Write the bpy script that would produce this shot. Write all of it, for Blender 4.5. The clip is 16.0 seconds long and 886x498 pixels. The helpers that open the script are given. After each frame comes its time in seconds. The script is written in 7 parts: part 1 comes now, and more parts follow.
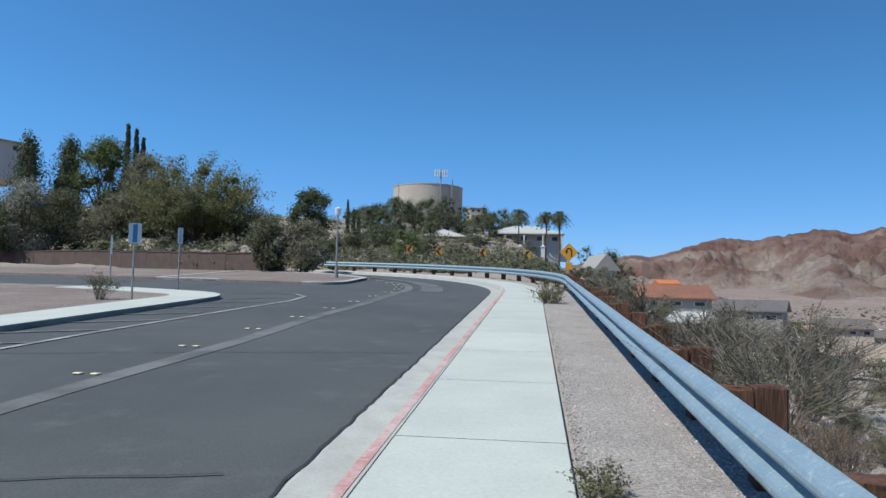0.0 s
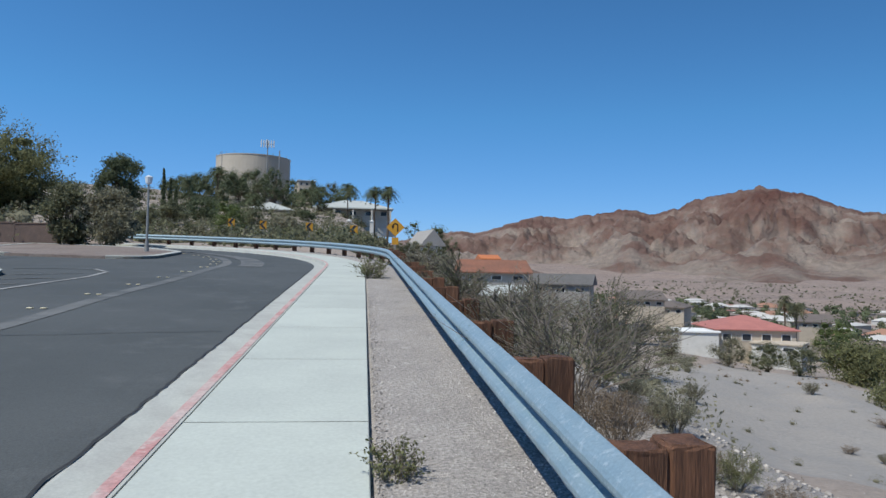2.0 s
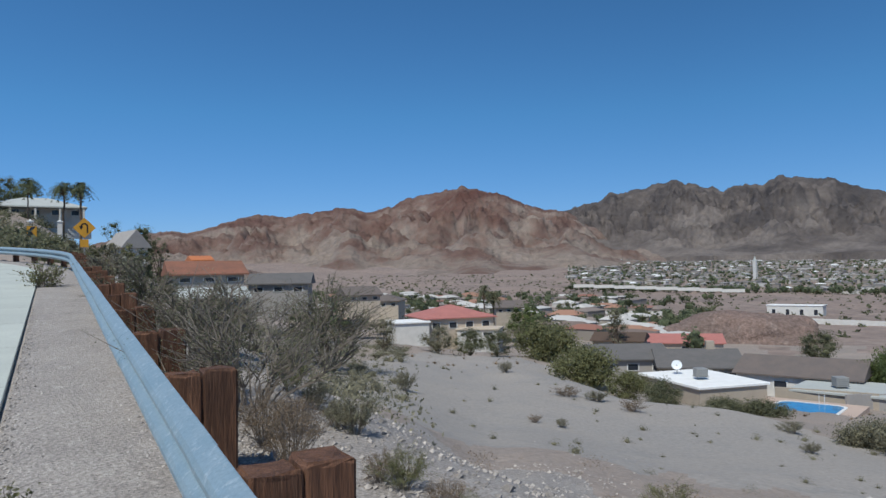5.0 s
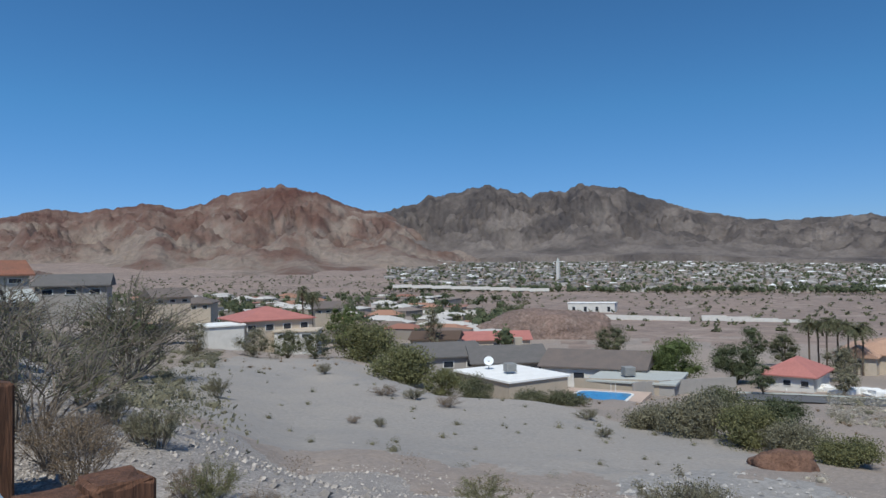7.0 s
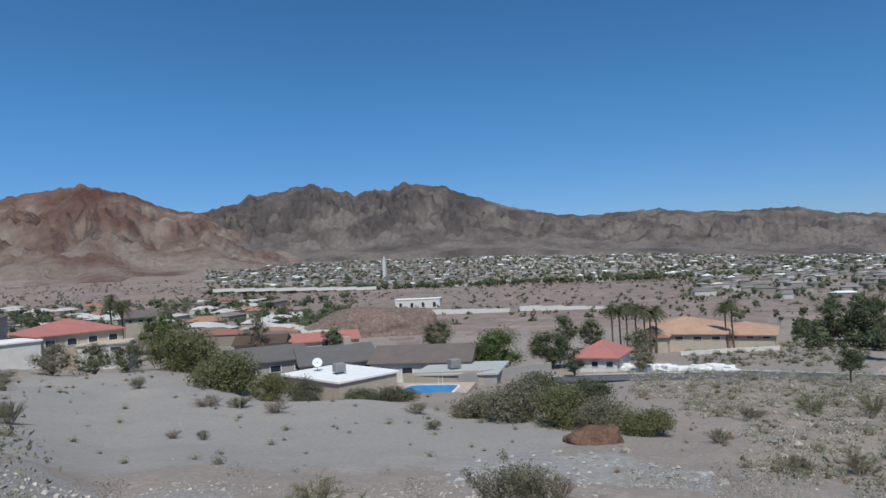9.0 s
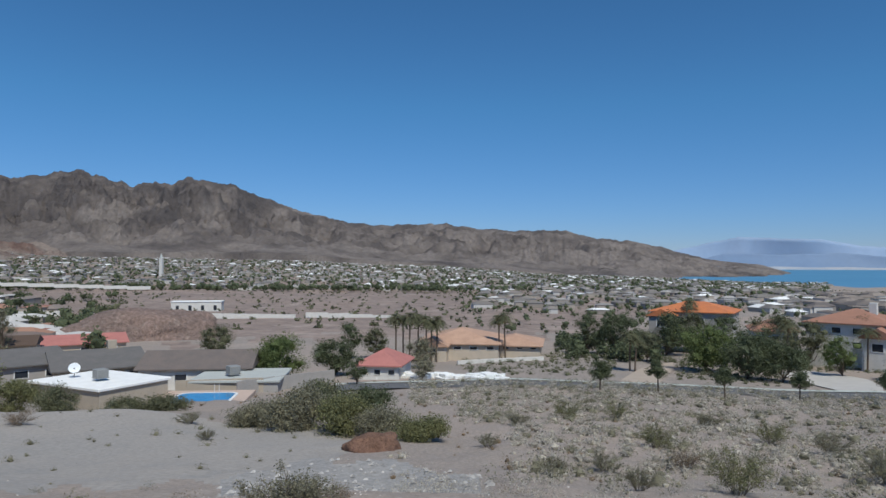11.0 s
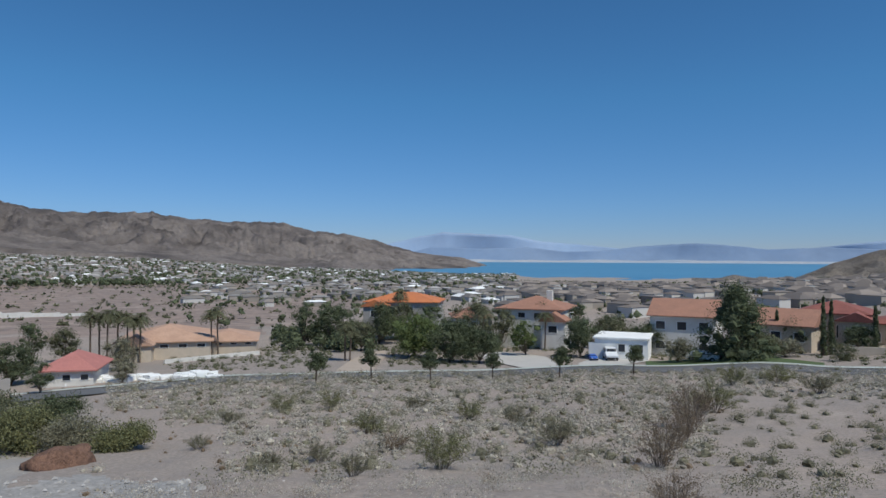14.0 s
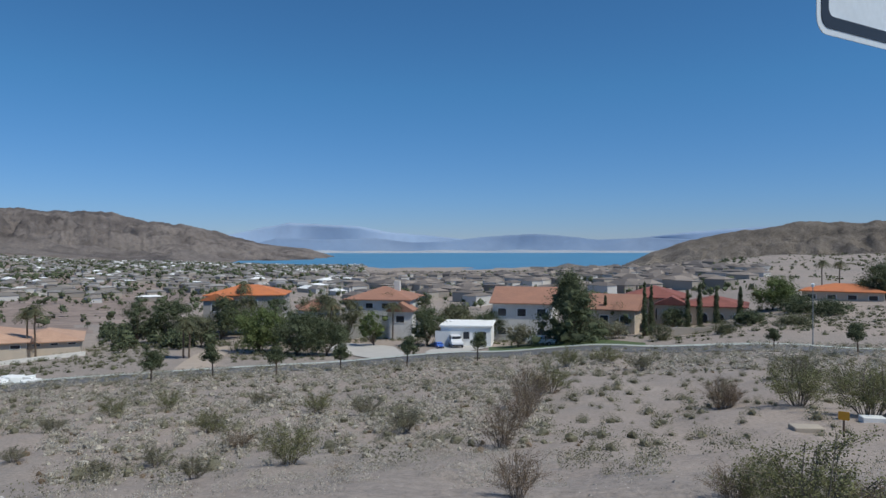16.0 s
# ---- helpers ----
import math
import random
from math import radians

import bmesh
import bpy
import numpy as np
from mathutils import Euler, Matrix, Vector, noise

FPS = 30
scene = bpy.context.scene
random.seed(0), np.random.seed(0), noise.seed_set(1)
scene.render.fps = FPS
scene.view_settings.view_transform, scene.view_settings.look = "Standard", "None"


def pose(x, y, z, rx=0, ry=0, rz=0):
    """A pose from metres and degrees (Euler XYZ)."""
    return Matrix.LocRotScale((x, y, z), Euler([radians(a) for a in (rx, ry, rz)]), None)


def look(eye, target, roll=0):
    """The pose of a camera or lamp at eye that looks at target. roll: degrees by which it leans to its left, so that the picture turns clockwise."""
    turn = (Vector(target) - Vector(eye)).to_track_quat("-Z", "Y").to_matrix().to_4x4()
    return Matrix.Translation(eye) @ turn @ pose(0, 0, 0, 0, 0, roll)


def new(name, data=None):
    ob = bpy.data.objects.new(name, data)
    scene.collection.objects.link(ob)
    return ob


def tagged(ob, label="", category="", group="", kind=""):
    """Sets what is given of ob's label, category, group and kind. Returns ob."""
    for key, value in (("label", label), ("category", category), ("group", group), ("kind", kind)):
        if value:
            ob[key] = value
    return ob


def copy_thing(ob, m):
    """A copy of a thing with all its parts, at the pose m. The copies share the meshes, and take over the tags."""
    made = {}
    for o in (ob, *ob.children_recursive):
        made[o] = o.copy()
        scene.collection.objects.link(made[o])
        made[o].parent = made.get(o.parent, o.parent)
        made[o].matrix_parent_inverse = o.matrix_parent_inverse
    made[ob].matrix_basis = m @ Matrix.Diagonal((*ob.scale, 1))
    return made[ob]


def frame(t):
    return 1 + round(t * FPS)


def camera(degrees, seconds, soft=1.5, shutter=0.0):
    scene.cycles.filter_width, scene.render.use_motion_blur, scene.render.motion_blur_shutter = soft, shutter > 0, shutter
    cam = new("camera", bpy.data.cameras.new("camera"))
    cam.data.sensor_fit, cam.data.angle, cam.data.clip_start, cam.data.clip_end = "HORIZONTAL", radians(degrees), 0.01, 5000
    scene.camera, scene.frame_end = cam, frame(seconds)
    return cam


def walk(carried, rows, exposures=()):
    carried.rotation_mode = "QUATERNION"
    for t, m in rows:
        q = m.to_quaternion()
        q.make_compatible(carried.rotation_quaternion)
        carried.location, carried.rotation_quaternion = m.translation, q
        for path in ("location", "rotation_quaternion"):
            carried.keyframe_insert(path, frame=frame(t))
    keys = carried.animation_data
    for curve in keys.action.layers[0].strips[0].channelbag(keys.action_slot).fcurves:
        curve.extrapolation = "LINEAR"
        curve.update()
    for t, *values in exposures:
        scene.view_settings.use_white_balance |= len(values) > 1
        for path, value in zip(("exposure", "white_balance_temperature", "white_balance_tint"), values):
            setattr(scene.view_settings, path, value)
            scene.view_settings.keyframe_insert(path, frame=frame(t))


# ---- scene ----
cam = camera(65.0, 16.0)
PATH = [
    (0, pose(0.000, 0.000, 1.450, 93.86, -1.21, -0.08)),
    (0.5, pose(0.065, 0.032, 1.451, 92.87, -2.37, -3.07)),
    (1, pose(0.141, 0.072, 1.453, 92.70, -2.77, -6.08)),
    (1.5, pose(0.188, 0.127, 1.454, 91.24, -1.66, -9.52)),
    (2, pose(0.226, 0.182, 1.456, 92.06, -1.05, -14.06)),
    (2.5, pose(0.263, 0.238, 1.458, 91.63, -0.75, -19.71)),
    (3, pose(0.317, 0.261, 1.459, 92.12, 0.13, -22.23)),
    (3.5, pose(0.427, 0.256, 1.459, 91.40, 0.42, -23.93)),
    (4, pose(0.529, 0.263, 1.460, 91.19, 0.27, -27.77)),
    (4.5, pose(0.615, 0.302, 1.461, 91.29, 0.89, -31.15)),
    (5, pose(0.693, 0.363, 1.464, 91.90, 1.17, -36.78)),
    (7.5, pose(0.739, 0.407, 1.465, 91.18, 1.56, -53.66)),
    (8, pose(0.745, 0.411, 1.465, 90.81, 2.19, -56.09)),
    (8.5, pose(0.751, 0.416, 1.465, 90.85, 2.64, -60.41)),
    (9, pose(0.756, 0.420, 1.465, 91.03, 3.03, -65.77)),
    (9.5, pose(0.762, 0.424, 1.466, 91.21, 1.91, -71.25)),
    (12, pose(0.784, 0.441, 1.466, 90.92, 0.38, -91.84)),
    (12.5, pose(0.787, 0.444, 1.466, 90.85, 0.80, -97.69)),
    (13, pose(0.790, 0.446, 1.466, 90.71, 0.91, -102.17)),
    (13.5, pose(0.793, 0.448, 1.466, 90.59, 0.41, -104.34)),
    (14, pose(0.796, 0.450, 1.466, 90.60, -0.22, -105.98)),
    (14.5, pose(0.798, 0.452, 1.467, 90.75, -0.57, -108.71)),
    (15, pose(0.801, 0.454, 1.467, 90.57, -0.36, -111.73)),
    (15.5, pose(0.804, 0.456, 1.467, 89.96, 0.43, -114.55)),
    (16, pose(0.807, 0.459, 1.467, 89.86, 0.08, -118.49)),
]

walk(cam, PATH, ((0, 0.34), (1.5, 0.26), (3, 0.13), (5, 0.04), (7.5, 0.06), (12, 0.0), (16, 0.0)))

# ---- world and sun ----
SUN_AZ, SUN_EL = 240.0, 56.0
world = bpy.data.worlds.new("sky")
scene.world = world
world.use_nodes = True
wn = world.node_tree.nodes
sky = wn.new("ShaderNodeTexSky")
sky.sky_type = "NISHITA"
sky.sun_disc = False
sky.sun_elevation, sky.sun_rotation = radians(SUN_EL), radians(SUN_AZ)
sky.altitude, sky.air_density, sky.dust_density, sky.ozone_density = 1200, 1.0, 0.0, 5.0
tone = wn.new("ShaderNodeMix")
tone.data_type, tone.blend_type = "RGBA", "MULTIPLY"
tone.inputs[0].default_value = 1.0
wl = world.node_tree.links
# desert haze greys the sky towards the horizon; dust brightens it on the sun's side
wco, wsep, wrmp = wn.new("ShaderNodeTexCoord"), wn.new("ShaderNodeSeparateXYZ"), wn.new("ShaderNodeValToRGB")
wl.new(wco.outputs["Generated"], wsep.inputs[0])
wl.new(wsep.outputs[2], wrmp.inputs[0])
for i, (pos, c) in enumerate(((0.0, (0.44, 0.53, 0.80)), (0.07, (0.43, 0.62, 0.87)), (0.22, (0.40, 0.76, 0.94)), (1.0, (0.40, 0.76, 0.93)))):
    e = wrmp.color_ramp.elements[i] if i < 2 else wrmp.color_ramp.elements.new(pos)
    e.position, e.color = pos, (*c, 1)
wdot, wmap, wmul = wn.new("ShaderNodeVectorMath"), wn.new("ShaderNodeMapRange"), wn.new("ShaderNodeVectorMath")
wdot.operation, wmul.operation = "DOT_PRODUCT", "SCALE"
wdot.inputs[1].default_value = (math.sin(radians(SUN_AZ + 55)), math.cos(radians(SUN_AZ + 55)), 0.0)
wl.new(wco.outputs["Generated"], wdot.inputs[0])
for i, v in ((1, -0.5), (2, 0.9), (3, 0.99), (4, 1.32)):
    wmap.inputs[i].default_value = v
wl.new(wdot.outputs["Value"], wmap.inputs[0])
wl.new(sky.outputs[0], tone.inputs[6])
wl.new(wrmp.outputs[0], tone.inputs[7])
wl.new(tone.outputs[2], wmul.inputs[0])
wl.new(wmap.outputs[0], wmul.inputs["Scale"])
wl.new(wmul.outputs[0], wn["Background"].inputs[0])
wn["Background"].inputs[1].default_value = 0.10
sun = new("sun", bpy.data.lights.new("sun", "SUN"))
sun.data.energy, sun.data.angle, sun.data.color = 3.7, radians(0.53), (1.0, 0.985, 0.90)
sd = Vector((math.sin(radians(SUN_AZ)) * math.cos(radians(SUN_EL)), math.cos(radians(SUN_AZ)) * math.cos(radians(SUN_EL)), math.sin(radians(SUN_EL))))
sun.matrix_basis = look(sd * 50, (0, 0, 0))

# ---- materials ----
def material(name, colour, rough=0.85, vary=0.25, scale=3.0, fine=40.0, bump=0.3, metal=0.0, alt=None, spot=None, dist=0.02, each=0.0, island=0.0, squash=None):
    """A surface with variation at two scales: broad patches towards alt, fine grain, relief."""
    m = bpy.data.materials.new(name)
    m.use_nodes = True
    nt = m.node_tree
    n, l = nt.nodes, nt.links
    b = n["Principled BSDF"]
    b.inputs["Roughness"].default_value, b.inputs["Metallic"].default_value = rough, metal
    co = n.new("ShaderNodeTexCoord")
    geo = n.new("ShaderNodeNewGeometry")
    def tex(sc, detail=6.0, ro=0.6):
        t = n.new("ShaderNodeTexNoise")
        t.inputs["Scale"].default_value, t.inputs["Detail"].default_value, t.inputs["Roughness"].default_value = sc, detail, ro
        if squash:
            sq = n.new("ShaderNodeMapping")
            sq.inputs["Scale"].default_value = squash
            l.new(geo.outputs["Position"], sq.inputs[0])
            l.new(sq.outputs[0], t.inputs["Vector"])
        else:
            l.new(geo.outputs["Position"], t.inputs["Vector"])
        return t
    def mix(kind, f, a, c):
        x = n.new("ShaderNodeMix")
        x.data_type, x.blend_type = "RGBA", kind
        if isinstance(f, float):
            x.inputs[0].default_value = f
        else:
            l.new(f, x.inputs[0])
        for sock, v in ((x.inputs[6], a), (x.inputs[7], c)):
            if isinstance(v, tuple):
                sock.default_value = (*v[:3], 1)
            else:
                l.new(v, sock)
        return x.outputs[2]
    def ramp(sock, lo, hi, a=0.0, c=1.0):
        r = n.new("ShaderNodeMapRange")
        r.inputs[1].default_value, r.inputs[2].default_value, r.inputs[3].default_value, r.inputs[4].default_value = lo, hi, a, c
        l.new(sock, r.inputs[0])
        return r.outputs[0]
    big, small = tex(scale), tex(fine, 4.0, 0.65)
    other = alt or tuple(c * (1 - vary) for c in colour)
    col = mix("MIX", ramp(big.outputs[0], 0.38, 0.62), tuple(colour), tuple(other))
    if spot:
        third = tex(scale * 3.7, 5.0, 0.7)
        col = mix("MIX", ramp(third.outputs[0], 0.55, 0.68, 0.0, 0.8), col, tuple(spot))
    v = ramp(small.outputs[0], 0.3, 0.7, 1 - vary, 1 + vary)
    g = n.new("ShaderNodeCombineColor")
    for i in range(3):
        l.new(v, g.inputs[i])
    col = mix("MULTIPLY", 1.0, col, g.outputs[0])
    for amount, node, out in ((each, "ShaderNodeObjectInfo", "Random"), (island, "ShaderNodeNewGeometry", "Random Per Island")):
        if amount:
            r = n.new(node)
            g = n.new("ShaderNodeCombineColor")
            for i in range(3):
                l.new(ramp(r.outputs[out], 0, 1, 1 - amount, 1 + amount), g.inputs[i])
            col = mix("MULTIPLY", 1.0, col, g.outputs[0])
    l.new(col, b.inputs["Base Color"])
    if bump:
        bp = n.new("ShaderNodeBump")
        bp.inputs["Strength"].default_value, bp.inputs["Distance"].default_value = bump, dist
        l.new(small.outputs[0], bp.inputs["Height"])
        l.new(bp.outputs[0], b.inputs["Normal"])
    return m

def palette(name, colours, rough=0.8):
    """One of several colours for each loose piece of a joined mesh."""
    m = bpy.data.materials.new(name)
    m.use_nodes = True
    n, l = m.node_tree.nodes, m.node_tree.links
    g = n.new("ShaderNodeNewGeometry")
    r = n.new("ShaderNodeValToRGB")
    r.color_ramp.interpolation = "CONSTANT"
    for i, c in enumerate(colours):
        e = r.color_ramp.elements[i] if i < 2 else r.color_ramp.elements.new(0.5)
        e.position, e.color = i / len(colours), (*c, 1)
    l.new(g.outputs["Random Per Island"], r.inputs[0])
    l.new(r.outputs[0], n["Principled BSDF"].inputs["Base Color"])
    n["Principled BSDF"].inputs["Roughness"].default_value = rough
    return m

ASPHALT = material("asphalt", (0.076, 0.082, 0.083), 0.9, 0.25, 0.35, 55, 0.5, alt=(0.060, 0.066, 0.067), spot=(0.094, 0.099, 0.100), dist=0.006)
CONCRETE = material("concrete", (0.465, 0.495, 0.45), 0.9, 0.08, 0.8, 30, 0.15, alt=(0.42, 0.445, 0.41), dist=0.004, each=0.04)
GUTTER = material("gutter_concrete", (0.43, 0.44, 0.405), 0.9, 0.12, 2.5, 40, 0.2, alt=(0.37, 0.37, 0.345), dist=0.004)
REDPAINT = material("worn_red_paint", (0.45, 0.23, 0.22), 0.85, 0.22, 1.8, 30, 0.15, alt=(0.48, 0.38, 0.355), spot=(0.47, 0.45, 0.41), dist=0.004)
GRAVEL = material("gravel", (0.345, 0.312, 0.285), 0.95, 0.5, 1.2, 40, 1.0, alt=(0.29, 0.262, 0.24), spot=(0.41, 0.375, 0.345), dist=0.02)
RUBBLE_STONE = material("grey_rubble_stones", (0.34, 0.325, 0.31), 0.9, 0.2, 3, 20, 0.3, island=0.35)
PEBBLE = material("pebbles", (0.38, 0.345, 0.315), 0.9, 0.2, 3, 30, 0.2, island=0.5)
DIRT = material("desert_dirt", (0.305, 0.25, 0.212), 0.95, 0.24, 0.05, 6, 0.9, alt=(0.255, 0.218, 0.19), spot=(0.35, 0.295, 0.25), dist=0.06)
LOT = material("graded_gravel", (0.275, 0.255, 0.235), 0.95, 0.16, 0.08, 5, 0.5, alt=(0.31, 0.28, 0.25), spot=(0.25, 0.235, 0.22), dist=0.05)
REDDIRT = material("reddish_gravel_yard", (0.18, 0.14, 0.122), 0.95, 0.38, 0.3, 12, 1.0, alt=(0.235, 0.198, 0.175), spot=(0.135, 0.10, 0.088), dist=0.03)
GALV = material("galvanised_steel", (0.25, 0.35, 0.41), 0.5, 0.12, 5, 60, 0.12, metal=0.35, alt=(0.29, 0.385, 0.44), spot=(0.47, 0.55, 0.59), dist=0.003)
TIMBER = material("weathered_brown_timber", (0.135, 0.062, 0.034), 0.9, 0.45, 14, 90, 0.9, alt=(0.075, 0.033, 0.018), spot=(0.20, 0.105, 0.062), dist=0.012, each=0.2, squash=(1, 1, 0.07))
RUBBLE = material("crushed_grey_rubble", (0.30, 0.285, 0.268), 0.95, 0.25, 0.9, 5, 0.7, alt=(0.27, 0.255, 0.24), dist=0.06)
REDFAN = material("pinkish_desert_fan", (0.265, 0.20, 0.165), 0.95, 0.3, 0.012, 0.2, 0.6, alt=(0.215, 0.165, 0.14), spot=(0.335, 0.275, 0.235), dist=1.5)

# ---- lie of the land ----
EYE_Z, GRADE, HEAD = 1.45, 0.064, radians(7.5)
SH, CH = math.sin(HEAD), math.cos(HEAD)
# ground height below eye level along lines of sight: azimuth, then the heights at these distances
DIST = [3, 8, 14, 22, 35, 50, 70, 90, 130, 200, 320, 600, 1000, 1600, 5000]
PROFILES = [
    (-100, [-1.4, -1, 0, 1, 2, 3, 6, 8, 11, 14, 18, 20, 20, 25, 25]),
    (-12, [-1.4, -1, 0, 0.5, 1, 1.6, 2.4, 4, 9, 21, 33, 15, 5, 25, 25]),
    (5, [-1.4, -1, 0, 0.5, 1, 1.6, 2, 4, 8, 18, 28, 10, 0, 35, 35]),
    (13, [-1.4, -1.2, -0.8, -0.6, -0.6, -0.5, -0.5, 0, 0, 0, -3, -8, -4, 35, 35]),
    (19, [-1.4, -1.6, -1.9, -2.2, -2.6, -3.2, -4.5, -6, -8, -9, -11, -9, -2, 40, 40]),
    (30, [-1.4, -2.0, -2.7, -3.9, -5.8, -6.9, -8, -9.2, -12, -14, -15, -12, -2, 40, 40]),
    (42, [-1.45, -2.3, -3.6, -5.4, -7.6, -8.2, -8.9, -10.6, -14.5, -16, -17, -15, -3, 33, 33]),
    (57, [-1.45, -2.5, -4.2, -6.2, -8.4, -9.2, -13.6, -15.8, -17, -18.5, -20, -19, -9, 12, 12]),
    (68, [-1.45, -2.5, -4.3, -6.4, -8.6, -10.6, -13.4, -15.4, -17, -19, -21, -21, -13, 8, 8]),
    (80, [-1.45, -2.5, -4.4, -6.6, -8.8, -10.8, -13.2, -15.1, -17, -19, -21, -22, -18, -4, 0]),
    (95, [-1.45, -2.5, -4.4, -6.7, -9, -10.9, -12.8, -14.9, -17, -20, -21.5, -23, -26, -28, -45]),
    (108, [-1.45, -2.5, -4.4, -6.7, -9, -10.9, -12.9, -15.1, -17, -20, -21, -24, -32, -40, -45]),
    (121, [-1.45, -2.5, -4.4, -6.6, -8.8, -10.6, -12.5, -14.3, -16.5, -19, -20, -24, -33, -40, -45]),
    (133, [-1.45, -2.4, -4.2, -6.3, -8.2, -9.9, -11.5, -12.9, -14.5, -16, -17, -18, -28, -40, -45]),
    (146, [-1.45, -2.3, -4.0, -5.8, -7.4, -8.6, -10, -11.2, -10, -10, -12, -8, -5, -10, -45]),
    (165, [-1.45, -2.2, -3.5, -5, -6.5, -7.5, -8.5, -9, -9, -9, -8, 0, 0, 0, -20]),
    (260, [-1.45, -1, 0, 1, 2, 3, 6, 8, 11, 14, 18, 20, 20, 25, 25]),
]
PAZ = np.array([p[0] for p in PROFILES], float)
PZ = np.array([p[1] for p in PROFILES], float)

def smooth(a, b, x):
    t = np.clip((np.asarray(x, float) - a) / (b - a), 0, 1)
    return t * t * (3 - 2 * t)

def su(x, y):
    return x * SH + y * CH, x * CH - y * SH

def xy(s, u):
    return s * SH + u * CH, s * CH - u * SH

def ground(x, y):
    """Height of the bare ground at a place (numbers or arrays)."""
    x, y = np.asarray(x, float), np.asarray(y, float)
    s, u = su(x, y)
    r = np.hypot(x, y) + 1e-6
    az = np.degrees(np.arctan2(x, y))
    az = np.where(az < -100, az + 360, az)
    i = np.clip(np.searchsorted(PAZ, az) - 1, 0, len(PAZ) - 2)
    f = np.clip((az - PAZ[i]) / (PAZ[i + 1] - PAZ[i]), 0, 1)
    f = f * f * (3 - 2 * f)
    lr, ld = np.log(np.clip(r, 3, 5000)), np.log(np.array(DIST, float))
    j = np.clip(np.searchsorted(ld, lr) - 1, 0, len(ld) - 2)
    g = np.clip((lr - ld[j]) / (ld[j + 1] - ld[j]), 0, 1)
    zv = (PZ[i, j] * (1 - g) + PZ[i, j + 1] * g) * (1 - f) + (PZ[i + 1, j] * (1 - g) + PZ[i + 1, j + 1] * g) * f + EYE_Z
    zr = GRADE * np.clip(s, -60, 52)
    hill = 0.40 * np.clip(s - 46 + 0.389 * (u + 21) - 0.6, 0, 26) * smooth(-15, -22, u)
    zr = zr + hill
    # arc of the bend: how far outside the kerb line
    out = np.where(s < 26, u, np.hypot(s - 26, u + 24) - 24)
    w = np.maximum(smooth(1.9, 5.5, out), smooth(60, 85, r) * (out < 1.9))
    bank = smooth(-17, -25, az) * smooth(-15, -22, u)
    w = w * (1 - bank) + smooth(95, 130, r) * bank
    return zr * (1 - w) + zv * w - 0.16 * (out < 1.9) * (1 - w)

def relief(x, y):
    """Small humps and hollows of the ground sheet near the walk."""
    r, az = math.hypot(x, y), math.degrees(math.atan2(x, y))
    s, u = su(x, y)
    if r > 128 or s < -60:
        return 0.0
    out = u if s < 26 else math.hypot(s - 26, u + 24) - 24
    lot = smooth(26, 33, az) * (1 - smooth(70, 76, az)) * smooth(24, 30, r) * (1 - smooth(48, 60, r))
    street = smooth(72, 76, az) * smooth(78, 84, r)
    return float(0.35 * noise.fractal((x * 0.16, y * 0.16, 3.1), 1.0, 2.0, 4) * smooth(2.0, 6.0, out) * (1 - 0.85 * lot) * (1 - 0.92 * street))

def place(az, r, dz=0.0):
    a = radians(az)
    x, y = r * math.sin(a), r * math.cos(a)
    return Vector((x, y, float(ground(x, y)) + relief(x, y) + dz))

# ---- mesh helpers ----
def mesh_object(name, verts, faces, mat, parent=None, label="", smooth_faces=False):
    me = bpy.data.meshes.new(name)
    me.from_pydata([tuple(v) for v in verts], [], [tuple(int(i) for i in f) for f in faces])
    me.materials.append(mat)
    if smooth_faces:
        me.polygons.foreach_set("use_smooth", [True] * len(me.polygons))
    me.update()
    ob = new(name, me)
    if parent:
        ob.parent = parent
    if label:
        ob["label"] = label
    return ob

def part(name, bm, mat, parent=None, label="", smooth_faces=False):
    me = bpy.data.meshes.new(name)
    bm.to_mesh(me)
    bm.free()
    me.materials.append(mat)
    if smooth_faces:
        me.polygons.foreach_set("use_smooth", [True] * len(me.polygons))
    ob = new(name, me)
    if parent:
        ob.parent = parent
    if label:
        ob["label"] = label
    return ob

def thing(name, m, label, category, group="", kind=""):
    ob = new(name)
    ob.matrix_basis = m
    ob.empty_display_size = 0.2
    return tagged(ob, label, category, group, kind)

def box(bm, x0, x1, y0, y1, z0, z1, bevel=0.0, m=None):
    r = bmesh.ops.create_cube(bm, size=1)
    vs = r["verts"]
    for v in vs:
        v.co = Vector(((x0 + x1) / 2 + v.co.x * (x1 - x0), (y0 + y1) / 2 + v.co.y * (y1 - y0), (z0 + z1) / 2 + v.co.z * (z1 - z0)))
    if bevel:
        es = list({e for v in vs for e in v.link_edges})
        got = bmesh.ops.bevel(bm, geom=es, offset=bevel, segments=1, affect="EDGES")
        vs = list({v for f in got["faces"] for v in f.verts} | {v for v in vs if v.is_valid})
    if m is not None:
        for v in vs:
            v.co = m @ v.co
    return vs

def boxed(x0, x1, y0, y1, z0, z1, bevel=0.0):
    bm = bmesh.new()
    box(bm, x0, x1, y0, y1, z0, z1, bevel)
    return bm

def tube(bm, a, b, r0, r1, n=7):
    a, b = Vector(a), Vector(b)
    q = (b - a).to_track_quat("Z", "Y").to_matrix()
    rings = []
    for p, r in ((a, r0), (b, r1)):
        rings.append([bm.verts.new(p + q @ Vector((r * math.cos(2 * math.pi * k / n), r * math.sin(2 * math.pi * k / n), 0))) for k in range(n)])
    for k in range(n):
        bm.faces.new((rings[0][k], rings[0][(k + 1) % n], rings[1][(k + 1) % n], rings[1][k]))
    bm.faces.new(rings[0][::-1])
    bm.faces.new(rings[1])

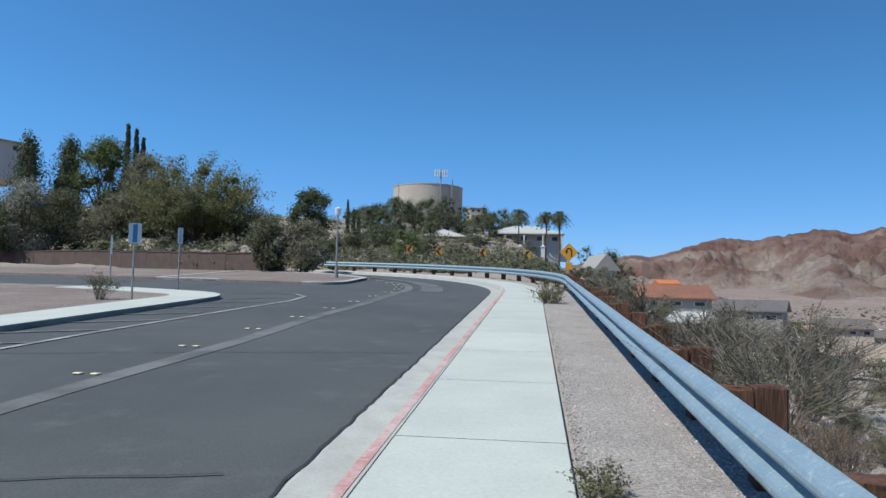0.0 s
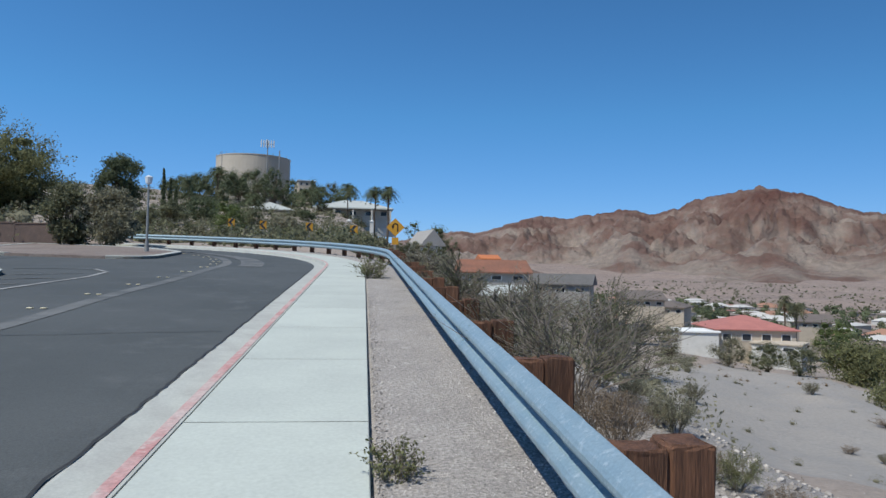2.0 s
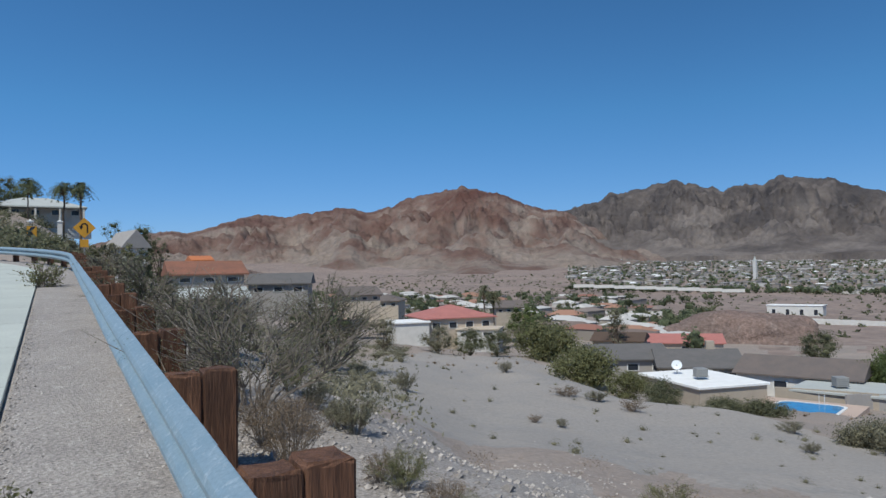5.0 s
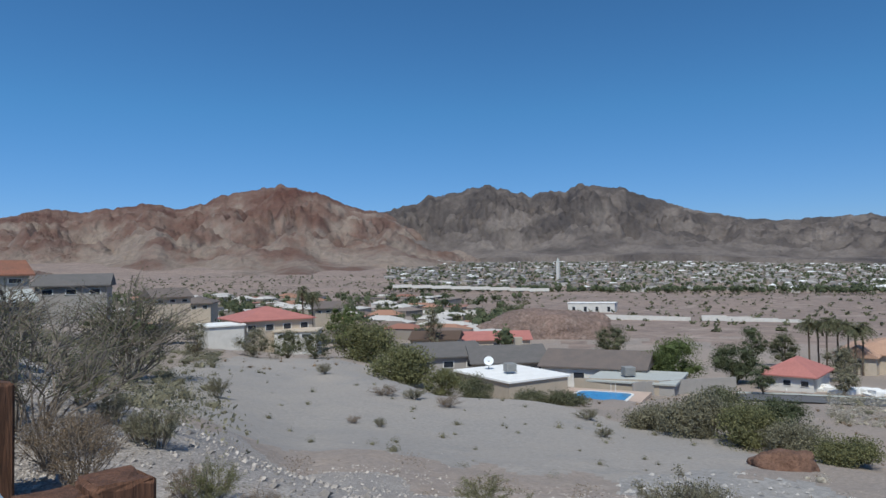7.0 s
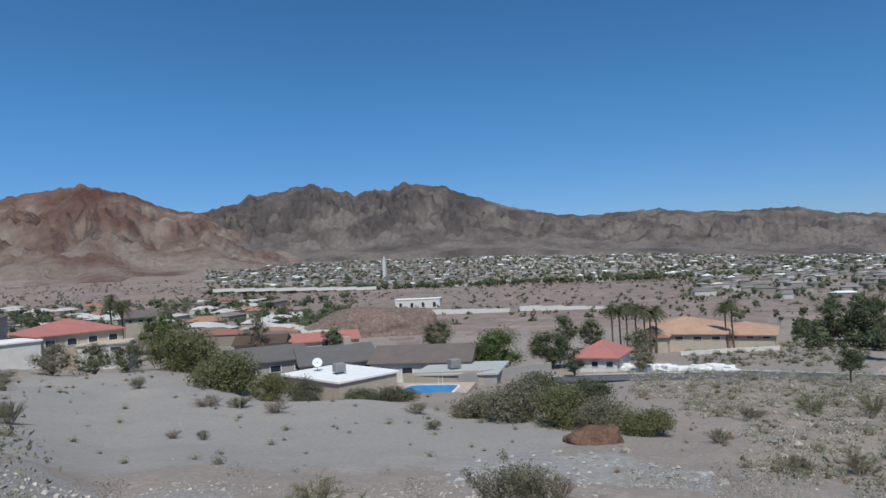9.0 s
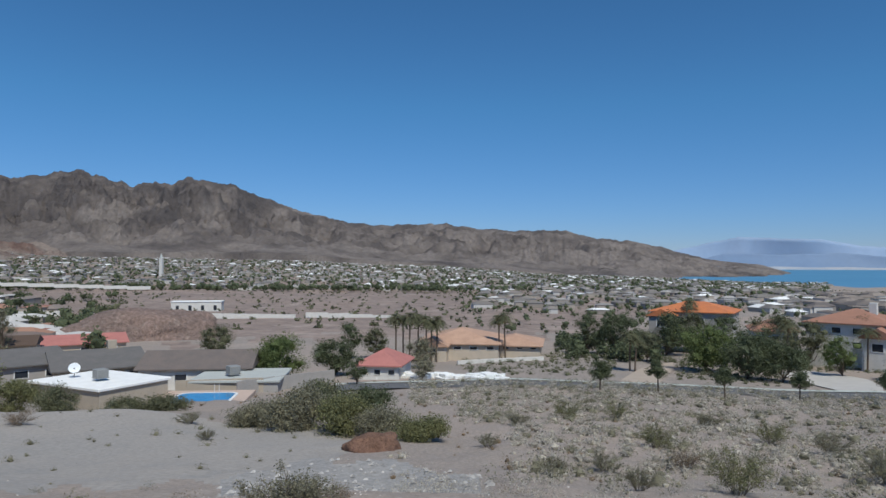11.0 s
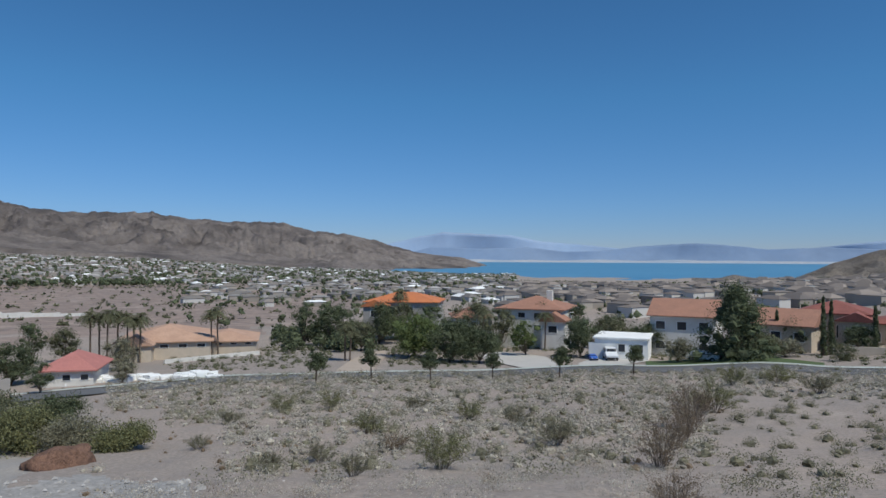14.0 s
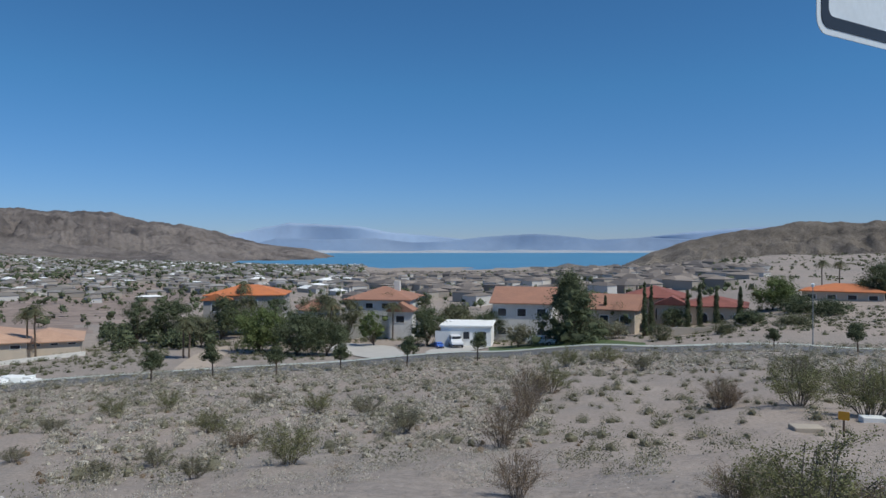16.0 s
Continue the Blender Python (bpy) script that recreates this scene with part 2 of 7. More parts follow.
# ---- ground sheet ----
def polar_sheet():
    azs = np.concatenate([np.arange(-100, 10, 0.8), np.arange(10, 150, 0.3), np.arange(150, 260, 1.0)])
    rs = np.concatenate([np.linspace(1.2, 10, 36), np.geomspace(10.3, 130, 110), np.geomspace(134, 4900, 70)])
    a = np.radians(azs)[:, None]
    x, y = rs[None, :] * np.sin(a), rs[None, :] * np.cos(a)
    z = ground(x, y)
    rough = np.zeros_like(z)
    for i in range(len(azs)):
        for j in range(len(rs)):
            r = rs[j]
            k = 0.35 if r < 130 else min(2.5, r * 0.003)
            sc = 0.16 if r < 130 else 0.012
            rough[i, j] = k * noise.fractal((x[i, j] * sc, y[i, j] * sc, 3.1), 1.0, 2.0, 4)
    s, u = su(x, y)
    out = np.where(s < 26, u, np.hypot(s - 26, u + 24) - 24)
    lot = smooth(26, 33, azs)[:, None] * (1 - smooth(70, 76, azs))[:, None] * smooth(24, 30, rs)[None, :] * (1 - smooth(48, 60, rs))[None, :]
    keep = smooth(2.0, 6.0, out) * (1 - 0.85 * lot)
    far_left = smooth(60, 90, np.hypot(x, y))
    street = smooth(72, 76, azs)[:, None] * smooth(78, 84, rs)[None, :] * (1 - smooth(135, 150, rs))[None, :]
    z = z + rough * np.maximum(keep, far_left) * (1 - 0.92 * street)
    na, nr = len(azs), len(rs)
    idx = np.arange(na * nr).reshape(na, nr)
    nxt = np.roll(idx, -1, axis=0)
    faces = np.stack([idx[:, :-1], idx[:, 1:], nxt[:, 1:], nxt[:, :-1]], -1).reshape(-1, 4)
    verts = np.stack([x, y, z], -1).reshape(-1, 3)
    verts = np.vstack([verts, [[0, 0, float(ground(0.01, 0.01)) - 0.05]]])
    c = len(verts) - 1
    cap = [(c, idx[i, 0], nxt[i, 0]) for i in range(na)]
    me = bpy.data.meshes.new("ground")
    me.from_pydata(verts.tolist(), [], faces.tolist() + [tuple(int(k) for k in f) for f in cap])
    for mt in (DIRT, LOT, RUBBLE, GRAVEL, REDFAN):
        me.materials.append(mt)
    me.polygons.foreach_set("use_smooth", [True] * len(me.polygons))
    # graded lot and rubble bank: other gravel on the same sheet
    A, Rr = np.meshgrid(azs, rs[:-1], indexing="ij")
    wob = np.array([[noise.noise((a_ * 0.25, r_ * 0.12, 9.0)) for r_ in rs[:-1]] for a_ in azs])
    near = np.interp(A, [27, 31, 40, 52, 63, 72, 76], [34, 24, 23, 23, 24, 25, 34]) + 3.5 * wob
    far = np.interp(A, [27, 31, 36, 42, 47, 52, 57, 63, 68, 72, 76], [36, 62, 82, 82, 66, 57, 52, 49, 46, 43, 35]) + 2.0 * wob
    kind = np.where((A > 27) & (A < 76) & (Rr > near) & (Rr < far), 1, 0)
    kind = np.where((A > 65) & (A < 85) & (Rr > 17.5 + 2 * wob) & (Rr < 28 - 0.04 * (A - 74) ** 2 + 3 * wob), 2, kind)
    kind = np.where((A > 4) & (A < 64) & (Rr < np.interp(A, [4, 20, 34, 48, 64], [30, 24, 19, 13, 9]) + 4 * wob), 3, kind)
    kind = np.where((A > 6) & (A < 112) & (Rr > np.interp(A, [6, 50, 62, 90, 112], [420, 300, 165, 165, 400]) + 45 * wob), 4, kind)
    me.polygons.foreach_set("material_index", kind.reshape(-1).tolist() + [0] * (len(me.polygons) - kind.size))
    me.update()
    return tagged(new("ground", me), "pale tan desert ground with gravel and scrub", "ground", kind="structure")

polar_sheet()

# ---- lake ----
LAKE_Z = EYE_Z - 35.5
WATER = material("lake_water", (0.065, 0.205, 0.335), 0.4, 0.08, 0.004, 0.05, 0.0, alt=(0.085, 0.235, 0.36))
def lake():
    azs = np.radians(np.arange(98, 142, 0.5))
    v, f = [], []
    for k, a in enumerate(azs):
        near = 950 + 60 * noise.noise((a * 40, 2.0, 0))
        for r in (near, 2400, 4700):
            v.append((r * math.sin(a), r * math.cos(a), LAKE_Z))
        if k:
            b = 3 * k
            f += [(b - 3, b, b + 1, b - 2), (b - 2, b + 1, b + 2, b - 1)]
    tagged(mesh_object("water", v, f, WATER), "wide blue lake between desert hills", "lake", kind="structure")
lake()
SHORE = material("pale_shore_sand", (0.36, 0.37, 0.39), 0.95, 0.1, 0.003, 0.03, 0.0, alt=(0.28, 0.33, 0.39))
def shore():
    v, f = [], []
    for k, az in enumerate(np.arange(99, 142, 0.5)):
        a = radians(az)
        w = 16 + 9 * noise.noise((az * 0.3, 4.0, 0))
        for r, z in ((4430, LAKE_Z - 1), (4470, LAKE_Z + w * 0.6), (4560, LAKE_Z + w)):
            v.append((r * math.sin(a), r * math.cos(a), z))
        if k:
            q = 3 * k
            f += [(q - 3, q, q + 1, q - 2), (q - 2, q + 1, q + 2, q - 1)]
    tagged(mesh_object("shore", v, f, SHORE), "pale bare shore across the lake", "shore", kind="structure")
shore()

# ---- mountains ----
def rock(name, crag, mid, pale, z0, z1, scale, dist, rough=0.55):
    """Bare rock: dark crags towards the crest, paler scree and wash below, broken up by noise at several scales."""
    m = bpy.data.materials.new(name)
    m.use_nodes = True
    n, l = m.node_tree.nodes, m.node_tree.links
    b = n["Principled BSDF"]
    b.inputs["Roughness"].default_value = 0.95
    b.inputs["Specular IOR Level"].default_value = 0.15
    geo, sep = n.new("ShaderNodeNewGeometry"), n.new("ShaderNodeSeparateXYZ")
    l.new(geo.outputs["Position"], sep.inputs[0])
    def tex(sc, detail, ro, kind="FBM"):
        t = n.new("ShaderNodeTexNoise")
        t.noise_type = kind
        t.inputs["Scale"].default_value, t.inputs["Detail"].default_value, t.inputs["Roughness"].default_value = sc, detail, ro
        l.new(geo.outputs["Position"], t.inputs["Vector"])
        return t.outputs[0]
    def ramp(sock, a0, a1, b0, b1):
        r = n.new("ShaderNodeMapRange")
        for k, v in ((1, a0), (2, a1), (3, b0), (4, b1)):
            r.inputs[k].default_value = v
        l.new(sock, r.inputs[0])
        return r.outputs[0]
    def add(a, c):
        q = n.new("ShaderNodeMath")
        l.new(a, q.inputs[0])
        l.new(c, q.inputs[1])
        return q.outputs[0]
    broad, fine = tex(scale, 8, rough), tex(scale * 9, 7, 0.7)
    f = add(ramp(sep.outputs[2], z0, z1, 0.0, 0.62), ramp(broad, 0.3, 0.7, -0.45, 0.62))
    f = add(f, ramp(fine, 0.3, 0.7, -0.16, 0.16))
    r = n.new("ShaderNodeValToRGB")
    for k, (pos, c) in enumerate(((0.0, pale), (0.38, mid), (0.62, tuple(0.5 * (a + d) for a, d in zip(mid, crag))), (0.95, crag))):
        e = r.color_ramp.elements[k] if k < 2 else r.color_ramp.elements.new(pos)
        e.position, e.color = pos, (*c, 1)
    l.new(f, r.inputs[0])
    mx, g = n.new("ShaderNodeMix"), n.new("ShaderNodeCombineColor")
    mx.data_type, mx.blend_type = "RGBA", "MULTIPLY"
    mx.inputs[0].default_value = 1.0
    v = ramp(fine, 0.25, 0.75, 0.62, 1.38)
    for k in range(3):
        l.new(v, g.inputs[k])
    l.new(r.outputs[0], mx.inputs[6])
    l.new(g.outputs[0], mx.inputs[7])
    l.new(mx.outputs[2], b.inputs["Base Color"])
    bp = n.new("ShaderNodeBump")
    bp.inputs["Strength"].default_value, bp.inputs["Distance"].default_value = 1.0, dist
    l.new(add(broad, fine), bp.inputs["Height"])
    l.new(bp.outputs[0], b.inputs["Normal"])
    return m
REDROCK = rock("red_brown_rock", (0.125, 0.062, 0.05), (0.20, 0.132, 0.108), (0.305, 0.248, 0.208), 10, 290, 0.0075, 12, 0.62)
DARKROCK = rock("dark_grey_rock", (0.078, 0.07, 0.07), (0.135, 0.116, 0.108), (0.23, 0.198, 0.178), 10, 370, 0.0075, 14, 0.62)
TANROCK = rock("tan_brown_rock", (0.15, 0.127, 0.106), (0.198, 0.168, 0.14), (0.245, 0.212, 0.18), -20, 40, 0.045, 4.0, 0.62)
# aerial haze is mixed into the rock colour, stronger in HAZEPALE; no volume used
HAZEROCK = material("haze_tinted_far_rock", (0.155, 0.225, 0.335), 0.95, 0.04, 0.002, 0.02, 0.0, alt=(0.18, 0.245, 0.345))
HAZEPALE = material("haze_tinted_pale_rock", (0.235, 0.325, 0.45), 0.95, 0.03, 0.002, 0.02, 0.0, alt=(0.255, 0.33, 0.445))

def mountain(name, crest, r_foot, r_crest, mat, label, foot_el, seed, rough=1.0, step=0.16, rows=56, spur=4.2):
    """A range: crest heights given as (azimuth, elevation) of its summits and saddles, rising from a foot line."""
    ca = np.array([c[0] for c in crest], float)
    ce = np.array([c[1] for c in crest], float)
    azs = np.arange(ca[0], ca[-1] + 1e-6, step)
    v = []
    for a in azs:
        e = float(np.interp(a, ca, ce))
        rr = r_crest * (1 + 0.05 * noise.noise((a * 0.15, seed, 0)))
        zc = math.tan(radians(e)) * rr
        rf = r_foot + 0.18 * min(r_crest - r_foot, 600) * noise.noise((a * 0.22, seed, 2))
        zf = math.tan(radians(foot_el(a))) * rf
        amp = max(zc - zf, 2.0)
        zc += amp * 0.06 * rough * noise.fractal((a * 0.9, seed, 7), 0.8, 2.1, 5)
        for j in range(rows):
            t = j / (rows - 9)
            if t <= 1:
                r = rf + (rr - rf) * t
                base = t ** 1.35
                x, y = r * math.sin(radians(a)), r * math.cos(radians(a))
                p = Vector((x, y, 0)) * (spur / r_crest)
                rid = 1 - abs(noise.fractal(p + Vector((seed, 0, 0)), 0.9, 2.0, 5)) * 2.0
                fine = noise.fractal(p * 4 + Vector((0, seed, 0)), 0.8, 2.1, 5)
                env = math.sin(math.pi * min(t * 1.02, 1.0)) ** 0.8 * min(1.0, 2.4 * t)
                z = zf + (zc - zf) * (base * (1 - 0.30 * env * (1 - rid) * rough)) + amp * rough * env * (0.30 * (rid - 0.5) + 0.11 * fine)
                if t < 0.02:
                    z = zf - 25
            else:
                q = (t - 1) * (rows - 9) / 8
                r = rr * (1 + 0.12 * q)
                z = zc - (zc - zf) * q
            v.append((r * math.sin(radians(a)), r * math.cos(radians(a)), z + EYE_Z))
    n = len(azs)
    idx = np.arange(n * rows).reshape(n, rows)
    f = np.stack([idx[:-1, :-1], idx[:-1, 1:], idx[1:, 1:], idx[1:, :-1]], -1).reshape(-1, 4)
    return tagged(mesh_object(name, v, f, mat, smooth_faces=True), label, "mountain", kind="structure")

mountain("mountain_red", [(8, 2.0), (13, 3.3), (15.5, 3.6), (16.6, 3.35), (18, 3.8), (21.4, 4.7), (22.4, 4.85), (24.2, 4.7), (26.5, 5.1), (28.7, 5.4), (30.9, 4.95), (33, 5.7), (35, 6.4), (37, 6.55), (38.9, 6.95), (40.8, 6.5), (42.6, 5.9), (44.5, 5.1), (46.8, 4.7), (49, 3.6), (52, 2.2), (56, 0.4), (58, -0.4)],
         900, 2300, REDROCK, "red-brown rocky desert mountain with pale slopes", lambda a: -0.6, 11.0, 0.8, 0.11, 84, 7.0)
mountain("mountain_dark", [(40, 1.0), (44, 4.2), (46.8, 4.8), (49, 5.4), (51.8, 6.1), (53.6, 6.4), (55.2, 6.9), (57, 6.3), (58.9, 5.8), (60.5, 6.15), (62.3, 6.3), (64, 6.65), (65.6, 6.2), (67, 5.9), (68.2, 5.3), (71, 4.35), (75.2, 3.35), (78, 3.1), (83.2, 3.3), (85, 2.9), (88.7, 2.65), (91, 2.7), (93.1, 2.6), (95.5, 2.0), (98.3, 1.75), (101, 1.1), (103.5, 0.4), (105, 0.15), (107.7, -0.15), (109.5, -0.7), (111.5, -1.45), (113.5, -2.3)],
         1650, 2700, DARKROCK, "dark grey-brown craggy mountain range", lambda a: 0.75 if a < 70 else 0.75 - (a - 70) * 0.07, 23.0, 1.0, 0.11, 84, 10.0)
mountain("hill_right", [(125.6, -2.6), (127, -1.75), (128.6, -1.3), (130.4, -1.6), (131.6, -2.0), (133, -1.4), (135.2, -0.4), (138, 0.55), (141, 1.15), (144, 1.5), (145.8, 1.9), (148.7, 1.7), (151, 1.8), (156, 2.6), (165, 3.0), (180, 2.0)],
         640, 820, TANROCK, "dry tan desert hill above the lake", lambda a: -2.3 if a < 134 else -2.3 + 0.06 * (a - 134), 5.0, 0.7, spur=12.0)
# both far ranges get their haze from their bluish rock colours
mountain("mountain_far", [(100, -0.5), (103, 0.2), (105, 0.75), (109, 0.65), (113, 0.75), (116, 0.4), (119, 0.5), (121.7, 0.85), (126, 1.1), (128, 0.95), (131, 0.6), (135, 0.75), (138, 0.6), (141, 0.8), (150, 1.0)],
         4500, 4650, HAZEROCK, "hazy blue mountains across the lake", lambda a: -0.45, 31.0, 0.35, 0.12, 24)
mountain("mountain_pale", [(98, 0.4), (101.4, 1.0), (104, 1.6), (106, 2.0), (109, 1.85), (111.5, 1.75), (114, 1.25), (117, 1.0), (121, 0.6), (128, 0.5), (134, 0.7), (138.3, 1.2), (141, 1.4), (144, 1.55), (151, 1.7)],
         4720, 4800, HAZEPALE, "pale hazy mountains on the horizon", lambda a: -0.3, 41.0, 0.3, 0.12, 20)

# ---- road, pavement, verge ----
def path_point(d, u):
    """A point u metres right of the walking line, d metres along it: straight, then a bend to the left."""
    R, S = 24.0, 26.0
    if d <= S:
        s, uu = d, u
    else:
        th = (d - S) / R
        if th <= 1.15:
            s, uu = S + (R + u) * math.sin(th), -R + (R + u) * math.cos(th)
        else:
            e = d - S - 1.15 * R
            s = S + (R + u) * math.sin(1.15) + e * math.cos(1.15)
            uu = -R + (R + u) * math.cos(1.15) - e * math.sin(1.15)
    x, y = xy(s, uu)
    return Vector((x, y, GRADE * min(s, 52)))

def strip(name, d0, d1, profile, mat, parent=None, label="", step=0.5, closed=False, smooth_faces=False):
    """Sweep a cross profile of (u, height) along the road."""
    n = max(2, int((d1 - d0) / step) + 1)
    v, f = [], []
    k = len(profile)
    for i in range(n):
        d = d0 + (d1 - d0) * i / (n - 1)
        for u, h in profile:
            p = path_point(d, u)
            v.append((p.x, p.y, p.z + h))
    for i in range(n - 1):
        for j in range(k if closed else k - 1):
            a, b = i * k + j, i * k + (j + 1) % k
            f.append((a, a + k, b + k, b))
    if closed:
        f += [tuple(range(k))[::-1], tuple(range((n - 1) * k, n * k))]
    return mesh_object(name, v, f, mat, parent, label, smooth_faces)

def patch(name, outline, h, mat, depth=0.3, label="", kind="structure", category=""):
    """A raised flat area that follows the grade, with a solid edge."""
    bm = bmesh.new()
    vs = []
    for s, u in outline:
        x, y = xy(s, u)
        vs.append(bm.verts.new((x, y, GRADE * min(s, 52) + h)))
    bm.faces.new(vs)
    r = bmesh.ops.extrude_face_region(bm, geom=bm.faces[:])
    for g in r["geom"]:
        if isinstance(g, bmesh.types.BMVert):
            g.co.z -= depth
    bmesh.ops.recalc_face_normals(bm, faces=bm.faces[:])
    return tagged(part(name, bm, mat), label, category, kind=kind)

strip("road", -30, 59, [(-1.60, -0.125), (-5, -0.115), (-9.7, -0.13), (-14.0, -0.14)], ASPHALT)
tagged(bpy.data.objects["road"], "dark grey asphalt road with faint tyre marks", "road", kind="structure")
patch("side_road", [(19.5, -13.9), (31.5, -13.9), (34, -24), (40, -50), (30, -52), (24, -24)], -0.134, ASPHALT, 0.1, "dark grey asphalt side street", category="road")

def corner_outline(pts, radius=3.0):
    out = []
    n = len(pts)
    for i in range(n):
        p, a, b = Vector(pts[i][:2]), Vector(pts[i - 1][:2]), Vector(pts[(i + 1) % n][:2])
        if len(pts[i]) > 2:
            ra = pts[i][2]
            p0, p1 = p + (a - p).normalized() * ra, p + (b - p).normalized() * ra
            for k in range(9):
                t = k / 8
                out.append(tuple(p0 * (1 - t) ** 2 + p * 2 * t * (1 - t) + p1 * t * t))
        else:
            out.append(tuple(p))
    return out
ISLAND_A = [(-25, -9.6), (21.8, -9.6, 2.2), (24.6, -16, 3), (29, -50), (-25, -50)]
ISLAND_B = [(30.2, -8.6, 2.0), (37, -8.9, 1.0), (42.5, -12.5, 1.5), (45.5, -20), (55, -46), (40.6, -50), (32.4, -17, 2)]
patch("verge_left", corner_outline(ISLAND_A), -0.02, REDDIRT, 0.3, "bare reddish gravel corner lot", category="ground")
patch("verge_corner", corner_outline(ISLAND_B), -0.02, REDDIRT, 0.3, "bare reddish gravel verge behind a kerb", category="ground")

def ribbon(name, pts, width, h, mat, depth, label, category, kind="structure", closed=False):
    """A raised band along a line of (s, u) points, to its left-hand side by width."""
    bm = bmesh.new()
    n = len(pts)
    a, b = [], []
    for i in range(n):
        p = Vector(pts[i])
        d = (Vector(pts[min(i + 1, n - 1)]) - Vector(pts[max(i - 1, 0)])).normalized()
        q = p + Vector((d.y, -d.x)) * width
        for lst, w in ((a, p), (b, q)):
            x, y = xy(*w)
            lst.append(bm.verts.new((x, y, GRADE * min(w[0], 52) + h)))
    for i in range(n - 1):
        bm.faces.new((a[i], a[i + 1], b[i + 1], b[i]))
    r = bmesh.ops.extrude_face_region(bm, geom=bm.faces[:])
    for g in r["geom"]:
        if isinstance(g, bmesh.types.BMVert):
            g.co.z -= depth
    bmesh.ops.recalc_face_normals(bm, faces=bm.faces[:])
    return tagged(part(name, bm, mat), label, category, kind=kind)

ca = corner_outline(ISLAND_A)
line = [p for p in ca if p[1] > -17]
ribbon("pavement_left", line, 1.5, 0.0, CONCRETE, 0.2, "pale concrete pavement round the corner lot", "pavement")
cb = corner_outline(ISLAND_B)
ribbon("kerb_corner", [p for p in cb if p[1] > -30 and p[0] < 60], 0.35, 0.005, GUTTER, 0.25, "pale concrete kerb at the street corner", "kerb")

# right-hand side: gutter, painted kerb, pavement slabs, gravel shoulder
tagged(strip("gutter", -12, 59, [(-1.63, -0.118), (-1.60, -0.112), (-1.21, -0.135)], GUTTER), "pale concrete gutter beside the kerb", "gutter", kind="structure")
tagged(strip("kerb", -12, 59, [(-1.22, -0.16), (-1.21, -0.02), (-1.19, 0.0), (-1.075, 0.004), (-1.07, -0.1)], GUTTER), "pale concrete kerb with worn paint", "kerb", kind="structure")
shoulder = tagged(strip("gravel_shoulder", -12, 59, [(0.27, -0.06), (0.33, -0.025), (0.8, -0.01), (1.6, -0.03), (2.3, -0.12), (3.4, -0.7)], GRAVEL), "grey-pink gravel shoulder beside the pavement", "gravel", kind="structure")
tagged(strip("kerb_paint", -12, 59, [(-1.19, 0.005), (-1.10, 0.0085)], REDPAINT), "worn faded red paint along the kerb", "road marking", kind="structure")

# ---- guard rail ----
def guard_rail():
    rail = thing("guard_rail", Matrix(), "long galvanised steel guard rail on brown timber posts", "guard rail")
    prof = []
    z0, h = 0.285, 0.16
    for k in range(2):
        for i in range(8):
            t = i / 7
            prof.append((1.18 - 0.085 * math.sin(math.pi * t) ** 0.8, z0 + k * (h + 0.015) + h * t))
    back = [(u + 0.006, z) for u, z in prof[::-1]]
    for k in range(19):
        d0 = -3.6 + k * 3.4
        strip("beam", d0, d0 + 3.46, [(u - 0.004 * (k % 2), z) for u, z in prof + back], GALV, rail, "overlapping galvanised W-beam" if k == 0 else "", step=0.85, closed=True, smooth_faces=False)
    posts = []
    rnd = random.Random(4)
    for nm, y0, y1, z1 in (("post", 0.2, 0.395, 0.615), ("block", 0.0, 0.197, 0.60)):
        for var in range(3):
            bm = boxed(-0.105, 0.105, y0, y1, -0.75 if nm == "post" else 0.30, z1, 0.016)
            bmesh.ops.subdivide_edges(bm, edges=bm.edges[:], cuts=3)
            for v in bm.verts:
                v.co += Vector((rnd.uniform(-1, 1) * 0.004, rnd.uniform(-1, 1) * 0.002, rnd.uniform(-1, 1) * (0.009 if v.co.z > z1 - 0.03 else 0.002)))
            me = bpy.data.meshes.new(nm)
            bm.to_mesh(me)
            bm.free()
            me.materials.append(TIMBER)
            posts.append((nm, me))
    for k in range(-2, 33):
        d = 2.92 + 1.85 * k
        a, b = path_point(d, 1.2), path_point(d, 2.2)
        dirn = (b - a).normalized()
        ang = math.atan2(dirn.y, dirn.x) - math.pi / 2
        for j in range(2):
            nm, me = posts[j * 3 + rnd.randrange(3)]
            ob = new(nm, me)
            ob.parent = rail
            ob.matrix_basis = Matrix.Translation(a) @ Matrix.Rotation(ang + rnd.uniform(-0.03, 0.03), 4, "Z") @ Matrix.Rotation(rnd.uniform(-0.012, 0.012), 4, "X")
    # bolts on the beam in front of each post
    for k in range(0, 8):
        d = 2.92 + 1.85 * k
        p = path_point(d, 1.195)
        bm = bmesh.new()
        q = path_point(d, 1.165)
        tube(bm, p + Vector((0, 0, 0.45)), q + Vector((0, 0, 0.45)), 0.014, 0.012, 6)
        part("bolt", bm, GALV, rail)
guard_rail()

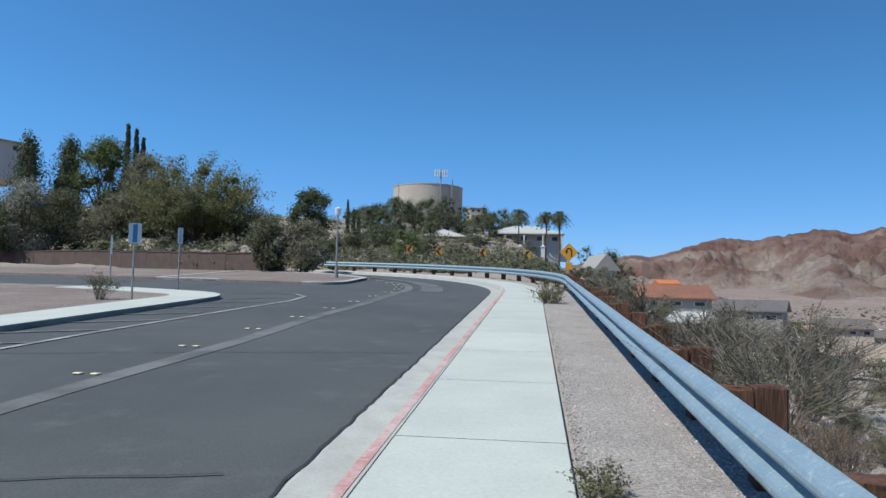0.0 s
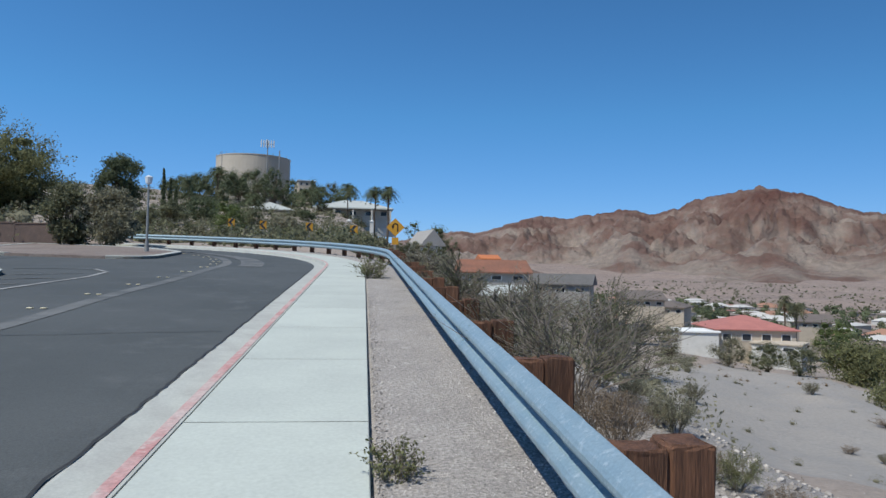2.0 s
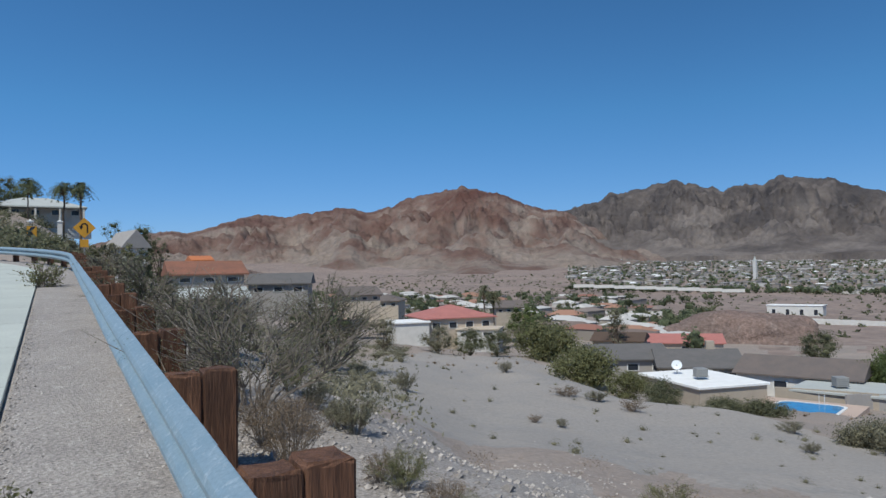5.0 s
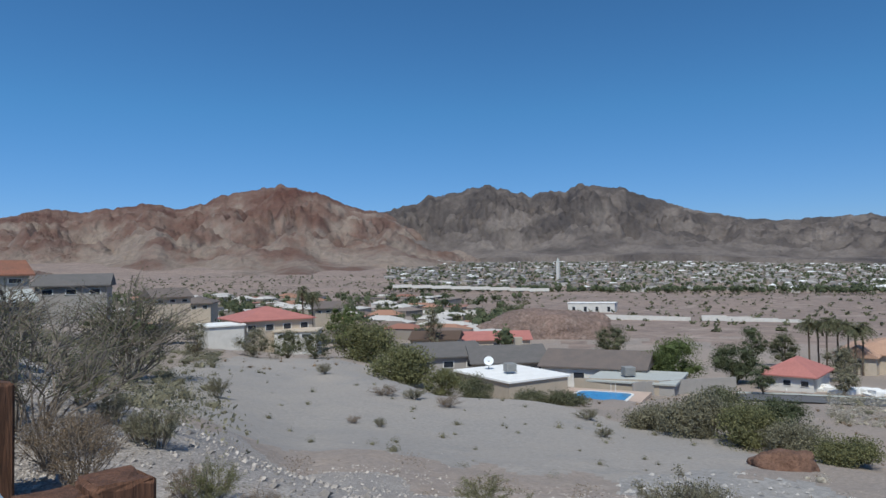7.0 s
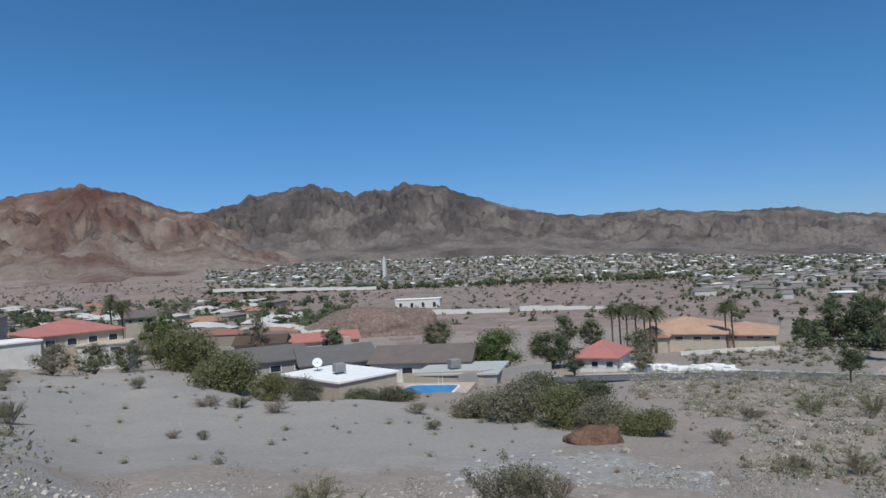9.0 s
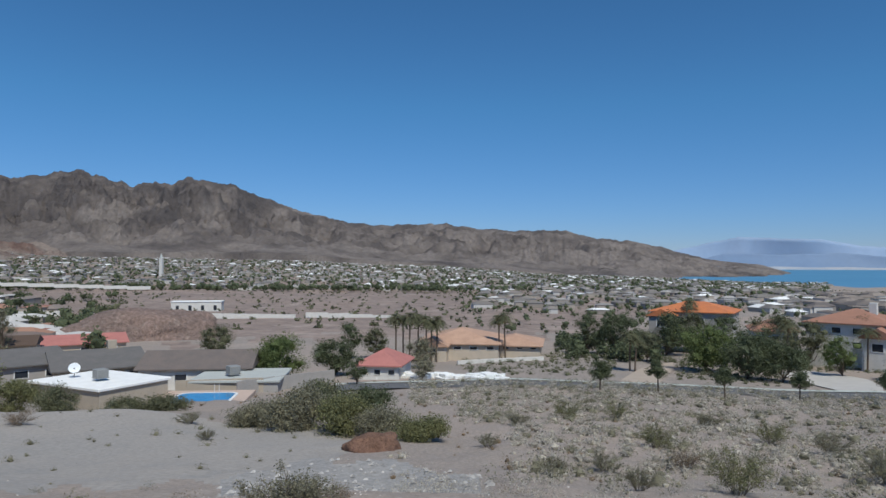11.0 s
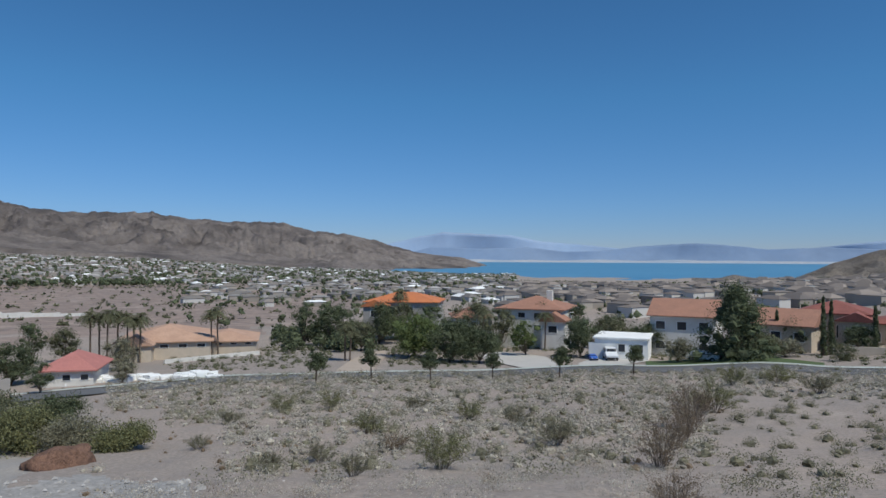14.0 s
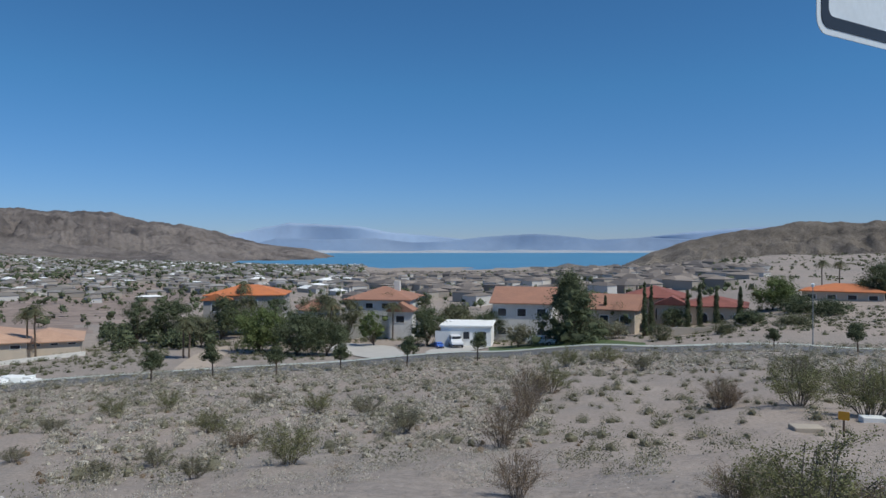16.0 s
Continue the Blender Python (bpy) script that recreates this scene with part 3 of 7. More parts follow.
# ---- pebbles on the shoulder and the bank ----
def pebbles():
    rnd = random.Random(9)
    v, f = [], []
    def stone(c, r):
        o = len(v)
        for dx, dy, dz in ((1, 0, 0), (-0.4, 0.9, 0), (-0.5, -0.8, 0.1), (0.1, 0.1, 0.8), (0.3, -0.5, 0.5)):
            v.append((c[0] + r * dx * rnd.uniform(0.7, 1.2), c[1] + r * dy * rnd.uniform(0.7, 1.2), c[2] + r * dz * rnd.uniform(0.5, 1.0)))
        f.extend([(o, o + 1, o + 3), (o + 1, o + 2, o + 3), (o + 2, o + 4, o + 3), (o + 2, o, o + 4), (o, o + 3, o + 4)])
    for i in range(26000):
        d = 2.2 + 13 * rnd.random() ** 1.7
        u = rnd.uniform(0.31, 2.3)
        p = path_point(d, u)
        stone((p.x, p.y, p.z - 0.025 if u < 1.7 else p.z - 0.025 - (u - 1.7) * 0.16), rnd.uniform(0.006, 0.019) * (1.6 if rnd.random() < 0.06 else 1))
    for i in range(7000):
        az, r = rnd.uniform(15, 150), 3.2 + 30 * rnd.random() ** 1.5
        p = place(az, r)
        if su(p.x, p.y)[1] > 2.2:
            stone((p.x, p.y, p.z - 0.005), rnd.uniform(0.007, 0.028) * (2.2 if rnd.random() < 0.05 else 1))
    for k in range(6000):
        az, r = math.radians(rnd.uniform(14, 76)), 3.2 + 15 * rnd.random() ** 1.3
        x, y = r * math.sin(az), r * math.cos(az)
        if su(x, y)[1] > 1.9:
            stone((x, y, float(ground(x, y)) + relief(x, y)), rnd.uniform(0.012, 0.035) * (2.2 if rnd.random() < 0.04 else 1))
    tagged(mesh_object("pebbles", v, f, PEBBLE), "loose grey and tan gravel stones", "gravel", kind="stuff")
    # broken rubble heaped on the lot's edge
    v.clear()
    f.clear()
    for k in range(900):
        az = rnd.uniform(65, 86)
        r = rnd.uniform(17.5, 27.5 - 0.03 * (az - 74) ** 2)
        p = place(az, r)
        stone((p.x, p.y, p.z + rnd.uniform(-0.02, 0.04)), 0.02 + 0.15 * rnd.random() ** 5)
    tagged(mesh_object("rubble", v, f, RUBBLE_STONE), "broken pale grey rubble on the lot's edge", "rubble", kind="stuff")
pebbles()

# ---- road paint, studs, cracks ----
PAINT = material("worn_white_road_paint", (0.36, 0.36, 0.35), 0.9, 0.25, 2.5, 25, 0.1, alt=(0.17, 0.17, 0.175), dist=0.003)
SCUFF = material("pale_scuffed_asphalt", (0.15, 0.152, 0.15), 0.9, 0.2, 1.2, 30, 0.2, alt=(0.085, 0.090, 0.091), dist=0.004)
STUD = material("pale_yellow_reflector", (0.70, 0.62, 0.42), 0.5, 0.1, 9, 60, 0.0)
TAR = material("dark_tar_seam", (0.03, 0.03, 0.031), 0.8, 0.2, 4, 40, 0.2)
def flat_line(name, pts, w, h, mat, label, category):
    v, f = [], []
    n = len(pts)
    for i, (s, u) in enumerate(pts):
        d = (Vector(pts[min(i + 1, n - 1)]) - Vector(pts[max(i - 1, 0)])).normalized()
        for k in (-1, 1):
            x, y = xy(s + d.y * w / 2 * k, u - d.x * w / 2 * k)
            v.append((x, y, GRADE * min(s, 52) + h))
        if i:
            f.append((2 * i - 2, 2 * i, 2 * i + 1, 2 * i - 1))
    up = (Vector(v[f[0][1]]) - Vector(v[f[0][0]])).cross(Vector(v[f[0][2]]) - Vector(v[f[0][0]])).z
    if up < 0:
        f = [q[::-1] for q in f]
    return tagged(mesh_object(name, v, f, mat), label, category, kind="structure")
def bend(u, d0, d1, step=0.8):
    out = []
    d = d0
    while d <= d1:
        p = path_point(d, u)
        out.append(su(p.x, p.y))
        d += step
    return out
rw = random.Random(12)
flat_line("lane_scuff", [(s, u + 0.05 * math.sin(s * 0.7)) for s, u in bend(-5.0, -5, 26)] + bend(-5.0, 26.8, 56), 0.34, -0.108, SCUFF, "pale worn band along the middle of the road", "road marking")
flat_line("tyre_scuff", bend(-4.0, 27, 55), 0.9, -0.109, SCUFF, "pale tyre-worn patch in the bend", "road marking")
for k in range(2):
    flat_line("tar_seam", [(3.0 + 0.12 * i + 6 * k, -9 + 0.5 * i + 0.18 * rw.uniform(-1, 1)) for i in range(15)], 0.022, -0.106, TAR, "dark tar seam across the asphalt", "road marking")
flat_line("asphalt_edge", [(s, -1.64 + 0.02 * rw.uniform(-1, 1)) for s in np.arange(-6, 26, 0.15)], 0.028, -0.105, TAR, "ragged dark edge of the asphalt", "road marking")
studs = bpy.data.meshes.new("road_stud")
bm = boxed(-0.05, 0.05, -0.05, 0.05, 0, 0.018, 0.008)
bm.to_mesh(studs)
bm.free()
studs.materials.append(STUD)
for k in range(16):
    d = 8.0 + k * 2.55
    for u in (-5.55, -5.32):
        p = path_point(d, u)
        ob = new("road_stud", studs)
        ob.matrix_basis = Matrix.Translation(p + Vector((0, 0, -0.113))) @ Matrix.Rotation(-HEAD, 4, "Z")
        tagged(ob, "pale yellow reflective stud on the asphalt", "road stud", "studs along the road's middle")
# hatched strip by the corner
edge = [(-8, -8.1), (6, -8.1), (12, -8.0), (17, -7.7), (20.5, -7.4), (22.6, -7.6), (23.8, -8.4), (24, -9.6), (23.6, -10.8)]
flat_line("edge_line", edge, 0.13, -0.11, PAINT, "worn white edge line round the corner", "road marking")
for k in range(12):
    s = 1.0 + 1.9 * k
    flat_line("hatch_line", [(s, -8.05), (s - 0.9, -9.55)], 0.14, -0.112, PAINT, "worn white hatch line", "road marking")

# ---- left-hand wall and signs ----
BLOCK = material("brown_block_wall", (0.115, 0.08, 0.067), 0.95, 0.2, 1.5, 25, 0.5, alt=(0.09, 0.064, 0.055), dist=0.01)
def left_wall():
    pts = [(65.5, -71), (62, -62), (58.5, -53), (55.4, -45), (52.3, -37), (49.2, -29), (46.2, -21.3), (45.0, -18.2)]
    w = thing("wall_left", Matrix(), "low brown block retaining wall below the planted bank", "wall", kind="structure")
    for i in range(len(pts) - 1):
        a, b = Vector(pts[i]), Vector(pts[i + 1])
        n = int((b - a).length / 2.4)
        for k in range(n):
            p, q = a + (b - a) * k / n, a + (b - a) * (k + 1) / n - (b - a).normalized() * 0.02
            bm = bmesh.new()
            x0, y0 = xy(*p)
            x1, y1 = xy(*q)
            z = GRADE * min((p.x + q.x) / 2, 52)
            for c0, c1, th in ((z - 0.4, z + 1.15, 0.0), (z + 1.15, z + 1.24, 0.04)):
                d = Vector((x1 - x0, y1 - y0, 0)).normalized()
                nn = Vector((-d.y, d.x, 0))
                vs = []
                for zz in (c0, c1):
                    for pt, sgn in (((x0, y0), -1), ((x1, y1), -1), ((x1, y1), 1), ((x0, y0), 1)):
                        vs.append(bm.verts.new(Vector((*pt, zz)) + nn * sgn * (0.12 + th)))
                for fc in ((0, 1, 5, 4), (1, 2, 6, 5), (2, 3, 7, 6), (3, 0, 4, 7), (4, 5, 6, 7), (3, 2, 1, 0)):
                    bm.faces.new([vs[t] for t in fc])
            bmesh.ops.recalc_face_normals(bm, faces=bm.faces[:])
            part("panel", bm, BLOCK, w)
left_wall()

STEEL = material("grey_steel_post", (0.30, 0.30, 0.29), 0.6, 0.15, 6, 50, 0.1, metal=0.4)
SIGNWHITE = material("white_sign_face", (0.62, 0.66, 0.68), 0.5, 0.05, 3, 30, 0.0)
SIGNBACK = material("aluminium_sign_back", (0.42, 0.46, 0.50), 0.5, 0.08, 3, 30, 0.0, metal=0.3)
SIGNBLUE = material("blue_sign_panel", (0.05, 0.22, 0.42), 0.5, 0.08, 3, 30, 0.0)
SIGNBLACK = material("black_sign_paint", (0.018, 0.022, 0.03), 0.5, 0.1, 3, 30, 0.0)
SIGNYELLOW = material("yellow_sign_face", (0.55, 0.27, 0.02), 0.5, 0.08, 3, 30, 0.0)

def rounded(w, h, r, n=5):
    pts = []
    for cx, cz, a0 in ((w / 2 - r, h / 2 - r, 0), (-w / 2 + r, h / 2 - r, 90), (-w / 2 + r, -h / 2 + r, 180), (w / 2 - r, -h / 2 + r, 270)):
        for k in range(n + 1):
            a = radians(a0 + 90 * k / n)
            pts.append((cx + r * math.cos(a), cz + r * math.sin(a)))
    return pts

def plate(pts, y0, y1, holes=None):
    """A flat plate in the xz plane; with holes it becomes a ring between two like outlines."""
    bm = bmesh.new()
    if holes:
        A = [[bm.verts.new((x, y, z)) for x, z in ring] for y in (y0, y1) for ring in (pts, holes)]
        n = len(pts)
        for i in range(n):
            j = (i + 1) % n
            bm.faces.new((A[0][i], A[0][j], A[1][j], A[1][i]))
            bm.faces.new((A[2][i], A[3][i], A[3][j], A[2][j]))
            bm.faces.new((A[0][i], A[2][i], A[2][j], A[0][j]))
            bm.faces.new((A[1][i], A[1][j], A[3][j], A[3][i]))
    else:
        a = [bm.verts.new((x, y0, z)) for x, z in pts]
        b = [bm.verts.new((x, y1, z)) for x, z in pts]
        n = len(pts)
        bm.faces.new(a)
        bm.faces.new(b[::-1])
        for i in range(n):
            bm.faces.new((a[i], b[i], b[(i + 1) % n], a[(i + 1) % n]))
    bmesh.ops.recalc_face_normals(bm, faces=bm.faces[:])
    return bm

def face_camera(p, turn=0.0):
    return Matrix.Translation(p) @ Matrix.Rotation(-math.atan2(p.x, p.y) + radians(turn), 4, "Z")

def post_sign(p, w, h, top, label, face, stripe=None, back=False, turn=0.0, group=""):
    ob = thing("street_sign", face_camera(p, turn), label, "street sign", group)
    bm = bmesh.new()
    tube(bm, (0, 0.03, -0.3), (0, 0.03, top), 0.03, 0.03, 8)
    part("pole", bm, STEEL, ob)
    bm = plate(rounded(w, h, 0.04), -0.012, 0.0)
    bmesh.ops.translate(bm, verts=bm.verts[:], vec=(0, 0, top - h / 2))
    pl = part("panel", bm, face, ob)
    if stripe:
        bm = plate(rounded(w * 0.36, h * 0.9, 0.02), -0.017, -0.013)
        bmesh.ops.translate(bm, verts=bm.verts[:], vec=(0, 0, top - h / 2))
        part("stripe", bm, stripe, ob)
    return ob
def spot(s, u, h=0.0):
    x, y = xy(s, u)
    return Vector((x, y, GRADE * min(s, 52) + h))
post_sign(spot(18.3, -11.2), 0.34, 0.58, 2.15, "white street sign with a blue panel on a steel post", SIGNWHITE, SIGNBLUE, turn=8)
post_sign(spot(25.3, -13.6), 0.19, 0.62, 2.25, "narrow white street sign with a dark centre", SIGNWHITE, SIGNBACK, turn=12)
post_sign(spot(24.0, -15.6), 0.07, 0.7, 1.9, "thin delineator post with a white strip", SIGNWHITE, None)

LAMPWHITE = material("white_lamp_globe", (0.75, 0.78, 0.80), 0.4, 0.04, 3, 30, 0.0)
def street_lamp(p, h, label):
    ob = thing("street_lamp", face_camera(p), label, "street lamp")
    bm = bmesh.new()
    tube(bm, (0, 0, -0.2), (0, 0, h - 0.25), 0.065, 0.045, 10)
    part("pole", bm, STEEL, ob)
    bm = bmesh.new()
    tube(bm, (0, 0, -0.05), (0, 0, 0.5), 0.12, 0.09, 10)
    part("base", bm, STEEL, ob)
    bm = bmesh.new()
    for z0, z1, r0, r1 in ((h - 0.25, h - 0.2, 0.06, 0.14), (h - 0.2, h + 0.12, 0.14, 0.19), (h + 0.12, h + 0.2, 0.2, 0.05)):
        tube(bm, (0, 0, z0), (0, 0, z1), r0, r1, 10)
    part("lantern", bm, LAMPWHITE, ob)
street_lamp(spot(36.5, -10.6), 3.6, "slim grey street lamp with a pale lantern")

def turn_sign(p):
    ob = thing("warning_sign", face_camera(p), "yellow diamond warning sign with a black U-turn arrow", "warning sign")
    bm = bmesh.new()
    tube(bm, (0, 0.04, -1.5), (0, 0.04, 2.2), 0.04, 0.04, 8)
    part("pole", bm, STEEL, ob)
    d = 0.60
    bm = plate([(d, 1.75), (0, 1.75 + d), (-d, 1.75), (0, 1.75 - d)], -0.012, 0.0)
    part("panel", bm, SIGNYELLOW, ob)
    bm = plate([(0.22, 0.62), (0.22, 1.08), (-0.22, 1.08), (-0.22, 0.62)], -0.012, 0.0)
    part("plaque", bm, SIGNYELLOW, ob)
    bm = bmesh.new()
    ring = [(0.20 * math.cos(radians(a)), 1.83 + 0.20 * math.sin(radians(a))) for a in range(0, 181, 15)]
    inn = [(0.12 * math.cos(radians(a)), 1.83 + 0.12 * math.sin(radians(a))) for a in range(0, 181, 15)]
    for i in range(len(ring) - 1):
        bm.faces.new([bm.verts.new((x, -0.018, z)) for x, z in (ring[i], ring[i + 1], inn[i + 1], inn[i])])
    bm.faces.new([bm.verts.new((x, -0.018, z)) for x, z in ((0.20, 1.83), (0.12, 1.83), (0.12, 1.45), (0.20, 1.45))])
    bm.faces.new([bm.verts.new((x, -0.018, z)) for x, z in ((-0.06, 1.84), (-0.26, 1.84), (-0.16, 1.62))])
    bmesh.ops.solidify(bm, geom=bm.faces[:], thickness=0.004)
    part("arrow", bm, SIGNBLACK, ob)
turn_sign(Vector((46 * math.sin(radians(10.3)), 46 * math.cos(radians(10.3)), EYE_Z + 46 * math.tan(radians(3.75)) - 1.75)))

def chevron(p, turn):
    ob = thing("chevron_sign", face_camera(p, turn), "small yellow chevron sign with a black arrow", "warning sign", "chevron signs round the bend")
    bm = bmesh.new()
    tube(bm, (0, 0.04, -1.5), (0, 0.04, 1.5), 0.03, 0.03, 8)
    part("pole", bm, STEEL, ob)
    part("panel", plate([(0.28, 0.93), (0.28, 1.62), (-0.28, 1.62), (-0.28, 0.93)], -0.012, 0.0), SIGNYELLOW, ob)
    part("arrow", plate([(0.23, 1.6), (0.0, 1.6), (-0.27, 1.275), (0.0, 0.95), (0.23, 0.95), (-0.02, 1.275)], -0.018, -0.013), SIGNBLACK, ob)
for az, r, el in ((6.9, 53, 3.45), (3.3, 58, 3.6), (-0.33, 62, 3.65), (-2.75, 66, 3.75)):
    chevron(Vector((r * math.sin(radians(az)), r * math.cos(radians(az)), EYE_Z + r * math.tan(radians(el)) - 1.27)), 0)

# ---- sign close beside the rail, behind the walker ----
def near_sign():
    eye = Vector((0.807, 0.459, 0))
    a0, tilt, half = radians(146.7), radians(58), 0.72
    left = eye + Vector((math.sin(a0), math.cos(a0), 0)) * 2.88
    tang, rad = Vector((math.cos(a0), -math.sin(a0), 0)), Vector((math.sin(a0), math.cos(a0), 0))
    along = tang * math.cos(tilt) + rad * math.sin(tilt)
    p = left + along * half
    p.z = float(ground(p.x, p.y))
    ob = thing("roadside_sign", Matrix.Translation(p) @ Matrix.Rotation(math.atan2(along.y, along.x), 4, "Z"), "white roadside sign with rounded corners and a black border", "street sign")
    bottom, h = EYE_Z + 0.80 - p.z, 0.9
    bm = bmesh.new()
    tube(bm, (0, 0.04, -0.4), (0, 0.04, bottom + h), 0.03, 0.03, 8)
    part("pole", bm, STEEL, ob)
    for nm, bm, mt in (("panel", plate(rounded(2 * half, h, 0.06), -0.003, 0.0), SIGNWHITE),
                       ("border", plate(rounded(2 * half - 0.05, h - 0.05, 0.045), -0.006, -0.0035, rounded(2 * half - 0.14, h - 0.14, 0.03)), SIGNBLACK)):
        bmesh.ops.translate(bm, verts=bm.verts[:], vec=(0, 0, bottom + h / 2))
        part(nm, bm, mt, ob)
near_sign()

# ---- plants ----
def leaf_material(name, colour, vary=0.35):
    m = material(name, colour, 0.7, 0.12, 0.8, 8, 0.0, alt=tuple(c * 0.75 for c in colour), island=vary)
    b = m.node_tree.nodes["Principled BSDF"]
    b.inputs["Specular IOR Level"].default_value = 0.2
    n, l = m.node_tree.nodes, m.node_tree.links
    tr, mx = n.new("ShaderNodeBsdfTranslucent"), n.new("ShaderNodeMixShader")
    mx.inputs[0].default_value = 0.4
    l.new(b.inputs["Base Color"].links[0].from_socket, tr.inputs[0])
    l.new(b.outputs[0], mx.inputs[1])
    l.new(tr.outputs[0], mx.inputs[2])
    l.new(mx.outputs[0], n["Material Output"].inputs[0])
    return m
LEAF_GREEN = leaf_material("fresh_green_leaves", (0.155, 0.195, 0.075))
LEAF_DARK = leaf_material("dark_green_leaves", (0.135, 0.158, 0.088))
LEAF_OLIVE = leaf_material("olive_leaves", (0.18, 0.185, 0.11))
LEAF_GREY = leaf_material("grey_green_leaves", (0.27, 0.255, 0.175))
LEAF_SCRUB = leaf_material("pale_grey_scrub", (0.53, 0.485, 0.405))
LEAF_CREO = leaf_material("creosote_leaves", (0.22, 0.222, 0.108))
LEAF_DRY = leaf_material("dry_brown_twigs", (0.27, 0.20, 0.135))
LEAF_PALE = leaf_material("silvery_leaves", (0.36, 0.36, 0.30))
TWIG = material("grey_twigs", (0.185, 0.156, 0.13), 0.9, 0.2, 8, 40, 0.2)
BARK = material("brown_bark", (0.13, 0.095, 0.07), 0.95, 0.25, 6, 40, 0.6)

ICO = bmesh.new()
bmesh.ops.create_icosphere(ICO, subdivisions=1, radius=1.0)
ICO_V = np.array([v.co[:] for v in ICO.verts])
ICO_F = np.array([[v.index for v in f.verts] for f in ICO.faces])
ICO.free()
def lumps(centres, radii, rng, squash=(1, 1, 0.85)):
    """Rough solid hearts of leaf clumps, as vertices and triangles."""
    n = len(centres)
    v = ICO_V[None] * rng.uniform(0.45, 1.1, (n, len(ICO_V), 1)) * np.asarray(radii)[:, None, None] * np.array(squash) + np.asarray(centres)[:, None]
    f = ICO_F[None] + (np.arange(n) * len(ICO_V))[:, None, None]
    return v.reshape(-1, 3), f.reshape(-1, 3)

def leaves(name, pts, sizes, mat, parent=None, rng=None, upright=0.0, core=None):
    """Many small four-cornered leaves or tufts at the given places."""
    n = len(pts)
    rng = rng or np.random.RandomState(1)
    a = rng.normal(size=(n, 3))
    a[:, 2] += upright
    a /= np.linalg.norm(a, axis=1)[:, None]
    b = rng.normal(size=(n, 3))
    b -= a * (a * b).sum(1)[:, None]
    b /= np.linalg.norm(b, axis=1)[:, None]
    s = np.asarray(sizes)[:, None]
    p = np.asarray(pts)
    q = np.stack([p - a * s, p + b * s * 0.55, p + a * s, p - b * s * 0.55], 1).reshape(-1, 3)
    me = bpy.data.meshes.new(name)
    faces = np.arange(4 * n).reshape(n, 4).tolist()
    if core is not None:
        faces += (core[1] + 4 * n).tolist()
        q = np.vstack([q, core[0]])
    me.from_pydata(q.tolist(), [], faces)
    me.materials.append(mat)
    me.update()
    ob = new(name, me)
    if parent:
        ob.parent = parent
    return ob

def limb(bm, a, b, r0, r1, rnd, wob=0.12, n=5, seg=3):
    a, b = Vector(a), Vector(b)
    p = a
    L = (b - a).length
    out = [a]
    for k in range(1, seg + 1):
        q = a + (b - a) * k / seg
        if k < seg:
            q += Vector((rnd.uniform(-1, 1), rnd.uniform(-1, 1), rnd.uniform(-0.5, 1))) * wob * L
        tube(bm, p, q, r0 + (r1 - r0) * (k - 1) / seg, r0 + (r1 - r0) * k / seg, n)
        p = q
        out.append(q)
    return out

def shrub(name, h, w, n_stems, n_leaf, leaf, mat, seed, label, category="shrub", group="", stem_r=0.009, low=0.35, twigs=4, sway=0.06):
    """A many-stemmed desert bush, its twigs spreading like a vase."""
    rnd, rng = random.Random(seed), np.random.RandomState(seed)
    ob = thing(name, Matrix(), label, category, group)
    bm = bmesh.new()
    pts = []
    for k in range(n_stems):
        a = 2 * math.pi * (k + rnd.random()) / n_stems
        lean = rnd.uniform(0.15, 1.0)
        top = Vector((math.cos(a) * w / 2 * lean, math.sin(a) * w / 2 * lean, h * rnd.uniform(0.65, 1.0) * (1.12 - 0.55 * lean)))
        base = Vector((math.cos(a) * 0.05 * w, math.sin(a) * 0.05 * w, -0.1))
        ps = limb(bm, base, top, stem_r, stem_r * 0.45, rnd, sway, 3, 3)
        for j in range(twigs):
            o = ps[1] + (ps[-1] - ps[1]) * rnd.uniform(0.0, 0.9)
            e = o + Vector((math.cos(a) + rnd.uniform(-1, 1), math.sin(a) + rnd.uniform(-1, 1), rnd.uniform(0.2, 1.3))) * h * rnd.uniform(0.12, 0.26)
            tube(bm, o, e, stem_r * 0.5, stem_r * 0.2, 3)
            pts.append((o, e))
        pts.append((ps[0] + (ps[-1] - ps[0]) * low, ps[-1]))
    part("stem", bm, TWIG, ob)
    if n_leaf:
        i = rng.randint(0, len(pts), n_leaf)
        t = rng.rand(n_leaf)[:, None] ** 0.7
        o = np.array([p[0][:] for p in pts])[i]
        e = np.array([p[1][:] for p in pts])[i]
        c = o + (e - o) * t + rng.normal(size=(n_leaf, 3)) * 0.035 * h
        leaves("foliage", c, leaf * rng.uniform(0.5, 1.3, n_leaf), mat, ob, rng)
    return ob

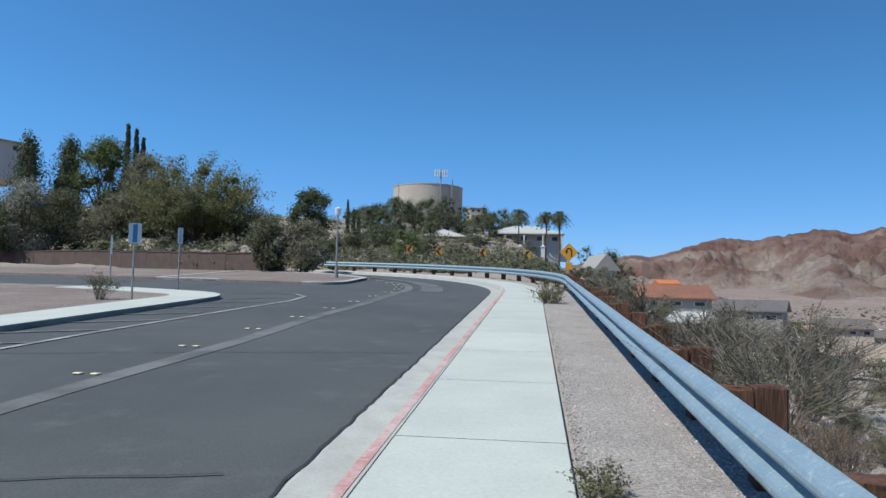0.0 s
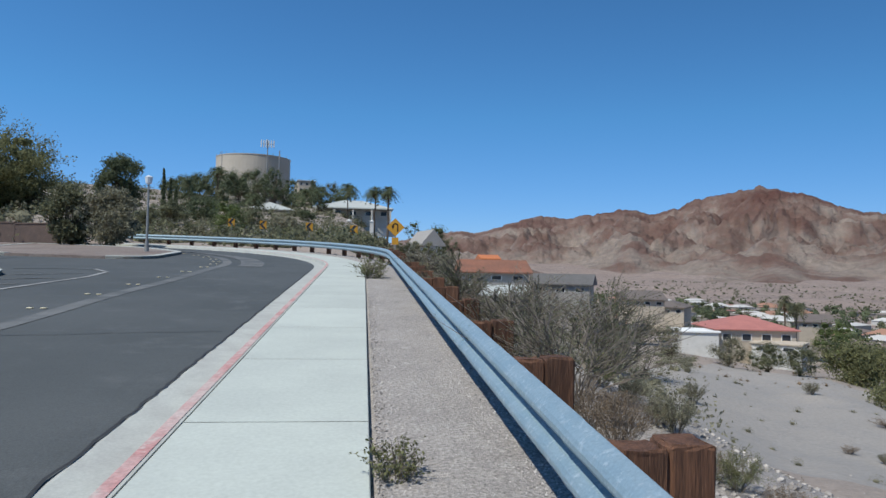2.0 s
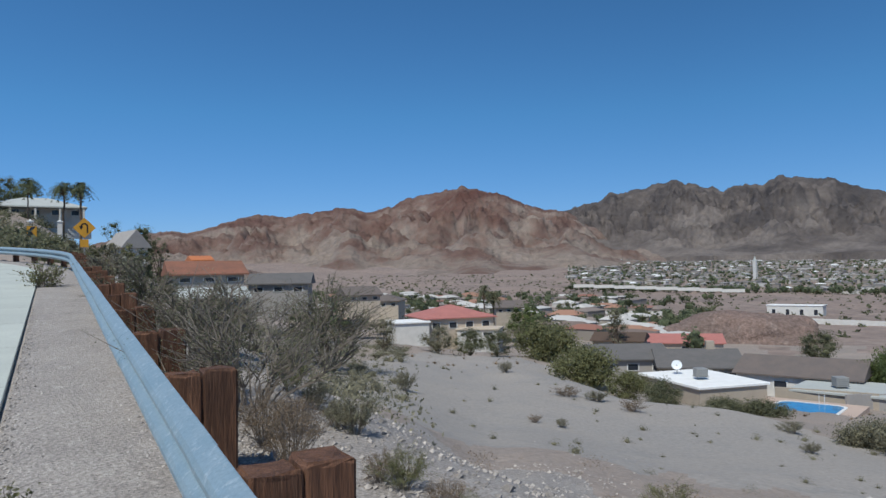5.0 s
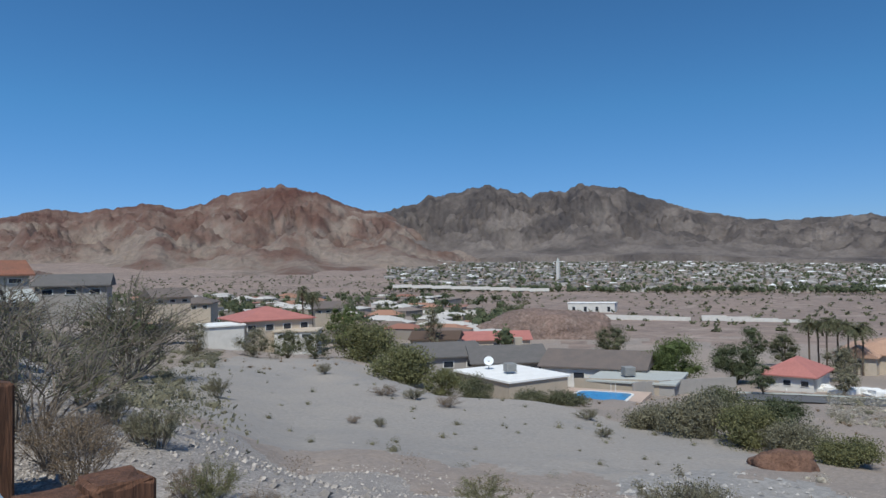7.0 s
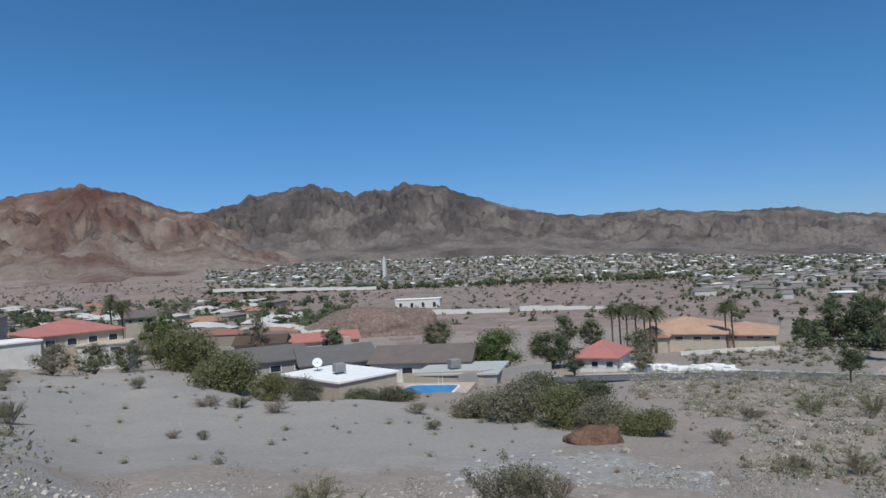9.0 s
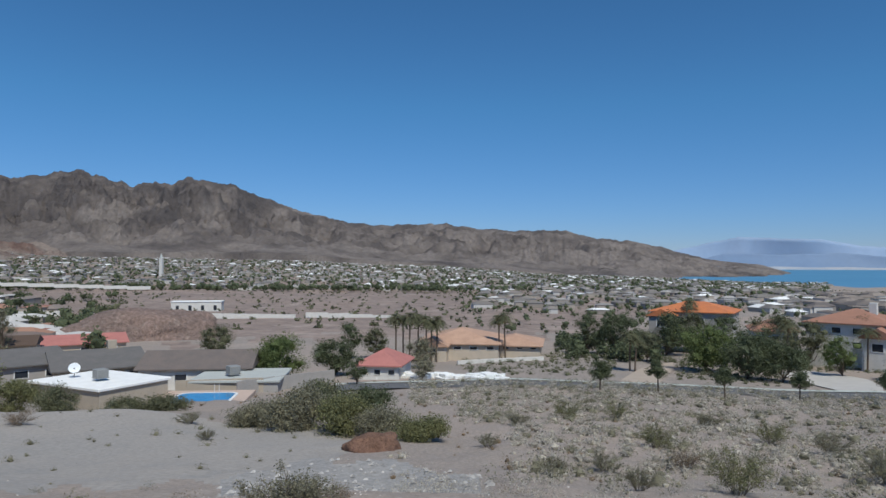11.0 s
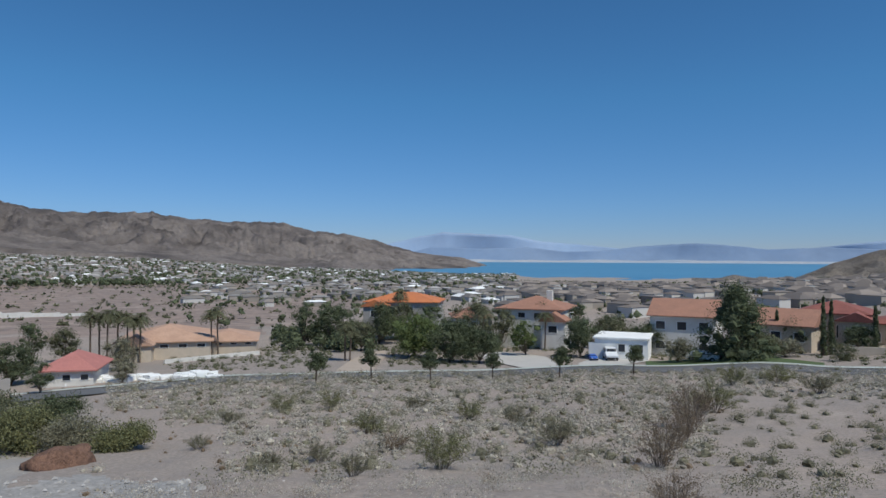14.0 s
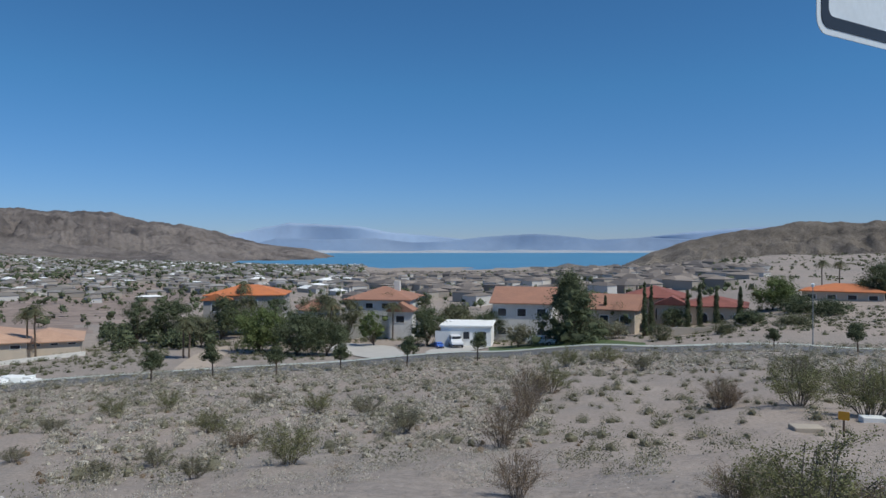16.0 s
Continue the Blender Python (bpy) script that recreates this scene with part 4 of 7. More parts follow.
def tree(name, h, w, trunk_h, n_leaf, leaf, mat, seed, label, shape="round", clumps=26, bark=None, group="", category="tree", gap=0.6):
    """A tapered trunk with limbs, and a crown of leaf clumps with gaps between."""
    rnd, rng = random.Random(seed), np.random.RandomState(seed)
    ob = thing(name, Matrix(), label, category, group)
    bm = bmesh.new()
    cs, rs = [], []
    r0 = max(0.05, h * 0.022)
    fork = Vector((rnd.uniform(-0.05, 0.05) * w, rnd.uniform(-0.05, 0.05) * w, max(trunk_h, 0.15)))
    limb(bm, (0, 0, -0.4), fork, r0 * 1.3, r0, rnd, 0.03, 7, 2)
    for k in range(clumps):
        if shape == "cypress":
            z = (k + rnd.random()) / clumps
            rad = w * 0.42 * (1 - z) ** 0.5 * (0.7 + 0.3 * min(1, z * 6))
            a = rnd.random() * 6.283
            c = Vector((math.cos(a) * rad * 0.25, math.sin(a) * rad * 0.25, trunk_h + z * (h - trunk_h) * 0.97))
            rr = max(0.13 * w, rad * 0.9)
        elif shape == "cone":
            z = rnd.random() ** 1.1
            rad = w * 0.5 * (1 - z) ** 0.75
            a = rnd.random() * 6.283
            q = rnd.uniform(0.3, 0.95)
            c = Vector((math.cos(a) * rad * q, math.sin(a) * rad * q, trunk_h + z * (h - trunk_h) * 0.93))
            rr = w * rnd.uniform(0.12, 0.2)
        else:
            a, q = rnd.random() * 6.283, rnd.random() ** 0.45
            z = rnd.uniform(-0.75, 1.0) if shape == "round" else rnd.uniform(-1.0, 1.0)
            rad = w * 0.37 * q * math.sqrt(max(0.06, 1 - z * z * 0.9))
            c = Vector((math.cos(a) * rad, math.sin(a) * rad, trunk_h + (h - trunk_h) * (0.47 + 0.37 * z)))
            rr = w * rnd.uniform(0.13, 0.24)
        cs.append(c)
        rs.append(rr)
        if shape != "cypress" and k % 2 == 0:
            limb(bm, fork + Vector((0, 0, rnd.uniform(-0.2, 0.3) * trunk_h)), c, r0 * 0.55, r0 * 0.12, rnd, 0.07, 4, 3)
    if shape in ("cypress", "cone"):
        limb(bm, fork, (0, 0, h * 0.93), r0, r0 * 0.15, rnd, 0.01, 6, 3)
    part("trunk", bm, bark or BARK, ob)
    i = rng.randint(0, clumps, n_leaf)
    d = rng.normal(size=(n_leaf, 3))
    d /= np.linalg.norm(d, axis=1)[:, None]
    d *= (rng.rand(n_leaf) ** gap)[:, None]
    c = np.array([v[:] for v in cs])[i] + d * np.array(rs)[i][:, None] * np.array([1, 1, 0.85 if shape != "cypress" else 1.6])
    if shape == "weep":
        # feathery arching twigs that droop at their ends
        tip = np.stack([rng.normal(size=260), rng.normal(size=260), np.abs(rng.normal(size=260)) * 0.9 - 0.25], 1)
        tip /= np.linalg.norm(tip, axis=1)[:, None]
        tip = tip * np.array([w * 0.5, w * 0.5, (h - trunk_h) * 0.68]) * rng.uniform(0.72, 1.06, (260, 1)) + np.array([0, 0, trunk_h + 0.32 * h])
        arc, t = rng.randint(0, 260, n_leaf), rng.uniform(0.35, 1.08, (n_leaf, 1))
        c = np.array(fork[:]) + (tip[arc] - np.array(fork[:])) * t
        c[:, 2:] += 0.16 * h * (t - t ** 3 * 1.05)
        c += rng.normal(size=c.shape) * (0.018 * w)
    c[:, 2] = np.maximum(c[:, 2], 0.12)
    heart = lumps(np.array([v[:] for v in cs]), np.array(rs) * (0.25 if shape == "weep" else 0.3 if shape == "dome" else 0.42), rng, (1, 1, 1.9 if shape == "cypress" else 0.8))
    leaves("crown", c, leaf * rng.uniform(0.55, 1.4, n_leaf), mat, ob, rng, upright=1.2 if shape == "cypress" else 0.0, core=heart)
    return ob

def palm(name, h, crown, n_frond, seed, label, mat, skirt=True, group="palm trees"):
    rnd = random.Random(seed)
    ob = thing(name, Matrix(), label, "palm tree", group)
    bm = bmesh.new()
    r = max(0.11, h * 0.016)
    p = Vector((0, 0, -0.4))
    for k in range(6):
        q = Vector((0.02 * h * math.sin(k * 0.5) * rnd.uniform(-0.4, 1), 0.01 * h * k / 6, -0.4 + (h + 0.4) * (k + 1) / 6))
        tube(bm, p, q, r * (1.25 - 0.05 * k), r * (1.2 - 0.05 * k), 8)
        p = q
    part("trunk", bm, BARK, ob)
    v, f = [], []
    for k in range(n_frond):
        a, up = rnd.random() * 6.283, rnd.uniform(-0.35, 1.2)
        L = crown * rnd.uniform(0.42, 0.55)
        d = Vector((math.cos(a) * math.cos(up), math.sin(a) * math.cos(up), math.sin(up)))
        side = Vector((-math.sin(a), math.cos(a), 0))
        pts = [p + d * L * t + Vector((0, 0, -0.7 * L * t * t)) for t in (0, 0.25, 0.5, 0.75, 1.0)]
        for j in range(4):
            for sg in (-1, 1):
                for m in range(2):
                    b0 = pts[j] + (pts[j + 1] - pts[j]) * m / 2
                    b1 = pts[j] + (pts[j + 1] - pts[j]) * (m + 0.55) / 2
                    wdt = crown * 0.085 * (0.45, 1.0, 0.95, 0.6)[j]
                    tip = b1 + side * sg * wdt + d * wdt * 0.5 + Vector((0, 0, -wdt * 0.55))
                    o = len(v)
                    v.extend([b0[:], b1[:], tip[:]])
                    f.append((o, o + 1, o + 2))
    mesh_object("fronds", v, f, mat, ob)
    if skirt:
        rng = np.random.RandomState(seed)
        n = 120
        t = rng.rand(n)
        c = np.stack([rng.normal(size=n) * r * 1.5, rng.normal(size=n) * r * 1.5, h * (1 - 0.16 * t)], 1) + np.array([p.x, p.y, 0])
        leaves("dry_skirt", c, 0.05 * crown * rng.uniform(0.6, 1.3, n), LEAF_DRY, ob, rng)
    return ob

def ground_hit(az, el):
    r = 3.0
    t = math.tan(radians(el))
    a = radians(az)
    while r < 900:
        if EYE_Z + r * t <= float(ground(r * math.sin(a), r * math.cos(a))):
            return r
        r *= 1.01
    return 900.0

used = set()
def put(ob, az, r, scale=(1, 1, 1), turn=0.0, dz=0.0, first=True):
    """Set the master down at its first place, and copies after that."""
    p = place(az, r, dz)
    m = Matrix.Translation(p) @ Matrix.Rotation(turn, 4, "Z") @ Matrix.Diagonal((*scale, 1))
    if ob.name in used:
        return copy_thing(ob, m @ Matrix.Diagonal((*[1 / c for c in ob.scale], 1)))
    used.add(ob.name)
    ob.matrix_basis = m
    return ob

pr = random.Random(77)
# master shrubs, about a metre high and wide
CREO = [shrub("creosote_bush", 1.0, 1.25, 24, 8000, 0.014, LEAF_CREO, 20 + k, "olive-green creosote bush with thin grey stems", group="creosote bushes on the slope") for k in range(3)]
DRYB = [shrub("dry_bush", 0.9, 1.15, 30, 5500, 0.012, LEAF_DRY, 30 + k, "dry brown-grey bush, almost leafless", group="dry bushes on the slope", low=0.2) for k in range(2)]
GREYB = [shrub("grey_bush", 0.8, 1.2, 24, 8000, 0.014, LEAF_GREY, 40 + k, "low grey-green desert bush with fine leaves", group="grey bushes on the slope") for k in range(2)]
KINDS = {"c": CREO, "d": DRYB, "g": GREYB}
# kind, azimuth, elevation of the foot, elevation of the top, width in degrees
SHRUBS = [
    ("d", 29.7, -14.0, -9.2, 6.0), ("g", 33.5, -11.3, -7.9, 4.4), ("d", 27.4, -12.6, -8.6, 5.0), ("d", 41.0, -15.6, -13.4, 3.6), ("g", 47.6, -18.2, -15.8, 3.4), ("d", 62.4, -18.4, -15.6, 3.2), ("d", 72.8, -17.6, -15.6, 2.6),
    ("c", 37.9, -14.6, -11.8, 4.0), ("d", 36.2, -14.2, -11.9, 3.4), ("c", 43.8, -17.4, -14.8, 4.6), ("c", 54.9, -17.0, -14.9, 4.4), ("d", 50.2, -17.6, -15.9, 3.0),
    ("g", 32.2, -10.8, -8.1, 3.2), ("g", 30.2, -9.6, -6.9, 3.0), ("d", 29.5, -11.0, -8.0, 4.0), ("g", 34.0, -9.4, -7.4, 2.2), ("d", 46.9, -10.0, -9.1, 2.6), ("g", 49.2, -10.3, -9.3, 2.4), ("d", 51.9, -11.0, -9.9, 2.4),
    ("g", 42.0, -8.3, -7.2, 1.5), ("d", 44.4, -11.9, -11.2, 1.4), ("g", 46.5, -12.3, -11.4, 1.2), ("g", 63.0, -11.9, -10.9, 2.2), ("g", 64.2, -13.2, -12.3, 1.8), ("g", 69.2, -18.4, -13.0, 7.0), ("g", 70.6, -18.2, -13.8, 5.0), ("g", 66.0, -18.6, -16.8, 3.0),
    ("d", 60.0, -18.2, -16.9, 1.8), ("c", 104.3, -16.7, -13.5, 4.6), ("d", 118.1, -18.1, -14.2, 5.0), ("d", 121.5, -16.0, -12.2, 4.6), ("d", 124.4, -12.8, -9.0, 4.4), ("c", 126.2, -11.8, -9.4, 3.6), ("d", 123.6, -14.0, -10.6, 3.6), ("g", 114.0, -14.8, -12.4, 3.8), ("g", 111.0, -13.2, -11.4, 2.8),
    ("c", 137.2, -19.2, -13.0, 10.5), ("d", 141.4, -19.0, -15.2, 6.0), ("c", 148.2, -18.8, -13.4, 9.0), ("c", 144.2, -11.6, -8.3, 5.4), ("c", 148.6, -11.9, -8.5, 6.0), ("c", 151.6, -11.6, -8.1, 6.0), ("d", 139.0, -11.9, -9.2, 3.6), ("c", 135.4, -17.8, -14.2, 5.0), ("d", 134.0, -17.6, -14.4, 5.0), ("c", 139.2, -17.8, -14.8, 5.0), ("d", 139.6, -11.8, -9.8, 2.0), ("c", 146.6, -17.9, -14.4, 5.5), ("g", 149.6, -18.0, -13.8, 5.0), ("d", 143.6, -18.4, -15.4, 4.0), ("c", 147.5, -10.2, -7.8, 3.8), ("c", 151.0, -10.0, -7.4, 4.4), ("g", 144.4, -9.8, -7.6, 3.6),
    ("c", 128.0, -9.7, -8.2, 2.4), ("c", 131.0, -9.3, -7.9, 2.6), ("g", 133.6, -9.6, -8.0, 2.6), ("c", 99.0, -14.0, -12.2, 3.2), ("g", 95.0, -15.4, -13.6, 3.0), ("g", 97.2, -17.0, -15.0, 3.0), ("d", 101.0, -15.0, -13.4, 2.8), ("g", 91.0, -16.2, -14.6, 2.6), ("c", 107.3, -13.0, -11.4, 2.6), ("c", 92.5, -12.2, -10.8, 2.6), ("g", 88.5, -13.0, -11.6, 2.2),
    ("c", 96.4, -12.0, -10.6, 2.2), ("g", 103.0, -12.2, -10.8, 2.4), ("g", 86.0, -14.6, -13.4, 2.0), ("c", 58.2, -17.9, -15.7, 2.4), ("d", 40.6, -17.0, -15.4, 2.8), ("c", 28.0, -8.4, -5.2, 3.6), ("g", 22.4, -6.4, -3.0, 4.5), ("d", 17.6, -4.4, -1.4, 4.2),
]
for kind, az, el, top, wd in SHRUBS:
    r = ground_hit(az, el)
    h = r * (math.tan(radians(top)) - math.tan(radians(el)))
    w = r * radians(wd)
    put(pr.choice(KINDS[kind]), az, r, (w / 1.2, w / 1.2, h / 0.92), pr.random() * 6.28)
# the large bush beyond the rail
def big_bush(az, foot, top, wd, stems, n, mat, seed, label, turn):
    r = ground_hit(az, foot)
    h = r * (math.tan(radians(top)) - math.tan(radians(foot))) / 1.22
    ob = shrub("large_bush", h, r * radians(wd), stems, int(n * 2.2), 0.0011 * r, mat, seed, label, stem_r=0.0014 * r, low=0.5, twigs=13, sway=0.15)
    put(ob, az, r, (1, 1, 1), turn)
big_bush(25.6, -9.2, 1.4, 17, 30, 4200, LEAF_OLIVE, 5, "large sprawling grey-green bush behind the guard rail", 0.4)
big_bush(20.5, -6.8, 0.6, 9, 30, 3600, LEAF_OLIVE, 6, "open olive-green bush on the bank", 1.4)
big_bush(27.8, -7.6, 2.4, 6, 22, 5200, LEAF_OLIVE, 8, "tall olive-green bush below the bank", 0.2)
big_bush(22.6, -5.6, 1.8, 5, 22, 2600, LEAF_GREY, 9, "tall thin grey bush below the bank", 0.9)
big_bush(16.0, -3.0, 2.0, 6, 22, 3000, LEAF_OLIVE, 10, "olive-green bush beside the guard rail", 2.2)
big_bush(13.2, -1.0, 2.6, 5, 22, 2600, LEAF_GREY, 13, "grey-green bush beside the guard rail", 4.0)
# weeds at the pavement's edge
weed = shrub("green_weed", 0.32, 0.42, 26, 900, 0.014, LEAF_CREO, 50, "small green weed at the edge of the pavement", "weed", "weeds by the pavement", 0.004, 0.1)
for s, u, sc in ((4.35, 0.42, 1.0), (20.6, 0.45, 2.7)):
    x, y = xy(s, u)
    put(weed, math.degrees(math.atan2(x, y)), math.hypot(x, y), (sc, sc, sc * 0.9), s, dz=0.12)
tumble = shrub("round_dry_bush", 0.9, 1.1, 22, 900, 0.025, LEAF_OLIVE, 51, "rounded dry olive bush on the gravel corner")
x, y = xy(18.2, -12.1)
put(tumble, math.degrees(math.atan2(x, y)), math.hypot(x, y), (1, 1, 1), dz=0.14)

# ---- trees: shape, azimuth, distance, elevation of the top, width in degrees ----
def grow(az, r, top, wd, shape, mat, label, n=1800, leaf=0.0, trunk=0.15, clumps=26, name="tree", seed=None, dz=0.0, foot=None):
    p = place(az, r)
    z0 = p.z + dz if foot is None else EYE_Z + r * math.tan(radians(foot))
    h = max(1.0, EYE_Z + r * math.tan(radians(top)) - z0)
    w = r * radians(wd)
    ob = tree(name, h, w, h * trunk, n, leaf or max(0.045, w * 0.0125), mat, seed or int((az + 200) * 31 + r), label, shape, clumps)
    ob.matrix_basis = Matrix.Translation((p.x, p.y, z0))
    return ob
grow(-19.6, 71, 10.2, 11.0, "weep", LEAF_CREO, "wide feathery palo verde tree on the bank", 46000, 0.10, 0.12, 40, "palo_verde_tree")
grow(-28.6, 84, 10.6, 5.2, "cypress", LEAF_DARK, "dense dark rounded evergreen on the bank", 9000, 0.11, 0.02, 60, "evergreen_tree")
grow(-31.2, 84, 10.5, 5.2, "cypress", LEAF_DARK, "dense dark rounded evergreen on the bank", 9000, 0.11, 0.02, 60, "evergreen_tree")
grow(-26.2, 82, 11.7, 5.4, "round", LEAF_GREEN, "light green leafy tree on the bank", 12000, 0.10, 0.06, 40, "leafy_tree")
grow(-23.6, 78, 10.6, 5.2, "round", LEAF_GREY, "brownish half-bare tree on the bank", 12000, 0.09, 0.06, 40, "leafy_tree")
for az, top in ((-24.8, 12.4), (-24.2, 12.1), (-23.7, 11.4)):
    grow(az, 95, top, 1.1, "cypress", LEAF_DARK, "tall narrow dark green cypress", 4500, 0.12, 0.03, 60, "cypress_tree")
for az, r, top, wd, mt, lab in ((-31.0, 47, 8.2, 4.6, LEAF_PALE, "silvery grey bush on the bank"), (-27.0, 46, 5.9, 5.0, LEAF_GREY, "grey-green bush on the bank"), (-23.0, 44, 5.2, 4.4, LEAF_OLIVE, "olive bush above the wall"), (-33.5, 44, 7.0, 5.0, LEAF_DARK, "dark green bush on the bank"),
                              (-14.0, 48, 6.3, 4.2, LEAF_OLIVE, "olive-green bush beside the street"), (-11.2, 47, 6.2, 4.8, LEAF_GREY, "grey half-bare bush beside the street"), (-29.2, 55, 7.6, 4.5, LEAF_OLIVE, "olive bush on the bank"), (-25.2, 50, 7.2, 4.0, LEAF_GREY, "grey-green bush on the bank"), (-16.6, 52, 5.8, 3.4, LEAF_GREY, "grey-green bush on the bank"), (-34.5, 66, 8.6, 4.0, LEAF_DARK, "dark green bush on the bank"), (-32.2, 64, 6.6, 4.2, LEAF_OLIVE, "olive bush on the bank"), (-21.0, 66, 6.6, 4.2, LEAF_DARK, "dark green bush on the bank"), (-17.8, 62, 5.4, 4.0, LEAF_OLIVE, "olive bush on the bank")):
    grow(az, max(r, 60) + 12 if az < -16 else r, top, wd, "dome", mt, lab, 9000, 0.085, 0.04, 34, "large_bush")
grow(-10.8, 76, 8.8, 4.4, "round", LEAF_DARK, "dark spreading pine above the street", 11000, 0.10, 0.3, 34, "pine_tree")
for az, top in ((-7.9, 7.7), (-7.4, 7.0), (-7.0, 6.4)):
    grow(az, 120, top, 0.65, "cypress", LEAF_DARK, "tall narrow dark green cypress", 1600, 0.15, 0.03, 50, "cypress_tree")
for k, (az, r, top, wd, mt) in enumerate(((-5.7, 150, 7.3, 2.8, LEAF_DARK), (-2.4, 175, 7.9, 3.0, LEAF_DARK), (-0.9, 170, 7.2, 2.0, LEAF_OLIVE), (0.2, 165, 8.8, 1.9, LEAF_DARK), (1.8, 170, 6.6, 2.0, LEAF_DARK), (3.9, 165, 6.8, 1.8, LEAF_DARK), (-7.4, 110, 5.2, 3.0, LEAF_OLIVE),
                                            (-5.0, 120, 5.6, 3.4, LEAF_DARK), (-3.2, 80, 5.6, 3.2, LEAF_GREEN), (-9.0, 95, 5.0, 2.6, LEAF_OLIVE), (-1.2, 110, 4.7, 2.4, LEAF_OLIVE), (1.0, 110, 4.5, 2.4, LEAF_GREY), (-4.2, 160, 6.4, 2.4, LEAF_OLIVE), (11.6, 190, 5.1, 1.5, LEAF_DARK), (13.6, 175, 4.2, 2.6, LEAF_DARK), (14.8, 170, 3.6, 1.6, LEAF_OLIVE), (2.9, 140, 5.0, 1.6, LEAF_DARK))):
    grow(az, r, top, wd * 1.25, "round", mt, ("dark green tree on the hillside", "olive tree on the hillside", "leafy tree below the water tank")[k % 3], 5000, 0.0, 0.05, 24, "leafy_tree")
for k in range(20):
    az = -7.5 + k * 0.72
    grow(az, 190 + 25 * pr.random(), 7.5 + 0.9 * pr.random() - 0.16 * abs(az + 1), 2.3, "round", (LEAF_DARK, LEAF_DARK, LEAF_OLIVE)[k % 3], "dark green tree below the water tank", 4000, 0.0, 0.05, 22, "leafy_tree", seed=1200 + k)
# low growth behind the rail along the bend
for k in range(22):
    az = -6 + k * 0.95
    grow(az, 60 + 6 * pr.random() + (6 if az < 0 else 0), 2.9 + 0.9 * pr.random() - (0.05 * max(0, az - 4)), 2.0, "dome", (LEAF_OLIVE, LEAF_GREY, LEAF_CREO)[k % 3], "olive scrub behind the guard rail", 1800, 0.08, 0.05, 14, "bush", seed=900 + k)
